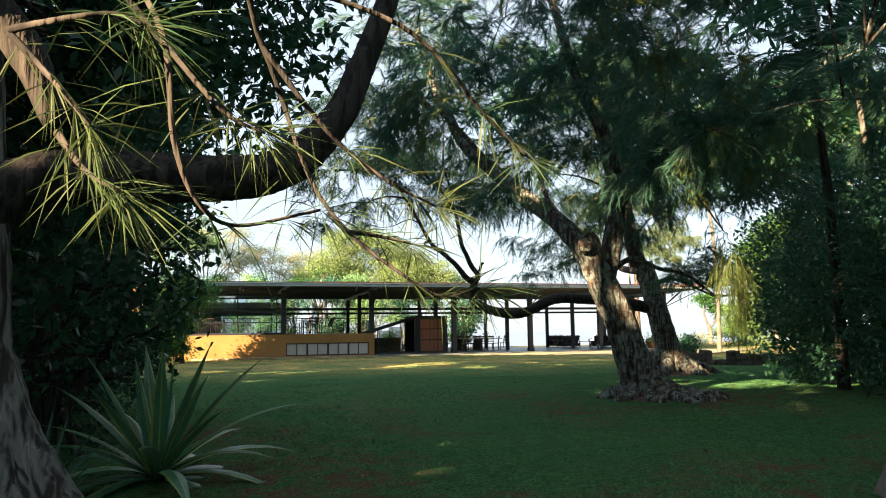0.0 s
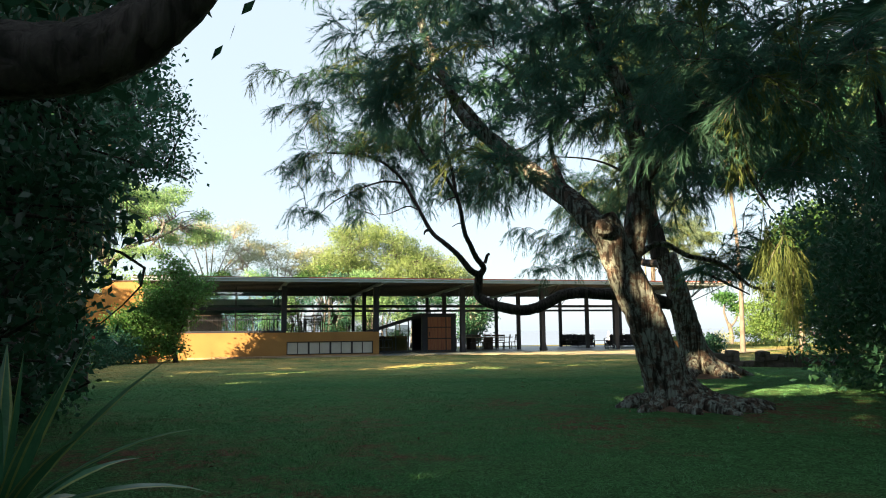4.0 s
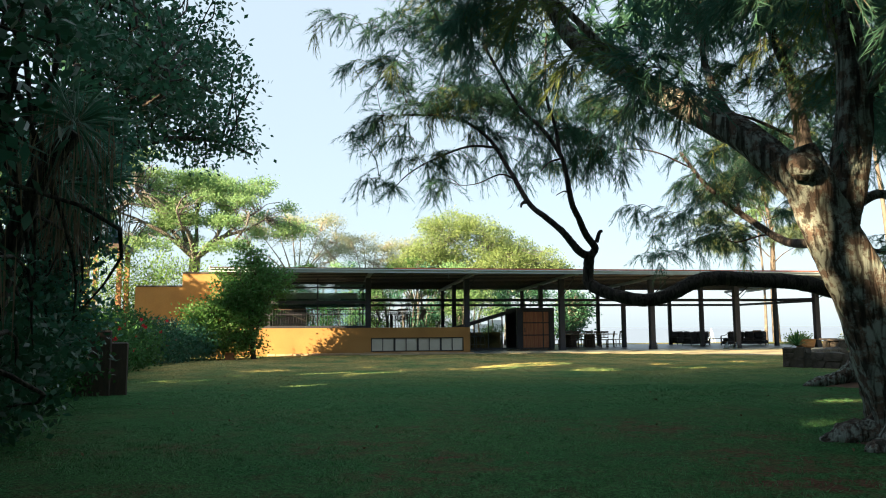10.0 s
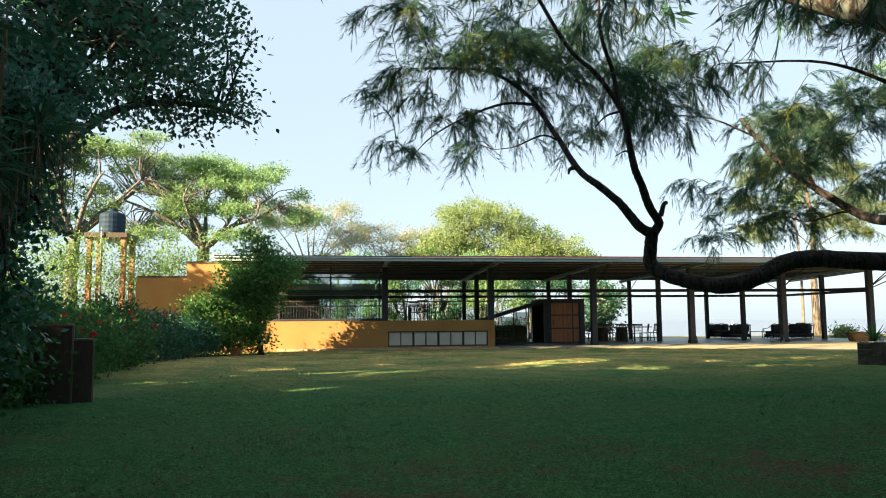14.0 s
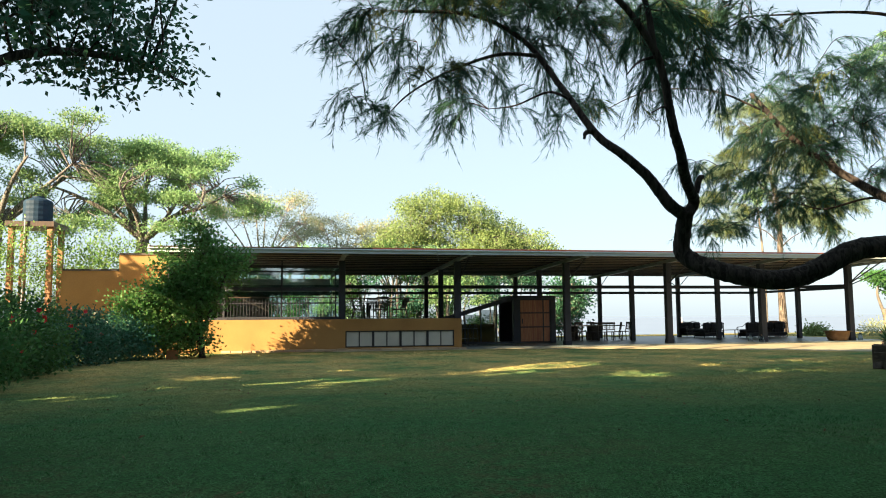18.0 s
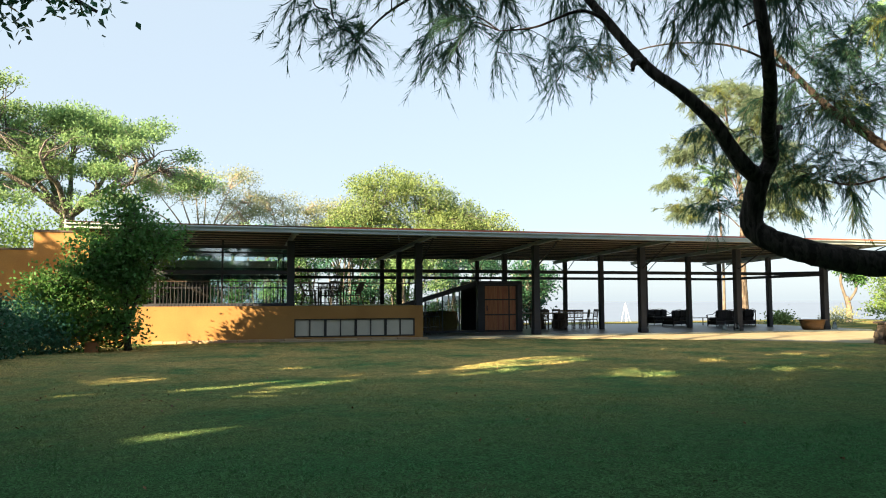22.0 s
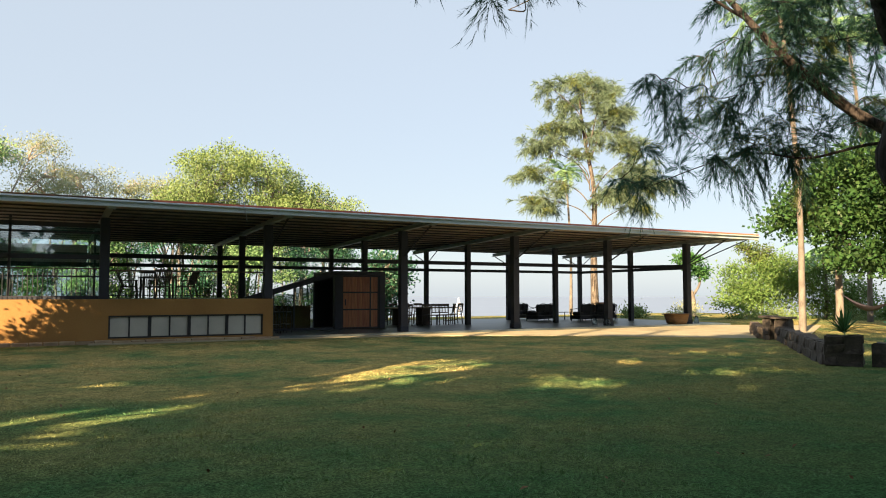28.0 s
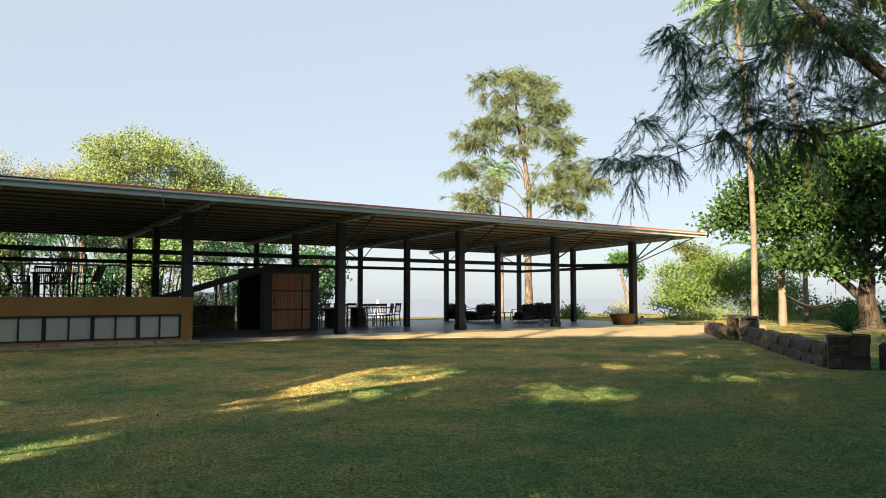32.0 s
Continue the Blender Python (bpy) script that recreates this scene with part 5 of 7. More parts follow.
# left side of the lawn
leafy("vine_clad_tree", "dark tree smothered in glossy vine leaves", "tree", ([(-15.9, -33.6, 0), (-15.7, -33.6, 1.6), (-16.0, -33.2, 4.0)], 0.3, 0.2), [([(-15.9, -33.2, 3), (-15.3, -31.7, 4.6)], 0.12, 0.05), ([(-15.2, -34.2, 0.1), (-15.35, -34.1, 0.6), (-15.1, -34.0, 1.1)], 0.05, 0.03), ([(-15.6, -34.9, 0.1), (-15.8, -34.7, 0.7), (-15.6, -34.4, 1.3)], 0.05, 0.03)],
      [((-15.9, -33.6, 1.6), (1.75, 1.8, 1.6)), ((-15.8, -32.8, 3.6), (1.9, 2.2, 1.3)), ((-14.7, -33.4, 2.5), (0.7, 0.9, 0.8)), ((-15.4, -31.9, 4.6), (1.5, 1.5, 0.9)), ((-17.5, -31.0, 3), (2, 3, 3)), ((-15.9, -29.4, 1.0), (1.0, 1.8, 1.1)), ((-16.6, -26.4, 1.1), (1.0, 2.0, 1.2))], 38000, 0.12, 0.065, LEAF_DARK, 101, BARK_DARK, clump=0.18, per=30, shell_bias=0.33)
leafy("leafy_tree", "large dark-leaved tree overhanging the lawn", "tree", ([(-18.9, -20, 0), (-18.6, -19.8, 2), (-18.6, -19.2, 4.5), (-18, -18.6, 7)], 0.22, 0.14),
      [([(-18.5, -19.4, 4), (-17, -18, 6), (-15.4, -16.4, 6.6), (-14.4, -15.6, 6.4)], 0.12, 0.03), ([(-18.5, -19.2, 4.4), (-17, -20.5, 6), (-15.6, -21.4, 6.6)], 0.12, 0.04), ([(-18.2, -19, 5), (-17, -17, 8)], 0.1, 0.03)],
      [((-16.2, -17.0, 8.0), (2.0, 2.2, 1.6)), ((-16.8, -20.4, 7.0), (2.2, 2.6, 2.0)), ((-15.3, -16.3, 6.9), (1.2, 1.2, 0.7)), ((-14.6, -15.6, 6.5), (0.6, 0.6, 0.35)), ((-15.8, -16.8, 6.2), (1.0, 1.0, 0.5)), ((-16.6, -17.4, 6.6), (1.3, 1.3, 0.8)), ((-18.2, -22.8, 4.5), (1.8, 2.2, 2.2)), ((-18.2, -18.5, 10), (3.6, 3.4, 2.0)), ((-16.2, -23.4, 6.0), (1.6, 2.0, 1.6))], 40000, 0.17, 0.09, LEAF_DARK, 111, BARK_DARK, clump=0.2, per=22, shell_bias=0.5, gaps=True)
leafy("vine_clad_tree", "dark vine-hung tree leaning over the lawn edge", "tree", ([(-17.0, -25.2, 0), (-16.8, -25.1, 1.8), (-16.4, -25, 3.4)], 0.16, 0.1), [([(-16.8, -25.1, 1.8), (-15.8, -25, 2.8)], 0.06, 0.03), ([(-16.5, -25, 3.0), (-16.2, -23.6, 4.4)], 0.06, 0.03)],
      [((-16.5, -25.0, 3.5), (0.8, 1.2, 0.8)), ((-16.0, -25.0, 4.1), (0.55, 1.0, 0.5)), ((-16.3, -25.0, 2.7), (0.6, 1.0, 0.8)), ((-16.6, -23.2, 4.8), (0.8, 1.2, 0.8)), ((-16.6, -25.6, 1.6), (0.9, 1.2, 0.9))], 12000, 0.12, 0.065, LEAF_DARK, 117, BARK_DARK, clump=0.2, per=24, shell_bias=0.5)
for k, (label, clouds, mat, count) in enumerate((
        ("dense hibiscus shrub in half shade", [((-19.0, -15.5, 0.8), (1.5, 1.9, 1.1))], LEAF_MID, 7000),
        ("hibiscus shrub beside the lawn", [((-19.2, -11.5, 0.8), (1.4, 2.2, 1.2))], LEAF_MID, 8000),
        ("dark low shrub below the ochre wall", [((-19.0, -7.0, 0.6), (1.4, 2.2, 1.1))], LEAF_DARK, 9000),
        ("dark low shrub at the wall's foot", [((-18.0, -4.6, 0.5), (1.3, 1.0, 1.0))], LEAF_DARK, 6000),
        ("shaded shrub beside the timber posts", [((-18.0, -22.0, 0.8), (1.3, 2.4, 1.1))], LEAF_MID, 9000),
        ("shaded shrub on the lawn edge", [((-17.6, -25.0, 0.9), (1.0, 1.4, 1.2))], LEAF_DARK, 7000),
        ("tall leafy garden shrub", [((-21.0, -16.0, 1.6), (1.4, 4.0, 1.8))], LEAF_MID, 9000))):
    leafy("garden_shrub", label, "shrub", None, [], clouds, count, 0.12, 0.07, mat, 121 + k, clump=0.2, per=20, shell_bias=0.4, group="lawn-edge shrubs")
leafy("house_shrub", "tall shrub with fresh green top against the ochre wall", "shrub", ([(-15.35, -3.9, -0.15), (-15.4, -3.85, 0.8), (-15.5, -3.7, 1.8)], 0.1, 0.06), [([(-15.4, -3.8, 0.6), (-16.8, -3.8, 1.8)], 0.06, 0.03), ([(-15.4, -3.8, 0.8), (-14.7, -3.8, 2.6), (-14.3, -3.8, 3.4)], 0.06, 0.02), ([(-15.4, -3.8, 1.5), (-15.6, -3.7, 4.6)], 0.04, 0.02), ([(-15.4, -3.85, 0.3), (-15.9, -3.9, 1.4)], 0.05, 0.03)],
      [((-15.3, -3.8, 3.2), (1.3, 1.0, 0.9)), ((-14.45, -3.8, 3.35), (0.75, 0.7, 0.6)), ((-16.9, -3.9, 1.7), (1.3, 0.9, 1.2)), ((-15.7, -3.8, 1.7), (0.9, 0.8, 1.0)), ((-15.75, -3.85, 0.8), (0.8, 0.7, 0.9)), ((-15.2, -3.8, 2.3), (0.75, 0.7, 0.7)), ((-15.9, -3.7, 4.9), (0.22, 0.2, 0.5)), ((-15.3, -3.7, 4.5), (0.25, 0.25, 0.45)), ((-16.6, -3.8, 3.4), (0.4, 0.4, 0.5)), ((-15.7, -3.7, 4.25), (0.7, 0.6, 0.5)), ((-15.1, -3.7, 4.0), (0.5, 0.5, 0.4)), ((-16.2, -3.9, 2.6), (1.2, 0.8, 0.8)), ((-16.4, -4.1, 0.6), (1.5, 0.7, 0.8)), ((-17.6, -4.0, 1.4), (1.0, 0.8, 1.2))], 21000, 0.14, 0.075, LEAF_FRESH, 131, BARK_DARK, clump=0.2, per=26, shell_bias=0.5)
# right side
leafy("dark_shrubbery", "deep shaded shrubbery beside the lawn", "shrub", None, [], [((-0.6, -30.2, 1.8), (1.8, 2.4, 2.2)), ((1.2, -27.5, 2.6), (1.9, 2.2, 2.8)), ((-2.0, -33.2, 1.7), (1.6, 1.8, 2.1)), ((-0.4, -31.4, 3.9), (1.7, 2.0, 1.2)), ((1.8, -28.4, 4.6), (1.9, 2.2, 1.3))], 34000, 0.15, 0.07, LEAF_DARK, 141, clump=0.22, per=24, shell_bias=0.38)
leafy("almond_tree", "broad-leaved almond tree with large dark glossy leaves", "tree", ([(20.1, -8.05, -0.25), (20.0, -8, 0.6), (19.85, -8, 1.3), (20.0, -8, 2.1), (19.5, -8, 3.4)], 0.4, 0.24),
      [([(19.9, -8, 1.0), (19.8, -7.0, 2.0), (20.0, -5.4, 3.2), (20.1, -3.6, 4.6), (20.2, -1.8, 5.2)], 0.2, 0.05), ([(19.7, -8, 2.8), (20.2, -8, 4.6), (19.6, -7.4, 6.6)], 0.17, 0.06), ([(19.6, -8, 3.2), (19.8, -6.8, 4.6), (20.0, -5.4, 6.4)], 0.14, 0.05), ([(19.9, -8, 2.2), (21.0, -8.4, 3.4), (21.8, -8.6, 5.0)], 0.13, 0.05)],
      [((20.3, -1.3, 4.9), (0.9, 1.0, 0.7)), ((20.2, -2.7, 5.6), (1.2, 1.3, 1.1)), ((20.2, -4.3, 4.5), (1.2, 1.4, 1.1)), ((20.2, -4.6, 6.7), (1.5, 1.7, 1.0)), ((20.0, -5.2, 2.9), (1.0, 1.3, 0.55)), ((19.6, -7.4, 6.9), (2.2, 2.0, 1.4)), ((19.8, -6.8, 3.1), (1.4, 1.3, 0.7)), ((19.8, -6.3, 5.0), (1.5, 1.4, 1.1)), ((20.6, -8.0, 4.6), (1.7, 1.6, 1.0)), ((21.6, -8.6, 6.2), (1.6, 1.6, 1.2)), ((19.4, -7.8, 2.4), (0.8, 0.8, 0.4)), ((21.2, -9.6, 3.4), (1.4, 1.4, 0.9)), ((20.4, -9.3, 2.5), (1.0, 1.0, 0.5)), ((21.6, -10.6, 5.0), (1.6, 1.6, 1.4))], 27000, 0.26, 0.145, LEAF_ALMOND, 151, BARK_DARK, clump=0.33, per=12)
leafy("coastal_shrubbery", "sunlit green shrubs on the cliff edge", "shrub", None, [], [((25.6, 5.0, 1.4), (2.2, 2, 1.7)), ((26.6, 4.2, 2.9), (1.3, 1.2, 1.0)), ((27.8, 3.4, 2.0), (1.8, 1.6, 1.6)), ((30, 1.8, 0.9), (2.2, 2, 1.6)), ((31.5, -0.5, 0.1), (1.8, 1.6, 0.8)), ((25.0, 5.6, 2.9), (0.7, 0.7, 0.4)), ((29.2, 2.6, 2.9), (1.0, 0.9, 0.6)), ((27.4, 3.8, 3.5), (0.6, 0.6, 0.4))], 32000, 0.16, 0.085, LEAF_SHRUB, 161, clump=0.3, per=30, shell_bias=0.6)
leafy("coastal_tree", "thin leafy treetop above the cliff shrubs", "tree", ([(26.4, 4.6, -0.3), (26.3, 4.6, 2.0), (26.2, 4.6, 3.8)], 0.08, 0.03), [([(26.3, 4.6, 2.6), (25.6, 5.0, 4.0)], 0.04, 0.015), ([(26.3, 4.6, 2.8), (26.9, 4.2, 4.1)], 0.04, 0.015)],
      [((25.7, 5.0, 4.2), (0.7, 0.6, 0.25)), ((26.5, 4.4, 4.0), (0.6, 0.5, 0.25)), ((26.1, 4.7, 3.6), (0.9, 0.7, 0.3))], 1500, 0.17, 0.09, LEAF_SHRUB, 163, BARK_PALE, clump=0.2, per=14)
leafy("dry_undergrowth", "dry yellowish undergrowth at the foot of the cliff shrubs", "shrub", None, [], [((26.0, 3.2, -0.1), (2.6, 1.0, 0.5)), ((29.0, 0.4, -0.1), (1.8, 1.0, 0.5))], 6000, 0.2, 0.04, LEAF_LIGHT, 164, clump=0.25, per=24, shell_bias=0.6)
leafy("low_shrub", "low dark shrub behind the hammock", "shrub", None, [], [((25.5, -5.4, 0.2), (1.5, 1.3, 0.75)), ((27.5, -3.8, 0.2), (1.0, 1.0, 0.8))], 5200, 0.16, 0.09, LEAF_MID, 165, clump=0.22, per=22, shell_bias=0.5)
# low stone wall, pier, planter
wallg = empty("low_stone_wall", "low dark weathered stone garden wall with a squat pier", "wall")
stone_meshes = []
for k in range(4):
    bm = box_bm(-0.5, -0.5, -0.5, 0.5, 0.5, 0.5, 0.12)
    rr = random.Random(k)
    for v in bm.verts:
        v.co += Vector((rr.uniform(-0.09, 0.09), rr.uniform(-0.08, 0.08), rr.uniform(-0.1, 0.1)))
    me = bpy.data.meshes.new("stone")
    bm.to_mesh(me)
    bm.free()
    me.materials.append(STONE)
    stone_meshes.append(me)
MORTAR = material("dark_mortar", (0.1, 0.085, 0.07), (0.04, 0.035, 0.03), 3, 30, 0.95, bump=0.3)


def stones(a, b, thick, z0, z1, parent, seed, size=0.36, course=0.17):
    """Courses of rough stones on a mortar core between two ground points."""
    rr = random.Random(seed)
    a, b = Vector((*a, 0)), Vector((*b, 0))
    way, ln = (b - a).normalized(), (b - a).length
    turn = math.atan2(way.y, way.x)
    part("core", bar_bm(a + Vector((0, 0, (z0 + z1 - 0.03) / 2)), b + Vector((0, 0, (z0 + z1 - 0.03) / 2)), thick - 0.06, z1 - z0 - 0.03), MORTAR, parent)
    rows = max(1, round((z1 - z0) / course))
    hgt = (z1 - z0) / rows
    for row in range(rows):
        s = 0.0
        while s < ln - 0.02:
            w = min(size * rr.uniform(0.7, 1.35), ln - s)
            if ln - s - w < size * 0.4:
                w = ln - s
            o = new("stone", rr.choice(stone_meshes))
            o.parent = parent
            c = a + way * (s + w / 2)
            o.matrix_basis = Matrix.LocRotScale((c.x, c.y, z0 + hgt * (row + 0.5) + rr.uniform(-0.02, 0.02)), Euler((rr.uniform(-0.08, 0.08), rr.uniform(-0.09, 0.09), turn + rr.uniform(-0.07, 0.07))), (w - 0.004, thick * rr.uniform(0.9, 1.12), hgt * rr.uniform(0.92, 1.1)))
            s += w


stones((9.02, -8.94), (9.08, -9.16), 0.5, -0.15, 0.62, wallg, 1, 0.3, 0.25)
stones((9.12, -9.3), (9.24, -9.72), 0.5, -0.15, 0.58, wallg, 6, 0.3, 0.25)
for cx, cy, cz, hl, hw in ((9.05, -9.04, 0.665, 0.21, 0.31), (9.18, -9.5, 0.635, 0.3, 0.33)):
    cap = part("cap_slab", box_bm(-hw, -hl, -0.035, hw, hl, 0.035, 0.015), STONE, wallg, "flat dark cap slab")
    cap.matrix_basis = Matrix.LocRotScale((cx, cy, cz), Euler((0, 0, 0.27)), (1, 1, 1))
stones((12.3, -5.9), (9.2, -8.72), 0.34, -0.15, 0.33, wallg, 5, 0.5, 0.26)
stones((8.95, -9.62), (3.1, -15.1), 0.34, -0.15, 0.36, wallg, 2, 0.62, 0.24)
stones((2.98, -15.05), (3.33, -15.65), 0.6, -0.1, 0.56, wallg, 4, 0.3, 0.2)
# it goes on past the planter, with a stepped gap between two short posts
stones((3.45, -15.8), (4.2, -18.45), 0.34, -0.1, 0.4, wallg, 3, 0.62, 0.24)
stones((4.2, -18.45), (4.33, -18.78), 0.42, -0.1, 0.5, wallg, 7, 0.3, 0.2)
stones((4.33, -18.78), (4.62, -19.5), 0.5, -0.1, 0.16, wallg, 8, 0.5, 0.26)
stones((4.62, -19.5), (4.76, -19.83), 0.42, -0.1, 0.5, wallg, 9, 0.3, 0.2)
stones((4.76, -19.83), (6.6, -23.8), 0.34, -0.1, 0.4, wallg, 10, 0.62, 0.24)
leafy("dark_shrub", "small dark round shrub behind the low stone wall", "shrub", None, [], [((5.8, -15.4, 0.55), (0.42, 0.42, 0.45))], 1500, 0.12, 0.07, LEAF_DARK, 166, clump=0.12, per=20, shell_bias=0.4)

# trees added left, right and behind, mostly out of view, to shade the lawn
belt = np.random.RandomState(77)
for k, (x, yy, top, w) in enumerate(((-33, -18.2, 17, 2.4), (-33, -20.5, 19, 3.2), (-33, -24, 22, 3.2), (-33, -27.5, 24.5, 3.4), (-34, -31, 26, 3.4), (-34, -34.5, 17.5, 4.4), (-32, -40, 18.5, 4.8), (-33, -47, 22, 5.0), (-32, -54.6, 18, 4.8), (-27, -61, 16, 4.6), (-20, -58, 5.5, 4.2), (-13, -60, 5, 4.0), (-5, -56, 5, 4.0), (4, -50, 18, 5.0), (2, -42, 14, 5.0), (8, -35, 15, 5.2), (11, -29, 15, 5.2), (-8, -49.5, 17, 4.6))):
    leafy("boundary_tree", "tall dark tree added round the garden to shade the lawn", "tree", ([(x, yy, -0.2), (x + 0.2, yy, top * 0.4), (x, yy, top * 0.8)], 0.35, 0.12), [([(x, yy, top * 0.45), (x + 2, yy + 1, top * 0.7)], 0.12, 0.04), ([(x, yy, top * 0.4), (x - 1, yy - 2, top * 0.7)], 0.12, 0.04)],
          [((x, yy, top * 0.78), (w, w, top * 0.2)), ((x + 0.5, yy + 1, top * 0.45), (w * 0.95, w, top * 0.24)), ((x, yy - 1.2, top * 0.18), (w * 0.8, w, top * 0.18))], 26000 if x > 0 else 7500, 0.34 if x > 0 else 1.0, 0.17 if x > 0 else 0.5, LEAF_DARK, 300 + k, BARK_DARK, clump=0.7, per=22, group="boundary trees", gaps=True, boughs=45)

# high crown added at the right to keep the sun off the almond tree
leafy("boundary_tree", "tall tree added to shade the almond tree", "tree", ([(10.4, -20, -0.2), (10.3, -19.8, 3), (9.8, -18.8, 8.5)], 0.3, 0.12), [([(10.2, -19.4, 5), (8.4, -18.6, 8.6)], 0.1, 0.04), ([(10, -19.2, 6), (11.4, -18.4, 9)], 0.1, 0.04)],
      [((9.2, -17.6, 10.2), (4.0, 3.6, 1.9)), ((7.6, -19.6, 8.8), (3, 3, 1.2)), ((11.4, -19, 9.6), (3.6, 3.4, 1.9)), ((9.6, -15.6, 8.4), (2.6, 1.8, 1.3))], 30000, 0.3, 0.15, LEAF_DARK, 340, BARK_DARK, clump=0.4, per=24, group="boundary trees", boughs=60)
# unseen tree added so that the ochre wall lies in broken shade
leafy("boundary_tree", "thin open tree added out of view to dapple the ochre wall", "tree", ([(-32, -6, -0.2), (-31.9, -6, 4), (-32, -6, 7.5)], 0.22, 0.08), [([(-32, -6, 4), (-31, -5, 7)], 0.08, 0.03), ([(-32, -6, 3.6), (-32.6, -7.5, 6.6)], 0.08, 0.03)],
      [((-32, -5.9, 7.8), (1.6, 2.6, 1.8)), ((-31.8, -4.9, 6.2), (1.4, 2.0, 1.5))], 2300, 0.5, 0.26, LEAF_DARK, 331, BARK_DARK, clump=0.5, per=10, group="boundary trees")

# near trunk with arching limb
casu = empty("arching_tree", "old grey tree with a thick limb arching over the path", "tree")
nt = Tubes(401)
nt.add(smooth_line([(-14.72, -37.95, -0.15), (-14.9, -37.93, 0.3), (-15.1, -37.9, 0.75), (-15.26, -37.87, 1.3), (-15.3, -37.85, 2.0), (-15.38, -37.8, 3.2), (-15.5, -37.6, 5.0)], 8), 0.3, 0.2, 16, 0.03, 0.9, 5)
nt.make("trunk", BARK_FAR, casu)
nt = Tubes(402)
nt.add(smooth_line([(-15.42, -37.88, 1.7), (-15.2, -37.86, 2.15), (-14.95, -37.85, 2.3), (-14.6, -37.85, 2.36), (-14.1, -37.82, 2.38), (-13.69, -37.8, 2.42), (-13.44, -37.8, 2.52), (-13.27, -37.8, 2.68), (-13.1, -37.8, 2.92), (-12.98, -37.75, 3.2), (-12.75, -37.6, 3.8), (-12.5, -37.4, 4.6)], 8), 0.2, 0.07, 14, 0.04)
nt.make("limb", BARK_SHADED, casu)
# canopy above it, overhead
r4 = np.random.RandomState(44)
cc, _ = in_clouds([((-15.0, -36.9, 3.3), (1.5, 0.8, 0.8)), ((-14.4, -36.6, 4.2), (1.6, 1.2, 0.9)), ((-15.6, -36.4, 2.4), (1.0, 0.8, 1.0))], 420, r4)
bt = Tubes(45)
branch_to(bt, [smooth_line([(-15.3, -37.8, 3.2), (-15.0, -37.6, 4.2), (-14.0, -37.3, 4.8)], 8)], cc[::6], r4, 0.02, 0.006)
bt.make("branchwork", BARK_DARK, casu)["kind"] = "stuff"
root = np.repeat(cc, 26, 0) + r4.randn(420 * 26, 3) * 0.2
blades("crown", root, root + unit(r4.randn(420 * 26, 3)) * 0.13, 0.06, LEAF_DARK, casu, 0.04, 46, "stuff")

# she-oak bough and twigs hanging before the start of the path
bg = Tubes(500)
bg.add(smooth_line([(-15.4, -37.9, 4.2), (-15.4, -39.2, 3.6), (-14.8, -41.0, 2.5), (-14.24, -41.83, 1.83), (-14.11, -41.9, 1.7), (-14.06, -41.93, 1.6)], 7), 0.06, 0.01, 9, 0.08)
bg.make("bough", BARK_DARK, casu, "rough lichened bough")
lines = [
    [(-14.3, -41.16, 1.98), (-14.2, -41.26, 1.86), (-14.13, -41.3, 1.77)],
    [(-14.55, -41.0, 2.25), (-14.2, -41.15, 2.2), (-14.03, -41.3, 1.98), (-13.99, -41.36, 1.74), (-13.95, -41.33, 1.64), (-13.88, -41.26, 1.61), (-13.72, -41.2, 1.655)],
    [(-14.2, -41.15, 2.2), (-13.98, -41.2, 1.92), (-13.9, -41.22, 1.83), (-13.83, -41.22, 1.8)],
    [(-14.55, -41.0, 2.25), (-13.95, -41.0, 2.25), (-13.82, -40.9, 2.1), (-13.7, -40.85, 1.8), (-13.6, -40.85, 1.66), (-13.48, -40.88, 1.56), (-13.36, -40.85, 1.5), (-13.25, -40.85, 1.52)],
    [(-13.82, -40.9, 2.1), (-13.66, -40.9, 1.9), (-13.52, -40.9, 1.79), (-13.38, -40.88, 1.73)],
    [(-13.95, -41.0, 2.25), (-13.5, -41.0, 2.15), (-13.25, -40.9, 1.98), (-13.1, -40.85, 1.88)],
    [(-14.3, -41.16, 1.98), (-14.2, -41.3, 1.95), (-14.1, -41.36, 1.95), (-14.04, -41.38, 1.93)],
    [(-13.6, -40.85, 1.66), (-13.52, -40.8, 1.66), (-13.42, -40.8, 1.64)],
    [(-14.2, -41.2, 1.78), (-14.14, -41.26, 1.7), (-14.08, -41.28, 1.66)],
]
# the twigs hang close before the start of the path
START = np.array((-13.92, -42.65, 1.41))
lines = [[START + (np.array(q) - START) * 0.36 for q in ln] for ln in lines]
na, nb, wa, wb = [], [], [], []
for k, ln in enumerate(lines):
    c = smooth_line(ln, 7)
    t = Tubes(501 + k)
    t.add(c, 0.0027, 0.0011, 6, 0.1)
    t.make("twig", BARK_DARK, casu, "thin knobbly brown twig")
    # a loose brush of needles at the end of each twig, and a few at the joints behind it
    for j, count in ((len(c) - 1, 40), (len(c) - 4, 20), (len(c) - 8, 15), (len(c) - 13, 11)):
        if j < 2:
            continue
        for q in range(count):
            d = unit(unit(c[j] - c[j - 1]) * 0.5 + belt.randn(3) * 0.55 + (0, 0, -0.35))
            na.append(c[j])
            nb.append(c[j] + d * belt.uniform(0.032, 0.072))
blades("needles", na, nb, 0.0012, NEEDLE_SUN, casu, 0.05, 9, "stuff", "long loose sunlit needles")

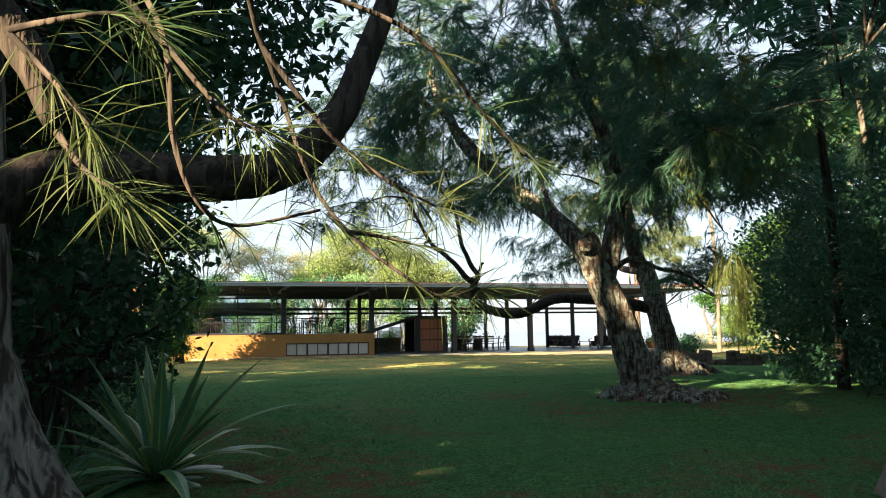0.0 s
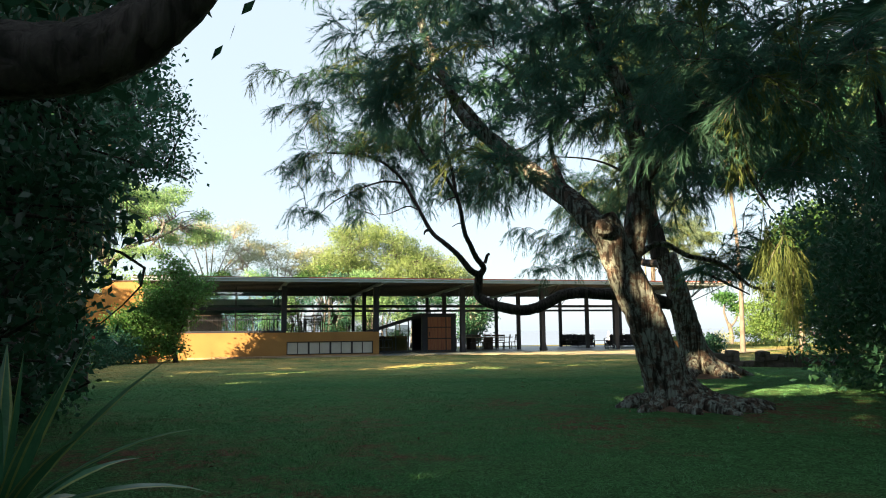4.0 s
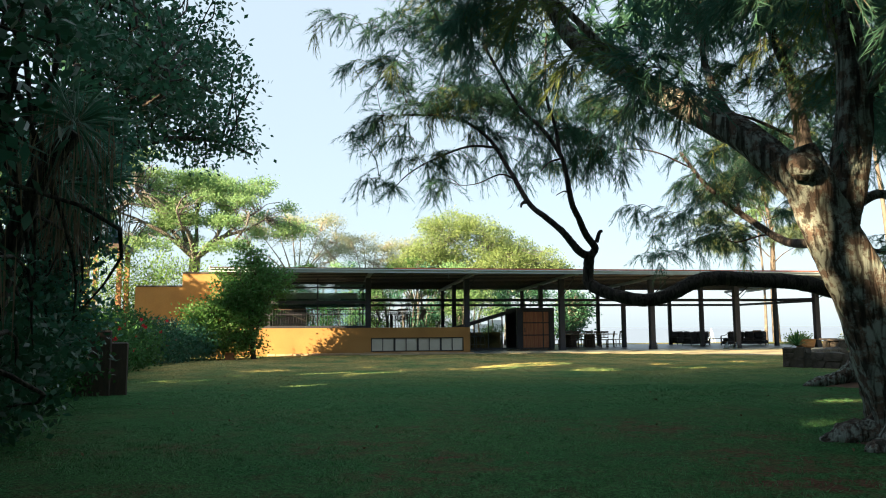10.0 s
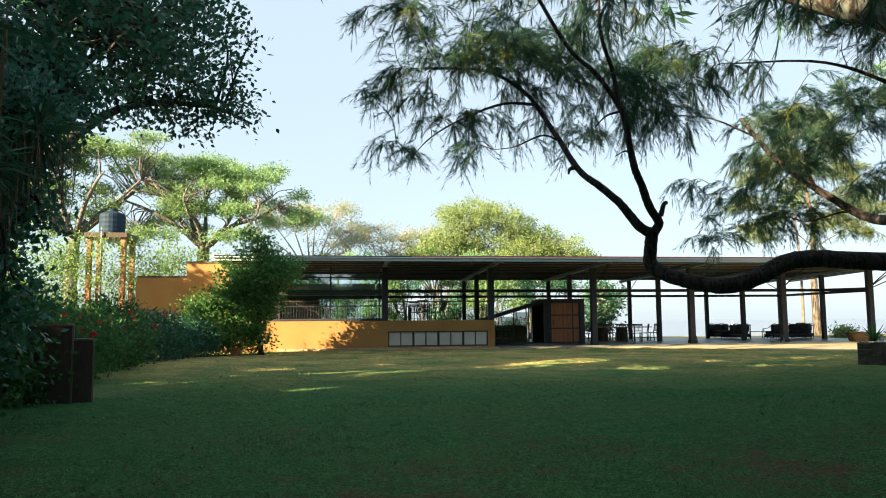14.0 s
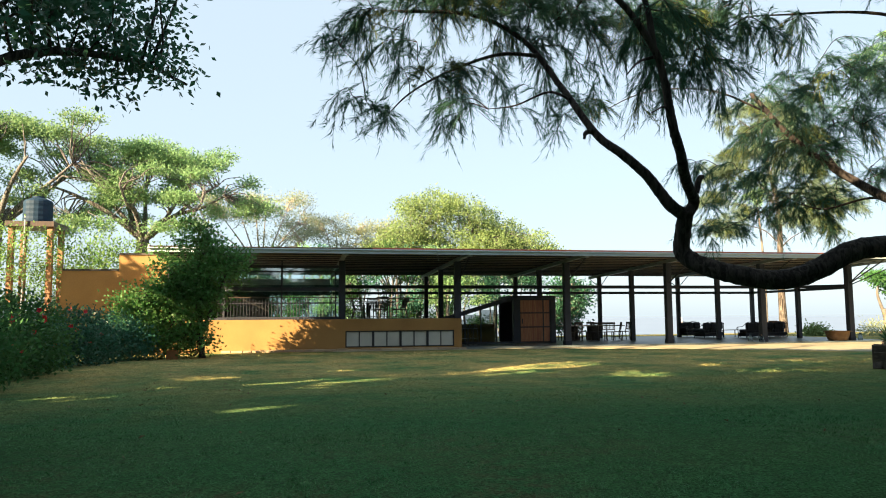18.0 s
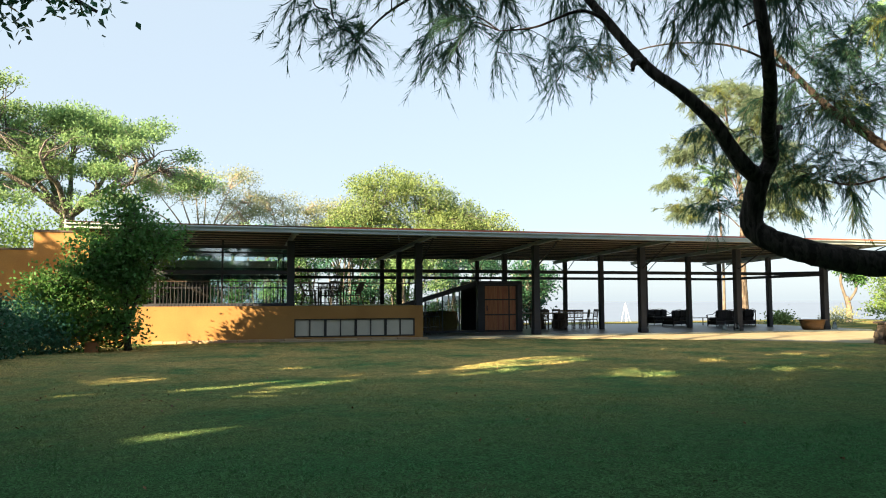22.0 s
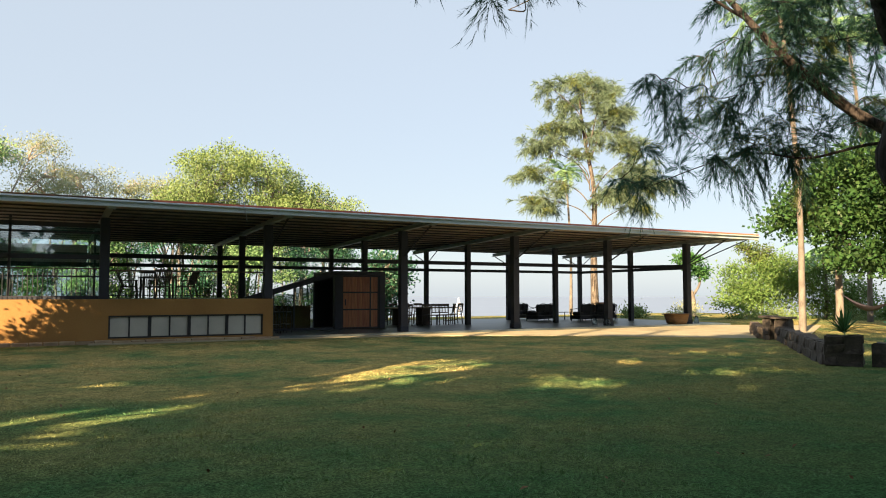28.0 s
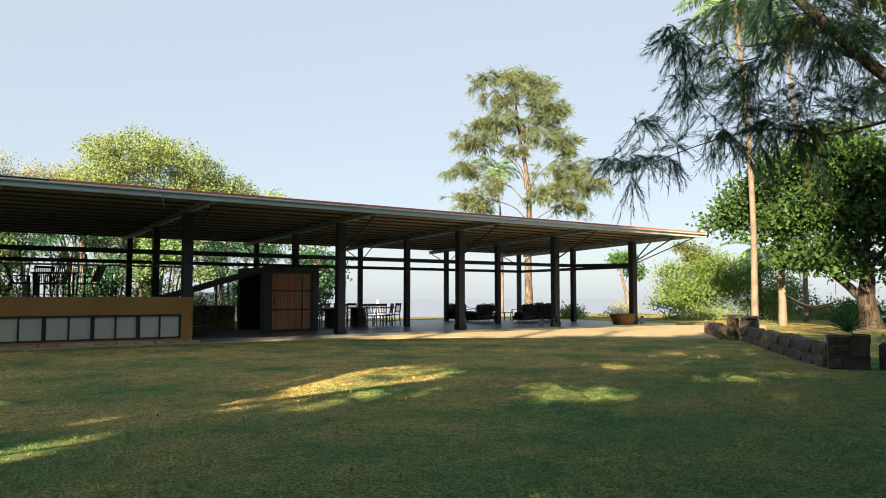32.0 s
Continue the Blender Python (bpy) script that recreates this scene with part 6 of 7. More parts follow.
# striped sword-leaved plant
VARIEG = material("striped_leaves", (0.08, 0.23, 0.11), (0.04, 0.14, 0.07), 9, 60, 0.35, bump=0, vary=0.4, thin=0.25, stretch=(1, 1, 0.3))
MARGIN = material("yellow_leaf_margin", (0.34, 0.38, 0.12), (0.2, 0.27, 0.08), 9, 60, 0.4, bump=0, vary=0.3, thin=0.25)


def sword_plant(name, label, category, at, count, length, width, mat, seed, spread=1.0, segs=6, sag=0.55, margin=None):
    """A rosette of long folded leaves, each one a part of its own."""
    r = random.Random(seed)
    plant = empty(name, label, category, at=at)
    for k in range(count):
        a = k * 2.4 + r.uniform(-0.3, 0.3)
        tilt = (k / count) ** 0.7 * 1.35 * spread + 0.1
        ln = length * r.uniform(0.75, 1.1)
        v, fc = [], []
        p, d = np.array([0.0, 0, 0.05]), np.array([math.cos(a) * math.sin(tilt), math.sin(a) * math.sin(tilt), math.cos(tilt)])
        side = np.array([-math.sin(a), math.cos(a), 0])
        for j in range(segs + 1):
            t = j / segs
            w = width * (0.45 + 1.5 * t if t < 0.3 else 0.9 if t < 0.6 else max(0.02, 2.25 * (1 - t))) * 0.6
            up = np.cross(d, side)
            v += [p + side * w * q - up * w * 0.35 * abs(q) for q in (-1, -0.72, 0, 0.2, 0.3, 1)]
            if j:
                n = 6 * j
                fc += [(n - 6 + q, n - 5 + q, n + 1 + q, n + q) for q in range(5)]
            p = p + d * ln / segs
            d = d + np.array([0, 0, -sag / segs * (0.3 + tilt)])
            d = d / np.linalg.norm(d)
        leaf = shell("leaf", v, fc, mat, plant, True)
        if margin:
            leaf.data.materials.append(margin)
            for q, face in enumerate(leaf.data.polygons):
                face.material_index = 1 if q % 5 in (0, 2) else 0
    return plant


sword_plant("sword_leaf_plant", "clump of long yellow-striped sword leaves at the lawn edge", "plant", (-14.36, -35.7, 0.1), 36, 1.4, 0.125, VARIEG, 7, 1.05, 8, 0.75, MARGIN)
sword_plant("sword_leaf_plant", "low clump of dark sword leaves below a tree", "plant", (-15.1, -36.6, 0.1), 22, 0.9, 0.04, LEAF_DARK, 8)
# screw pine heads in the left canopy with hanging dead leaves
pand = empty("screw_pine", "screw pine with spiky leaf heads and hanging dead leaves", "tree")
pt = Tubes(601)
pt.add(smooth_line([(-15.9, -28.6, 0), (-15.8, -28.7, 1.6), (-15.4, -28.8, 2.9), (-15.0, -28.9, 3.5)], 6), 0.14, 0.09, 10, 0.06)
pt.make("trunk", BARK_DARK, pand)
pa, pb, da, db = [], [], [], []
for c in ((-15.0, -28.9, 3.6), (-15.4, -28.2, 4.1), (-15.6, -30.0, 3.2), (-15.2, -31.4, 2.2), (-14.5, -33.8, 4.7), (-15.6, -27.4, 3.2), (-15.7, -25.4, 3.6), (-16.0, -26.2, 3.0)):
    c = np.array(c)
    for k in range(110):
        d = unit(belt.randn(3) + (0, 0, 0.25))
        pa.append(c + d * 0.05)
        pb.append(c + d * belt.uniform(0.45, 0.85) + (0, 0, -0.12))
    for k in range(60):
        e = c + belt.randn(3) * (0.22, 0.22, 0.1)
        da.append(e)
        db.append(e + (belt.randn() * 0.08, belt.randn() * 0.08, -belt.uniform(0.5, 1.3)))
blades("foliage", pa, pb, 0.035, LEAF_DARK, pand, 0.08, 61, "stuff")
STRAW = material("dead_leaf_straw", (0.2, 0.15, 0.1), (0.1, 0.075, 0.05), 2, 20, 0.9, bump=0, vary=0.3, thin=0.2)
blades("dead_leaves", da, db, 0.02, STRAW, pand, 0.0, 62, "stuff", "dry hanging dead leaves")
# pale foot of a tree at the start
st = empty("pale_trunk_tree", "pale rough tree foot at the lawn edge", "tree")
pt = Tubes(611)
pt.add(smooth_line([(-8.95, -38.5, -0.1), (-8.8, -38.5, 0.5), (-8.6, -38.5, 1.4), (-8.4, -38.5, 3)], 6), 0.3, 0.24, 14, 0.05, 0.8)
pt.make("trunk", BARK_PALE, st)

# two dark timber posts by the shrubs
for k, (x, yy, w, hh) in enumerate(((-16.85, -21.6, 0.34, 1.25), (-16.45, -21.4, 0.22, 1.0))):
    o = part("timber_post", box_bm(-w, -0.12, -0.15, w, 0.12, hh, 0.03), DARK_WOOD)
    o.location, o.rotation_euler = (x, yy, 0.02), (0, 0, 0.3)
    tagged(o, "dark weathered upright timber slab on the lawn edge", "post", "timber posts")
# clay block at the shrub's foot
CLAY = material("terracotta", (0.45, 0.2, 0.09), (0.3, 0.13, 0.06), 4, 40, 0.9, bump=0.3)
tagged(part("clay_block", box_bm(-16.5, -4.45, -0.14, -16.12, -4.15, 0.22, 0.02), CLAY), "terracotta block standing on the grass", "block")

# hibiscus flowers
RED = material("red_petals", (0.6, 0.03, 0.03), (0.4, 0.02, 0.02), 5, 40, 0.5, bump=0, vary=0.2, thin=0.3)
fr = random.Random(9)
for k in range(44):
    x, yy = fr.uniform(-19.4, -17.6), fr.uniform(-17, -6)
    fl = empty("hibiscus_flower", "bright red hibiscus bloom", "flower", "hibiscus blooms", at=(x, yy, fr.uniform(0.6, 1.7)))
    fa = [(0, 0, 0)] * 5
    a0 = fr.random() * 6
    fb = [(0.07 * math.cos(a0 + j * 1.257), -0.04, 0.07 * math.sin(a0 + j * 1.257)) for j in range(5)]
    blades("petals", fa, fb, 0.07, RED, fl, 0.0, k, face=[(0, 1, 0)] * 5)

# water tank on brick posts
tank = empty("water_tank", "blue-black ribbed plastic water tank on a tall brick stand", "water tank")
TANK = material("blue_black_plastic", (0.012, 0.034, 0.068), (0.008, 0.022, 0.045), 2, 20, 0.65, bump=0.05, spec=0.2)
BRICKP = material("orange_brick_posts", (0.3, 0.17, 0.09), (0.17, 0.09, 0.05), 3, 20, 0.9, bump=0.4)
TX, TY = -25.8, 11.0
bm = bmesh.new()
prof = [(0.0, 6.5), (0.72, 6.5)] + [(0.72 + 0.014 * (j % 2), 6.55 + j * 0.14) for j in range(9)] + [(0.66, 7.75), (0.3, 7.9), (0.3, 7.98), (0.0, 7.98)]
rings = [[bm.verts.new((TX + r0 * math.cos(a * math.pi / 10), TY + r0 * math.sin(a * math.pi / 10), z)) for a in range(20)] for r0, z in prof[1:-1]]
for p, q in zip(rings, rings[1:]):
    for a in range(20):
        bm.faces.new((p[a], p[(a + 1) % 20], q[(a + 1) % 20], q[a]))
bm.faces.new(rings[-1])
part("tank", bm, TANK, tank, smooth=False)
part("platform", box_bm(TX - 1.2, TY - 1.2, 6.2, TX + 1.2, TY + 1.2, 6.5, 0.02), DARK_WOOD, tank, "dark timber platform")
for dx in (-0.95, 0.95):
    for dy in (-0.9, 0.9):
        part("post", box_bm(TX + dx - 0.14, TY + dy - 0.14, -0.3, TX + dx + 0.14, TY + dy + 0.14, 6.2, 0.02), BRICKP, tank, "rough orange brick post")
part("pipe", bar_bm((TX - 0.2, TY - 1.3, 0), (TX - 0.2, TY - 1.3, 6.8), 0.06, 0.06), STEEL_LIGHT, tank)

# ---- furniture ----


def move(ob, x, y, z, turn):
    ob.matrix_basis = pose(x, y, z, 0, 0, turn)
    return ob


def slat_chair(wood):
    ch = empty("dining_chair", "dark wooden slat-back dining chair on the terrace", "chair", "terrace chairs")
    part("seat", box_bm(-0.22, -0.22, 0.43, 0.22, 0.22, 0.47, 0.012), wood, ch)
    for x in (-0.2, 0.2):
        part("leg", bar_bm((x, -0.2, 0), (x, -0.2, 0.43), 0.035, 0.035), wood, ch)
        part("back_leg", bar_bm((x, 0.24, 0), (x, 0.2, 0.45), 0.035, 0.035), wood, ch)
        part("back_post", bar_bm((x, 0.2, 0.45), (x, 0.28, 0.95), 0.035, 0.035), wood, ch)
        part("side_stretcher", bar_bm((x, -0.2, 0.18), (x, 0.22, 0.18), 0.02, 0.02), wood, ch)
    part("top_rail", box_bm(-0.22, 0.255, 0.86, 0.22, 0.285, 0.96, 0.008), wood, ch)
    part("lower_rail", box_bm(-0.2, 0.22, 0.55, 0.2, 0.24, 0.59), wood, ch)
    for k in range(5):
        part("slat", bar_bm((-0.14 + 0.07 * k, 0.225, 0.58), (-0.14 + 0.07 * k, 0.268, 0.87), 0.022, 0.012), wood, ch)
    return ch


def arm_chair(wood):
    ch = empty("arm_chair", "dark wooden armchair with slatted back on the deck", "chair", "deck chairs")
    part("seat", box_bm(-0.27, -0.26, 0.4, 0.27, 0.24, 0.45, 0.012), wood, ch)
    for x in (-0.27, 0.27):
        part("leg", bar_bm((x, -0.28, 0), (x, -0.24, 0.64), 0.04, 0.04), wood, ch)
        part("back_leg", bar_bm((x, 0.36, 0), (x, 0.18, 0.5), 0.04, 0.04), wood, ch)
        part("back_post", bar_bm((x, 0.18, 0.45), (x, 0.4, 1.0), 0.04, 0.04), wood, ch)
        part("arm", box_bm(x - 0.035, -0.3, 0.63, x + 0.035, 0.3, 0.66, 0.008), wood, ch)
    part("top_rail", bar_bm((-0.28, 0.4, 0.98), (0.28, 0.4, 0.98), 0.03, 0.08), wood, ch)
    for k in range(8):
        x = -0.2 + 0.4 * k / 7
        part("slat", bar_bm((x, 0.2, 0.48), (x, 0.39, 0.95), 0.03, 0.012), wood, ch)
    return ch


chair = move(slat_chair(DARK_WOOD), 4.72, 4.6, 0, -105)
for x, yy, a in ((4.25, 4.3, 165), (3.2, 4.2, 185), (2.35, 4.25, 178), (2.8, 6.2, 5), (4.0, 6.15, -8), (1.55, 5.1, 95), (3.75, 4.25, 172), (3.4, 6.2, 4), (5.5, 5.3, -88)):
    copy_thing(chair, pose(x, yy, 0, 0, 0, a))
tb = empty("dining_table", "long pale-topped table on two heavy dark barrel legs", "table")
PALE_WOOD = material("pale_worn_timber", (0.34, 0.27, 0.2), (0.2, 0.15, 0.11), 3, 40, 0.5, bump=0.08, stretch=(0.5, 5, 5))
part("tabletop", box_bm(1.85, 4.7, 0.75, 5.28, 5.7, 0.8, 0.012), PALE_WOOD, tb)
for x in (2.45, 3.65):
    leg = Tubes(700)
    leg.add([(x, 5.15, 0.0), (x, 5.15, 0.2), (x, 5.15, 0.45), (x, 5.15, 0.74)], 0.34, 0.3, 14, 0.02)
    leg.make("barrel_leg", DARK_WOOD, tb)
# deck table and chairs
dt = empty("deck_table", "dark square table on the upper deck", "table")
part("tabletop", box_bm(-8.7, 2.9, 1.98, -7.5, 4.0, 2.02, 0.01), DARK_WOOD, dt)
for x in (-8.6, -7.6):
    for yy in (3.0, 3.9):
        part("leg", box_bm(x - 0.03, yy - 0.03, 1.25, x + 0.03, yy + 0.03, 1.98), DARK_WOOD, dt)
ac = move(arm_chair(DARK_WOOD), -9.05, 3.3, 1.25, 80)
for x, yy, a in ((-8.1, 2.6, 190), (-7.1, 3.3, -75), (-8.2, 4.4, 5)):
    copy_thing(ac, pose(x, yy, 1.25, 0, 0, a))


def tube_line(bm_name, pts, r0, mat, parent, sides=6):
    t = Tubes(1)
    t.add(smooth_line(pts, 5), r0, r0, sides, 0.0)
    return t.make(bm_name, mat, parent)


CUSHION = material("dark_cushions", (0.035, 0.035, 0.045), (0.02, 0.02, 0.028), 4, 60, 0.9, bump=0.15)


def iron_sofa(width):
    sf = empty("iron_sofa", "black scrolled iron sofa with dark cushions", "sofa", "lounge set")
    w = width / 2
    n = max(1, round(width / 0.65))
    for k in range(n):
        x0, x1 = -w + 0.05 + (width - 0.1) * k / n, -w + 0.05 + (width - 0.1) * (k + 1) / n
        part("seat_cushion", box_bm(x0 + 0.01, -0.34, 0.28, x1 - 0.01, 0.28, 0.48, 0.06), CUSHION, sf)
        part("back_cushion", box_bm(x0 + 0.01, 0.16, 0.46, x1 - 0.01, 0.36, 0.86, 0.07), CUSHION, sf)
    part("skirt", box_bm(-w + 0.03, -0.33, 0.1, w - 0.03, 0.35, 0.26, 0.01), CUSHION, sf)
    part("frame", box_bm(-w, -0.34, 0.26, w, 0.38, 0.3), BLACK, sf)
    for x in (-w, w):
        tube_line("arm", [(x, 0.36, 0.82), (x, 0.1, 0.66), (x, -0.2, 0.62), (x, -0.38, 0.6), (x, -0.42, 0.5), (x, -0.36, 0.46), (x, -0.32, 0.52)], 0.016, BLACK, sf)
        for yy in (-0.32, 0.34):
            part("leg", bar_bm((x, yy, 0), (x, yy, 0.62 if yy < 0 else 0.82), 0.03, 0.03), BLACK, sf)
    tube_line("back_rail", [(-w, 0.37, 0.82), (-w * 0.5, 0.38, 0.9), (0, 0.38, 0.86), (w * 0.5, 0.38, 0.9), (w, 0.37, 0.82)], 0.016, BLACK, sf)
    n = int(width / 0.14)
    for k in range(1, n):
        x = -w + width * k / n
        part("bar", bar_bm((x, 0.38, 0.3), (x, 0.38, 0.86), 0.012, 0.012), BLACK, sf)
    return sf


s1 = move(iron_sofa(1.9), 11.2, 6.3, 0, 205)
copy_thing(s1, pose(14.1, 5.2, 0, 0, 0, 170))
copy_thing(s1, pose(11.4, 8.3, 0, 0, 0, 20))
s2 = move(iron_sofa(0.8), 12.75, 4.9, 0, 185)
copy_thing(s2, pose(15.6, 6.3, 0, 0, 0, -80))
ct = empty("coffee_table", "low black iron coffee table", "table")
part("top", box_bm(12.2, 6.5, 0.4, 13.4, 7.1, 0.43, 0.01), BLACK, ct)
for x in (12.25, 13.35):
    for yy in (6.55, 7.05):
        part("leg", box_bm(x - 0.02, yy - 0.02, 0, x + 0.02, yy + 0.02, 0.4), BLACK, ct)
WICKER = material("brown_wicker", (0.25, 0.12, 0.06), (0.14, 0.065, 0.035), 8, 70, 0.7, bump=0.4)
wc = empty("cane_chair", "brown cane armchair at the terrace edge", "chair")
part("seat", box_bm(15.9, 6.9, 0.34, 16.5, 7.5, 0.42, 0.03), WICKER, wc)
part("back", box_bm(15.9, 7.42, 0.42, 16.5, 7.5, 0.92, 0.03), WICKER, wc)
for x in (15.93, 16.47):
    part("arm", box_bm(x - 0.03, 6.92, 0.58, x + 0.03, 7.45, 0.64, 0.01), WICKER, wc)
    for yy in (6.93, 7.45):
        part("leg", box_bm(x - 0.025, yy - 0.025, 0, x + 0.025, yy + 0.025, 0.58), WICKER, wc)

# big wooden bowl, glass jars by the columns
bowl = empty("wooden_bowl", "large carved honey-brown wooden trough at the terrace edge", "bowl", at=(14.42, 0.0, 0.0))
bt = Tubes(801)
bt.add([(0, 0, 0.0), (0, 0, 0.03), (0, 0, 0.22), (0, 0, 0.44), (0, 0, 0.47)], 0.38, 0.62, 20, 0.01)
BOWLW = material("honey_wood", (0.24, 0.14, 0.065), (0.14, 0.08, 0.038), 3, 30, 0.6, bump=0.15, stretch=(1, 1, 4))
bt.make("body", BOWLW, bowl)
bt = Tubes(802)
bt.add([(0, 0, 0.455), (0, 0, 0.475)], 0.64, 0.64, 20, 0.0)
bt.make("rim", BOWLW, bowl)
JAR = glass("jar_glass", (0.75, 0.85, 0.85), 0.05)
for x, yy in ((5.52, 0.1), (10.0, -0.25), (15.6, -0.1), (9.9, 0.5), (15.7, 7.6)):
    t = Tubes(803)
    t.add([(0, 0, 0.0), (0, 0, 0.02), (0, 0, 0.16), (0, 0, 0.24), (0, 0, 0.26), (0, 0, 0.36)], 0.13, 0.06, 14, 0.0)
    j = tagged(t.make("glass_jar", JAR), "clear glass demijohn jar on the terrace floor", "jar", "glass jars")
    j.location = (x, yy, 0.0)
# arched rack by the stair screen
rk2 = empty("bar_stool", "black arched metal bar stool by the glass screen", "stool", "bar stools")
tube_line("arch", [(-0.18, -0.18, 0), (-0.16, -0.16, 0.6), (0, -0.14, 0.95), (0.16, -0.16, 0.6), (0.18, -0.18, 0)], 0.016, BLACK, rk2)
tube_line("arch", [(-0.18, 0.18, 0), (-0.16, 0.16, 0.6), (0, 0.14, 0.95), (0.16, 0.16, 0.6), (0.18, 0.18, 0)], 0.016, BLACK, rk2)
part("seat", box_bm(-0.18, -0.18, 0.74, 0.18, 0.18, 0.78, 0.02), BLACK, rk2)
part("ring", box_bm(-0.17, -0.17, 0.3, 0.17, 0.17, 0.32), BLACK, rk2)
move(rk2, -4.45, 1.0, 0, 10)
copy_thing(rk2, pose(-3.95, 1.3, 0, 0, 0, 40))
# hanging cable at the eaves
cb = tube_line("roof_cable", [(-7.2, FRONT + 0.3, zf + 0.36), (-6.7, FRONT - 0.0, zf + 0.42), (-6.45, FRONT - 0.12, zf + 0.36), (-6.38, FRONT - 0.14, zf + 0.1), (-6.3, FRONT - 0.05, zf - 0.25)], 0.012, STEEL_LIGHT, None)
tagged(cb, "thin pale cable looped over the roof edge", "cable")

# right side: palms, hammock, planter plant
def palm(label, x, y, height, crown, seed, lean=0.3, fronds=18, r0=0.125, mat=None):
    p = empty("coconut_palm", label, "palm", "coconut palms")
    rr = random.Random(seed)
    t = Tubes(seed)
    line = [(x, y, -0.4), (x + lean * 0.1, y, height * 0.35), (x - lean * 0.3, y, height * 0.7), (x - lean, y, height)]
    t.add(smooth_line(line, 10), r0, r0 * 0.6, 10, 0.03, 0.4)
    t.make("trunk", BARK_DARK if mat else BARK_PALE, p, "dark ringed trunk" if mat else "pale ringed trunk")
    top = np.array(line[-1], float)
    for k in range(fronds):
        a, e = k * 2.4, rr.uniform(-0.35, 1.1)
        d = np.array([math.cos(a) * math.cos(e), math.sin(a) * math.cos(e), math.sin(e)])
        pts, q = [top], top.copy()
        for j in range(7):
            q = q + d * crown / 7
            d = unit(d + np.array([0, 0, -0.22]))
            pts.append(q.copy())
        c = smooth_line(pts, 3)
        aa, bb = [], []
        for j in range(2, len(c)):
            side = unit(np.cross(c[j] - c[j - 1], (0, 0, 1)))
            ln = crown * 0.26 * math.sin(math.pi * (0.12 + 0.85 * j / len(c)))
            for s in (-1, 1):
                for h in (0, 0.5):
                    o = c[j] * (1 - h) + c[j - 1] * h
                    aa.append(o)
                    bb.append(o + side * s * ln + (c[j] - c[j - 1]) * 1.2 + (0, 0, -0.35 * ln))
        blades("frond", aa, bb, 0.05 * crown / 2, mat or LEAF_RAIN, p, 0.02, seed + k)
    return p


palm("tall slender coconut palm with a pale ringed trunk", 14.5, -6.4, 12.6, 2.4, 901, 0.8)
palm("slender coconut palm behind the almond tree", 27.0, -1.6, 15.4, 2.6, 902, 1.2)
palm("far coconut palm beside the cliff-edge she-oak", 28.9, 26.0, 12.2, 2.4, 904, 0.5, 16)
palm("dark coconut palm over the shrubbery", -2.0, -31.1, 7.0, 2.2, 905, 0.3, 18, 0.11, LEAF_DARK)
palm("sunlit coconut palm beyond the shrubbery", 7.6, -23.6, 9.6, 2.4, 906, 0.3)
palm("short bright coconut palm among the shrubs", 29.0, 2.2, 4.2, 2.6, 903, 0.2, 14)
leafy("frangipani", "small bare-branched frangipani with leafy tufts", "tree", ([(26.7, 10.3, -0.5), (26.8, 10.3, 0.8), (26.6, 10.3, 1.6)], 0.22, 0.14), [([(26.6, 10.3, 1.4), (26.2, 10.3, 2.6), (26.4, 10.3, 3.4)], 0.1, 0.06), ([(26.7, 10.3, 1.2), (27.4, 10.3, 2.0), (27.5, 10.3, 2.8)], 0.1, 0.05)],
      [((26.4, 10.3, 3.7), (0.7, 0.6, 0.45)), ((27.5, 10.3, 2.9), (0.5, 0.5, 0.35))], 1800, 0.28, 0.1, LEAF_MID, 171, BARK_PALE, clump=0.22, per=20)
leafy("round_shrub", "small round green shrub on the cliff edge", "shrub", None, [], [((20.6, 9.5, 0.1), (0.8, 0.7, 0.45))], 1400, 0.16, 0.09, LEAF_LIGHT, 172, clump=0.25, per=20)
leafy("round_shrub", "dry pale shrub on the cliff edge", "shrub", None, [], [((24.6, 9.0, 0.1), (1.2, 0.8, 0.7))], 1300, 0.2, 0.05, LEAF_PALE, 173, clump=0.3, per=16)
leafy("terrace_tree", "dark green tree behind the terrace corner", "tree", ([(5.5, 13.5, -0.6), (5.6, 13.5, 1.2)], 0.14, 0.08), [], [((5.6, 13.5, 2.6), (1.7, 1.2, 1.4)), ((5.2, 13.5, 1.2), (1.3, 1.0, 1.2))], 5600, 0.2, 0.11, LEAF_DARK, 174, clump=0.28, per=20)
hm = empty("hammock", "dark striped hammock slung between two trunks", "hammock")
HAM = material("dark_woven_cotton", (0.026, 0.02, 0.034), (0.012, 0.01, 0.018), 10, 60, 0.9, bump=0.3)
ha0, ha1 = np.array((20.85, -4.05, 1.34)), np.array((20.0, -6.8, 1.1))
hv, hf = [], []
for j in range(13):
    t = j / 12
    c = ha0 * (1 - t) + ha1 * t + (0, 0, -0.58 * math.sin(math.pi * t))
    w = 0.38 * math.sin(math.pi * (0.06 + 0.88 * t))
    n = np.array([0.95, 0.3, 0.0])
    for s in (-1, -0.5, 0, 0.5, 1):
        hv.append(c + n * s * w + (0, 0, 0.22 * s * s * math.sin(math.pi * t)))
    if j:
        for q in range(4):
            i0 = (j - 1) * 5 + q
            hf.append((i0, i0 + 1, i0 + 6, i0 + 5))
shell("sling", hv, hf, HAM, hm, True)
tube_line("rope", [ha0 + (0.1, 0.26, 0.1), ha0 + (0.05, 0.12, 0.05), ha0], 0.012, STRAW, hm)
tube_line("rope", [ha1, ha1 + (0.0, 0.08, 0.4), ha1 + (0.1, 0.0, 1.6), ha1 + (-0.3, -0.3, 2.6)], 0.012, STRAW, hm)
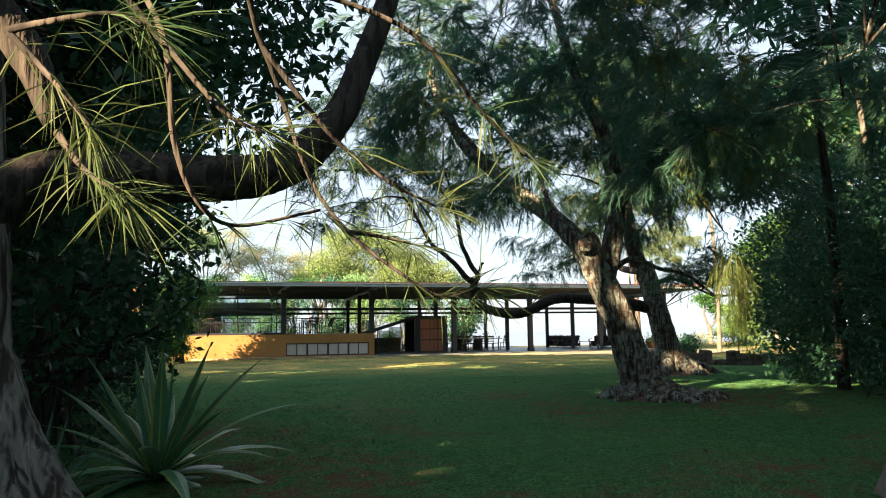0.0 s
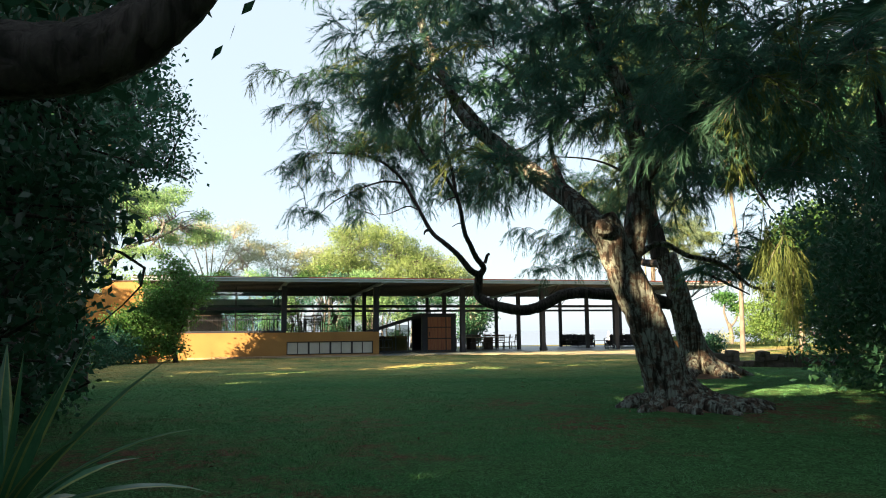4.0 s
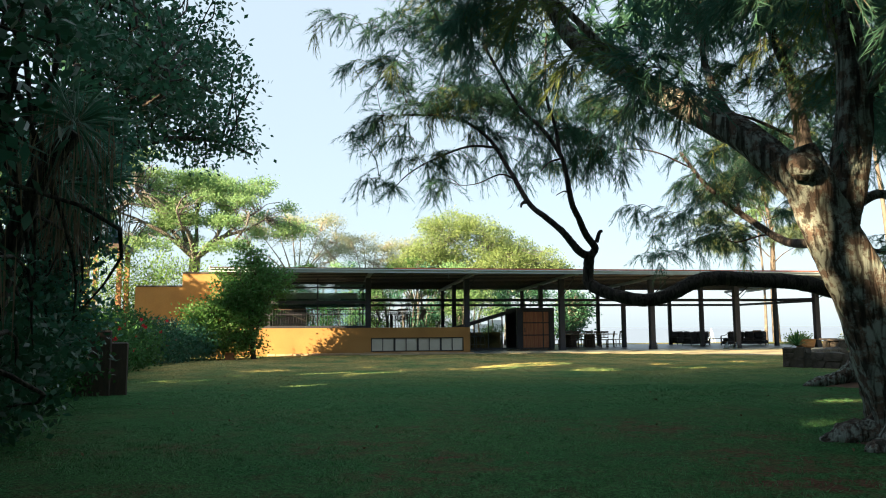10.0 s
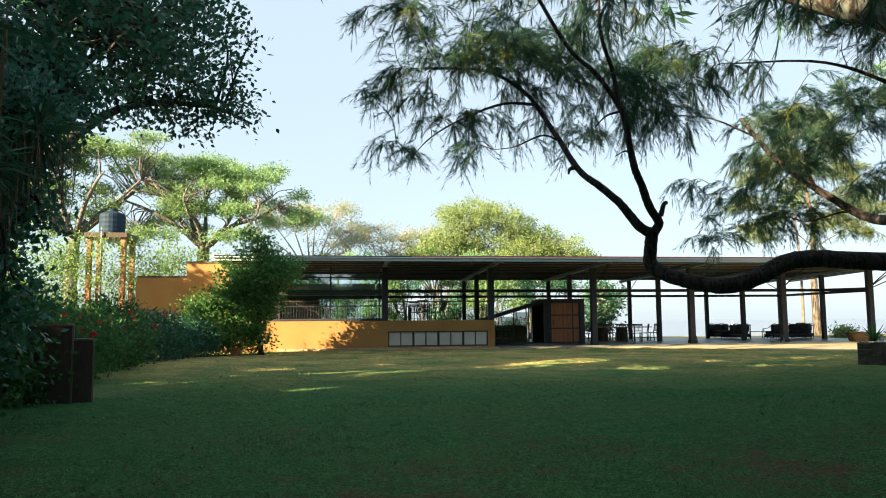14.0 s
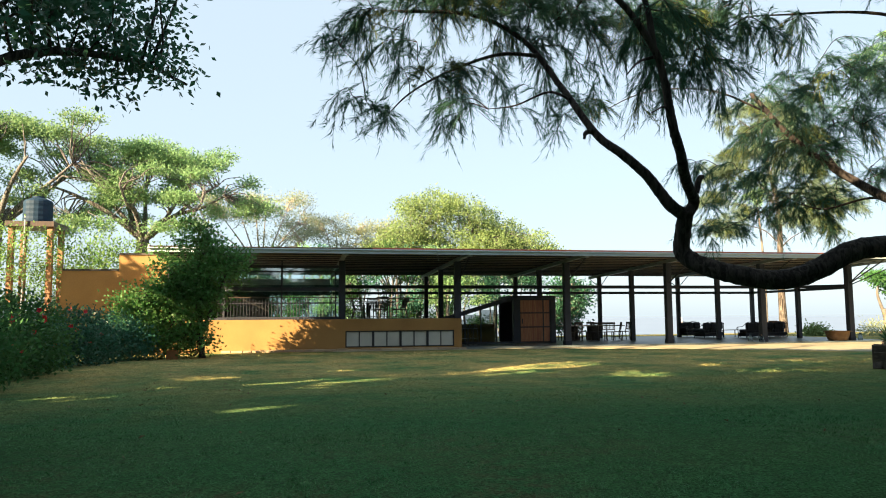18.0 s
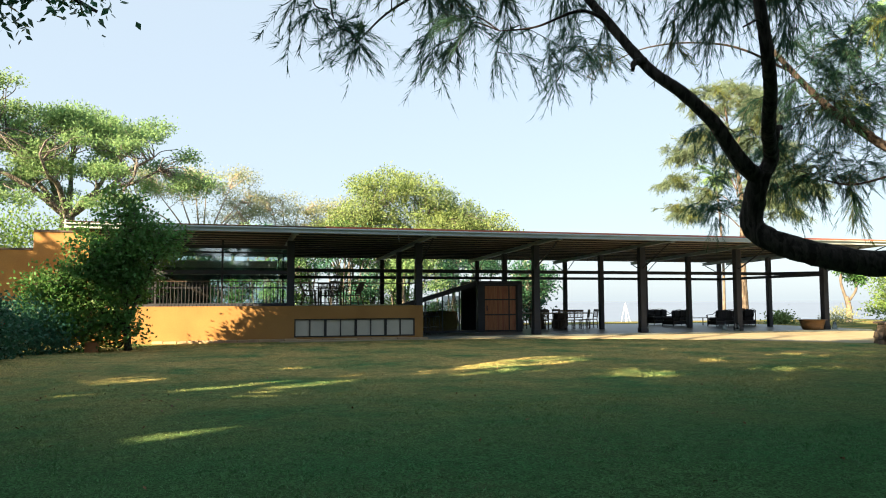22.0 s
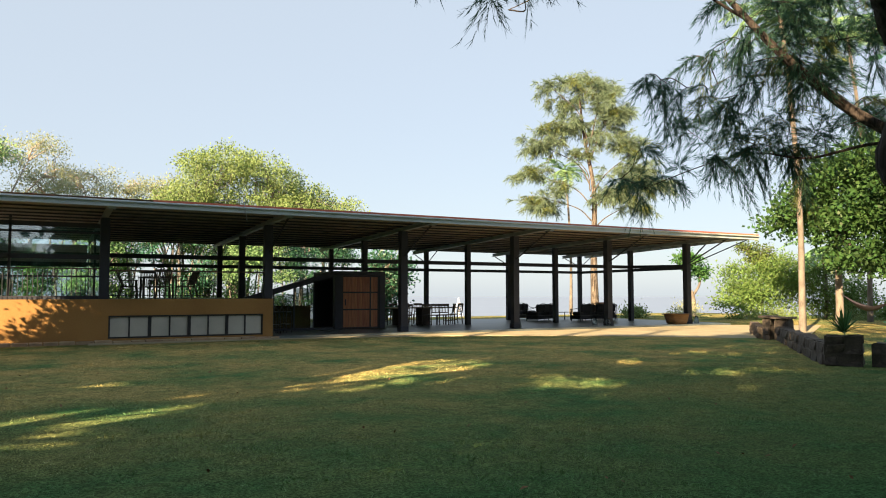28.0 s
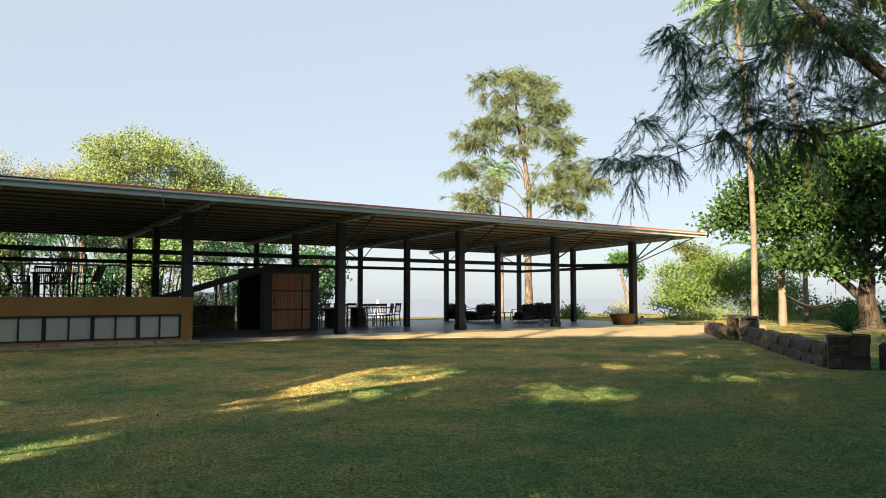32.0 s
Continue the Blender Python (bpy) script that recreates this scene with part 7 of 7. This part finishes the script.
post = empty("hammock_tree", "pale palm trunk holding the hammock", "tree")
pt = Tubes(910)
pt.add(smooth_line([(20.98, -3.79, -0.2), (20.98, -3.79, 1.5), (20.93, -3.79, 3.5), (20.8, -3.79, 7.0)], 6), 0.18, 0.13, 10, 0.04, 0.3)
pt.make("trunk", BARK_PALE, post)
sword_plant("planter_plant", "spiky green rosette growing in the stone planter", "plant", (3.16, -15.36, 0.54), 34, 0.6, 0.05, LEAF_MID, 12, 0.9)
# sailing yacht far out
yacht = empty("sailing_yacht", "tiny white yacht with bare mast far out at sea", "boat")
WHITE = material("white_sailcloth", (0.8, 0.8, 0.8), (0.74, 0.74, 0.76), 2, 10, 0.7, bump=0)
bx, by = -11.9 + 560 * math.sin(radians(29.7)), -28 + 560 * math.cos(radians(29.7))
part("mast", bar_bm((bx, by, -19.5), (bx, by, -1.5), 0.45, 0.45), WHITE, yacht)
part("fore_stay", bar_bm((bx + 4.8, by, -18.9), (bx, by, -1.6), 0.28, 0.28), WHITE, yacht)
part("back_stay", bar_bm((bx - 4.8, by, -18.9), (bx, by, -1.6), 0.28, 0.28), WHITE, yacht)
part("shroud", bar_bm((bx + 1.6, by, -18.9), (bx, by, -4.0), 0.22, 0.22), WHITE, yacht)
part("furled_sail", bar_bm((bx - 4.4, by, -16.6), (bx, by, -16.2), 0.6, 0.7), WHITE, yacht)
part("hull", box_bm(bx - 5, by - 1.2, -20.2, bx + 5, by + 1.2, -18.9, 0.5), WHITE, yacht)

# fallen leaves and bare soil on the lawn
lr = np.random.RandomState(71)
FALLEN = material("fallen_leaves", (0.24, 0.12, 0.06), (0.1, 0.05, 0.03), 6, 40, 0.8, bump=0, vary=0.45)
lx, ly = np.concatenate([lr.uniform(-17, -3, 150), lr.normal(-14.5, 1.2, 40)]), np.concatenate([lr.uniform(-37, -8, 150), lr.normal(-17, 1.6, 40)])
l0 = np.stack([lx, ly, [ground_z(a, b) + 0.012 for a, b in zip(lx, ly)]], 1)
l1 = l0 + np.stack([lr.randn(190) * 0.035, lr.randn(190) * 0.035, 0.012 + 0.03 * lr.rand(190)], 1)
tagged(blades("leaf_litter", l0, l1, 0.03, FALLEN, None, 0.1, 72, face=np.array([[0.0, 0.0, 1.0]])), "scattered dry brown leaves on the grass", "leaves", kind="stuff")
SOIL = material("bare_reddish_soil", (0.17, 0.1, 0.07), (0.06, 0.036, 0.027), 3, 40, 0.95, bump=0.6)
for sx, sy, sr in ((-6.15, -30.8, 0.8), (-0.45, -23.3, 1.2)):
    v, fc = [(sx, sy, ground_z(sx, sy) + 0.13)], []
    for ring in range(1, 5):
        for k in range(28):
            a = k * math.pi / 14
            q = sr * ring / 4 * (1 + (0.35 * noise.noise((math.cos(a) * 1.6 + sx, math.sin(a) * 1.6, ring * 0.4)) if ring > 1 else 0))
            x, yy = sx + q * math.cos(a), sy + q * math.sin(a)
            v.append((x, yy, ground_z(x, yy) + (0.11, 0.075, 0.03, -0.02)[ring - 1] + 0.025 * noise.noise((x * 3, yy * 3, 1.0))))
    fc += [(0, 1 + k, 1 + (k + 1) % 28) for k in range(28)]
    for ring in range(3):
        n0 = 1 + 28 * ring
        fc += [(n0 + k, n0 + 28 + k, n0 + 28 + (k + 1) % 28, n0 + (k + 1) % 28) for k in range(28)]
    tagged(shell("soil_mound", v, fc, SOIL, None, True), "bare reddish soil heaped round a tree's foot", "soil", "soil round the she-oaks")

# short mown grass
gr = np.random.RandomState(88)
n = 66000
cx, cy = gr.uniform(-18, 6, n), -40 + 38.4 * gr.rand(n) ** 1.25
keep = ((cx < 2.5) | (cy > -22)) & (cy < -1.6 - 0.9 * np.maximum(0, cx))
cx, cy = cx[keep], cy[keep]
thin = np.array([noise.noise((a * 0.45, b * 0.45, 2.0)) + 0.7 * noise.noise((a * 2.2, b * 2.2, 5.0)) for a, b in zip(cx, cy)])
keep = thin + 0.75 * gr.rand(len(thin)) > 0.0
cx, cy, tall = cx[keep], cy[keep], np.clip(0.8 + 0.9 * thin[keep], 0.45, 1.5)
# each tuft a handful of blades leaning apart
gx, gy, tall = np.repeat(cx, 7), np.repeat(cy, 7), np.repeat(tall, 7)
gx, gy = gx + gr.randn(len(gx)) * 0.035, gy + gr.randn(len(gy)) * 0.035
gz = np.array([ground_z(a, b) for a, b in zip(gx, gy)])
g0 = np.stack([gx, gy, gz - 0.004], 1)
g1 = g0 + np.stack([gr.randn(len(gx)) * 0.022, gr.randn(len(gx)) * 0.022, tall * (0.012 + 0.026 * gr.rand(len(gx)))], 1)
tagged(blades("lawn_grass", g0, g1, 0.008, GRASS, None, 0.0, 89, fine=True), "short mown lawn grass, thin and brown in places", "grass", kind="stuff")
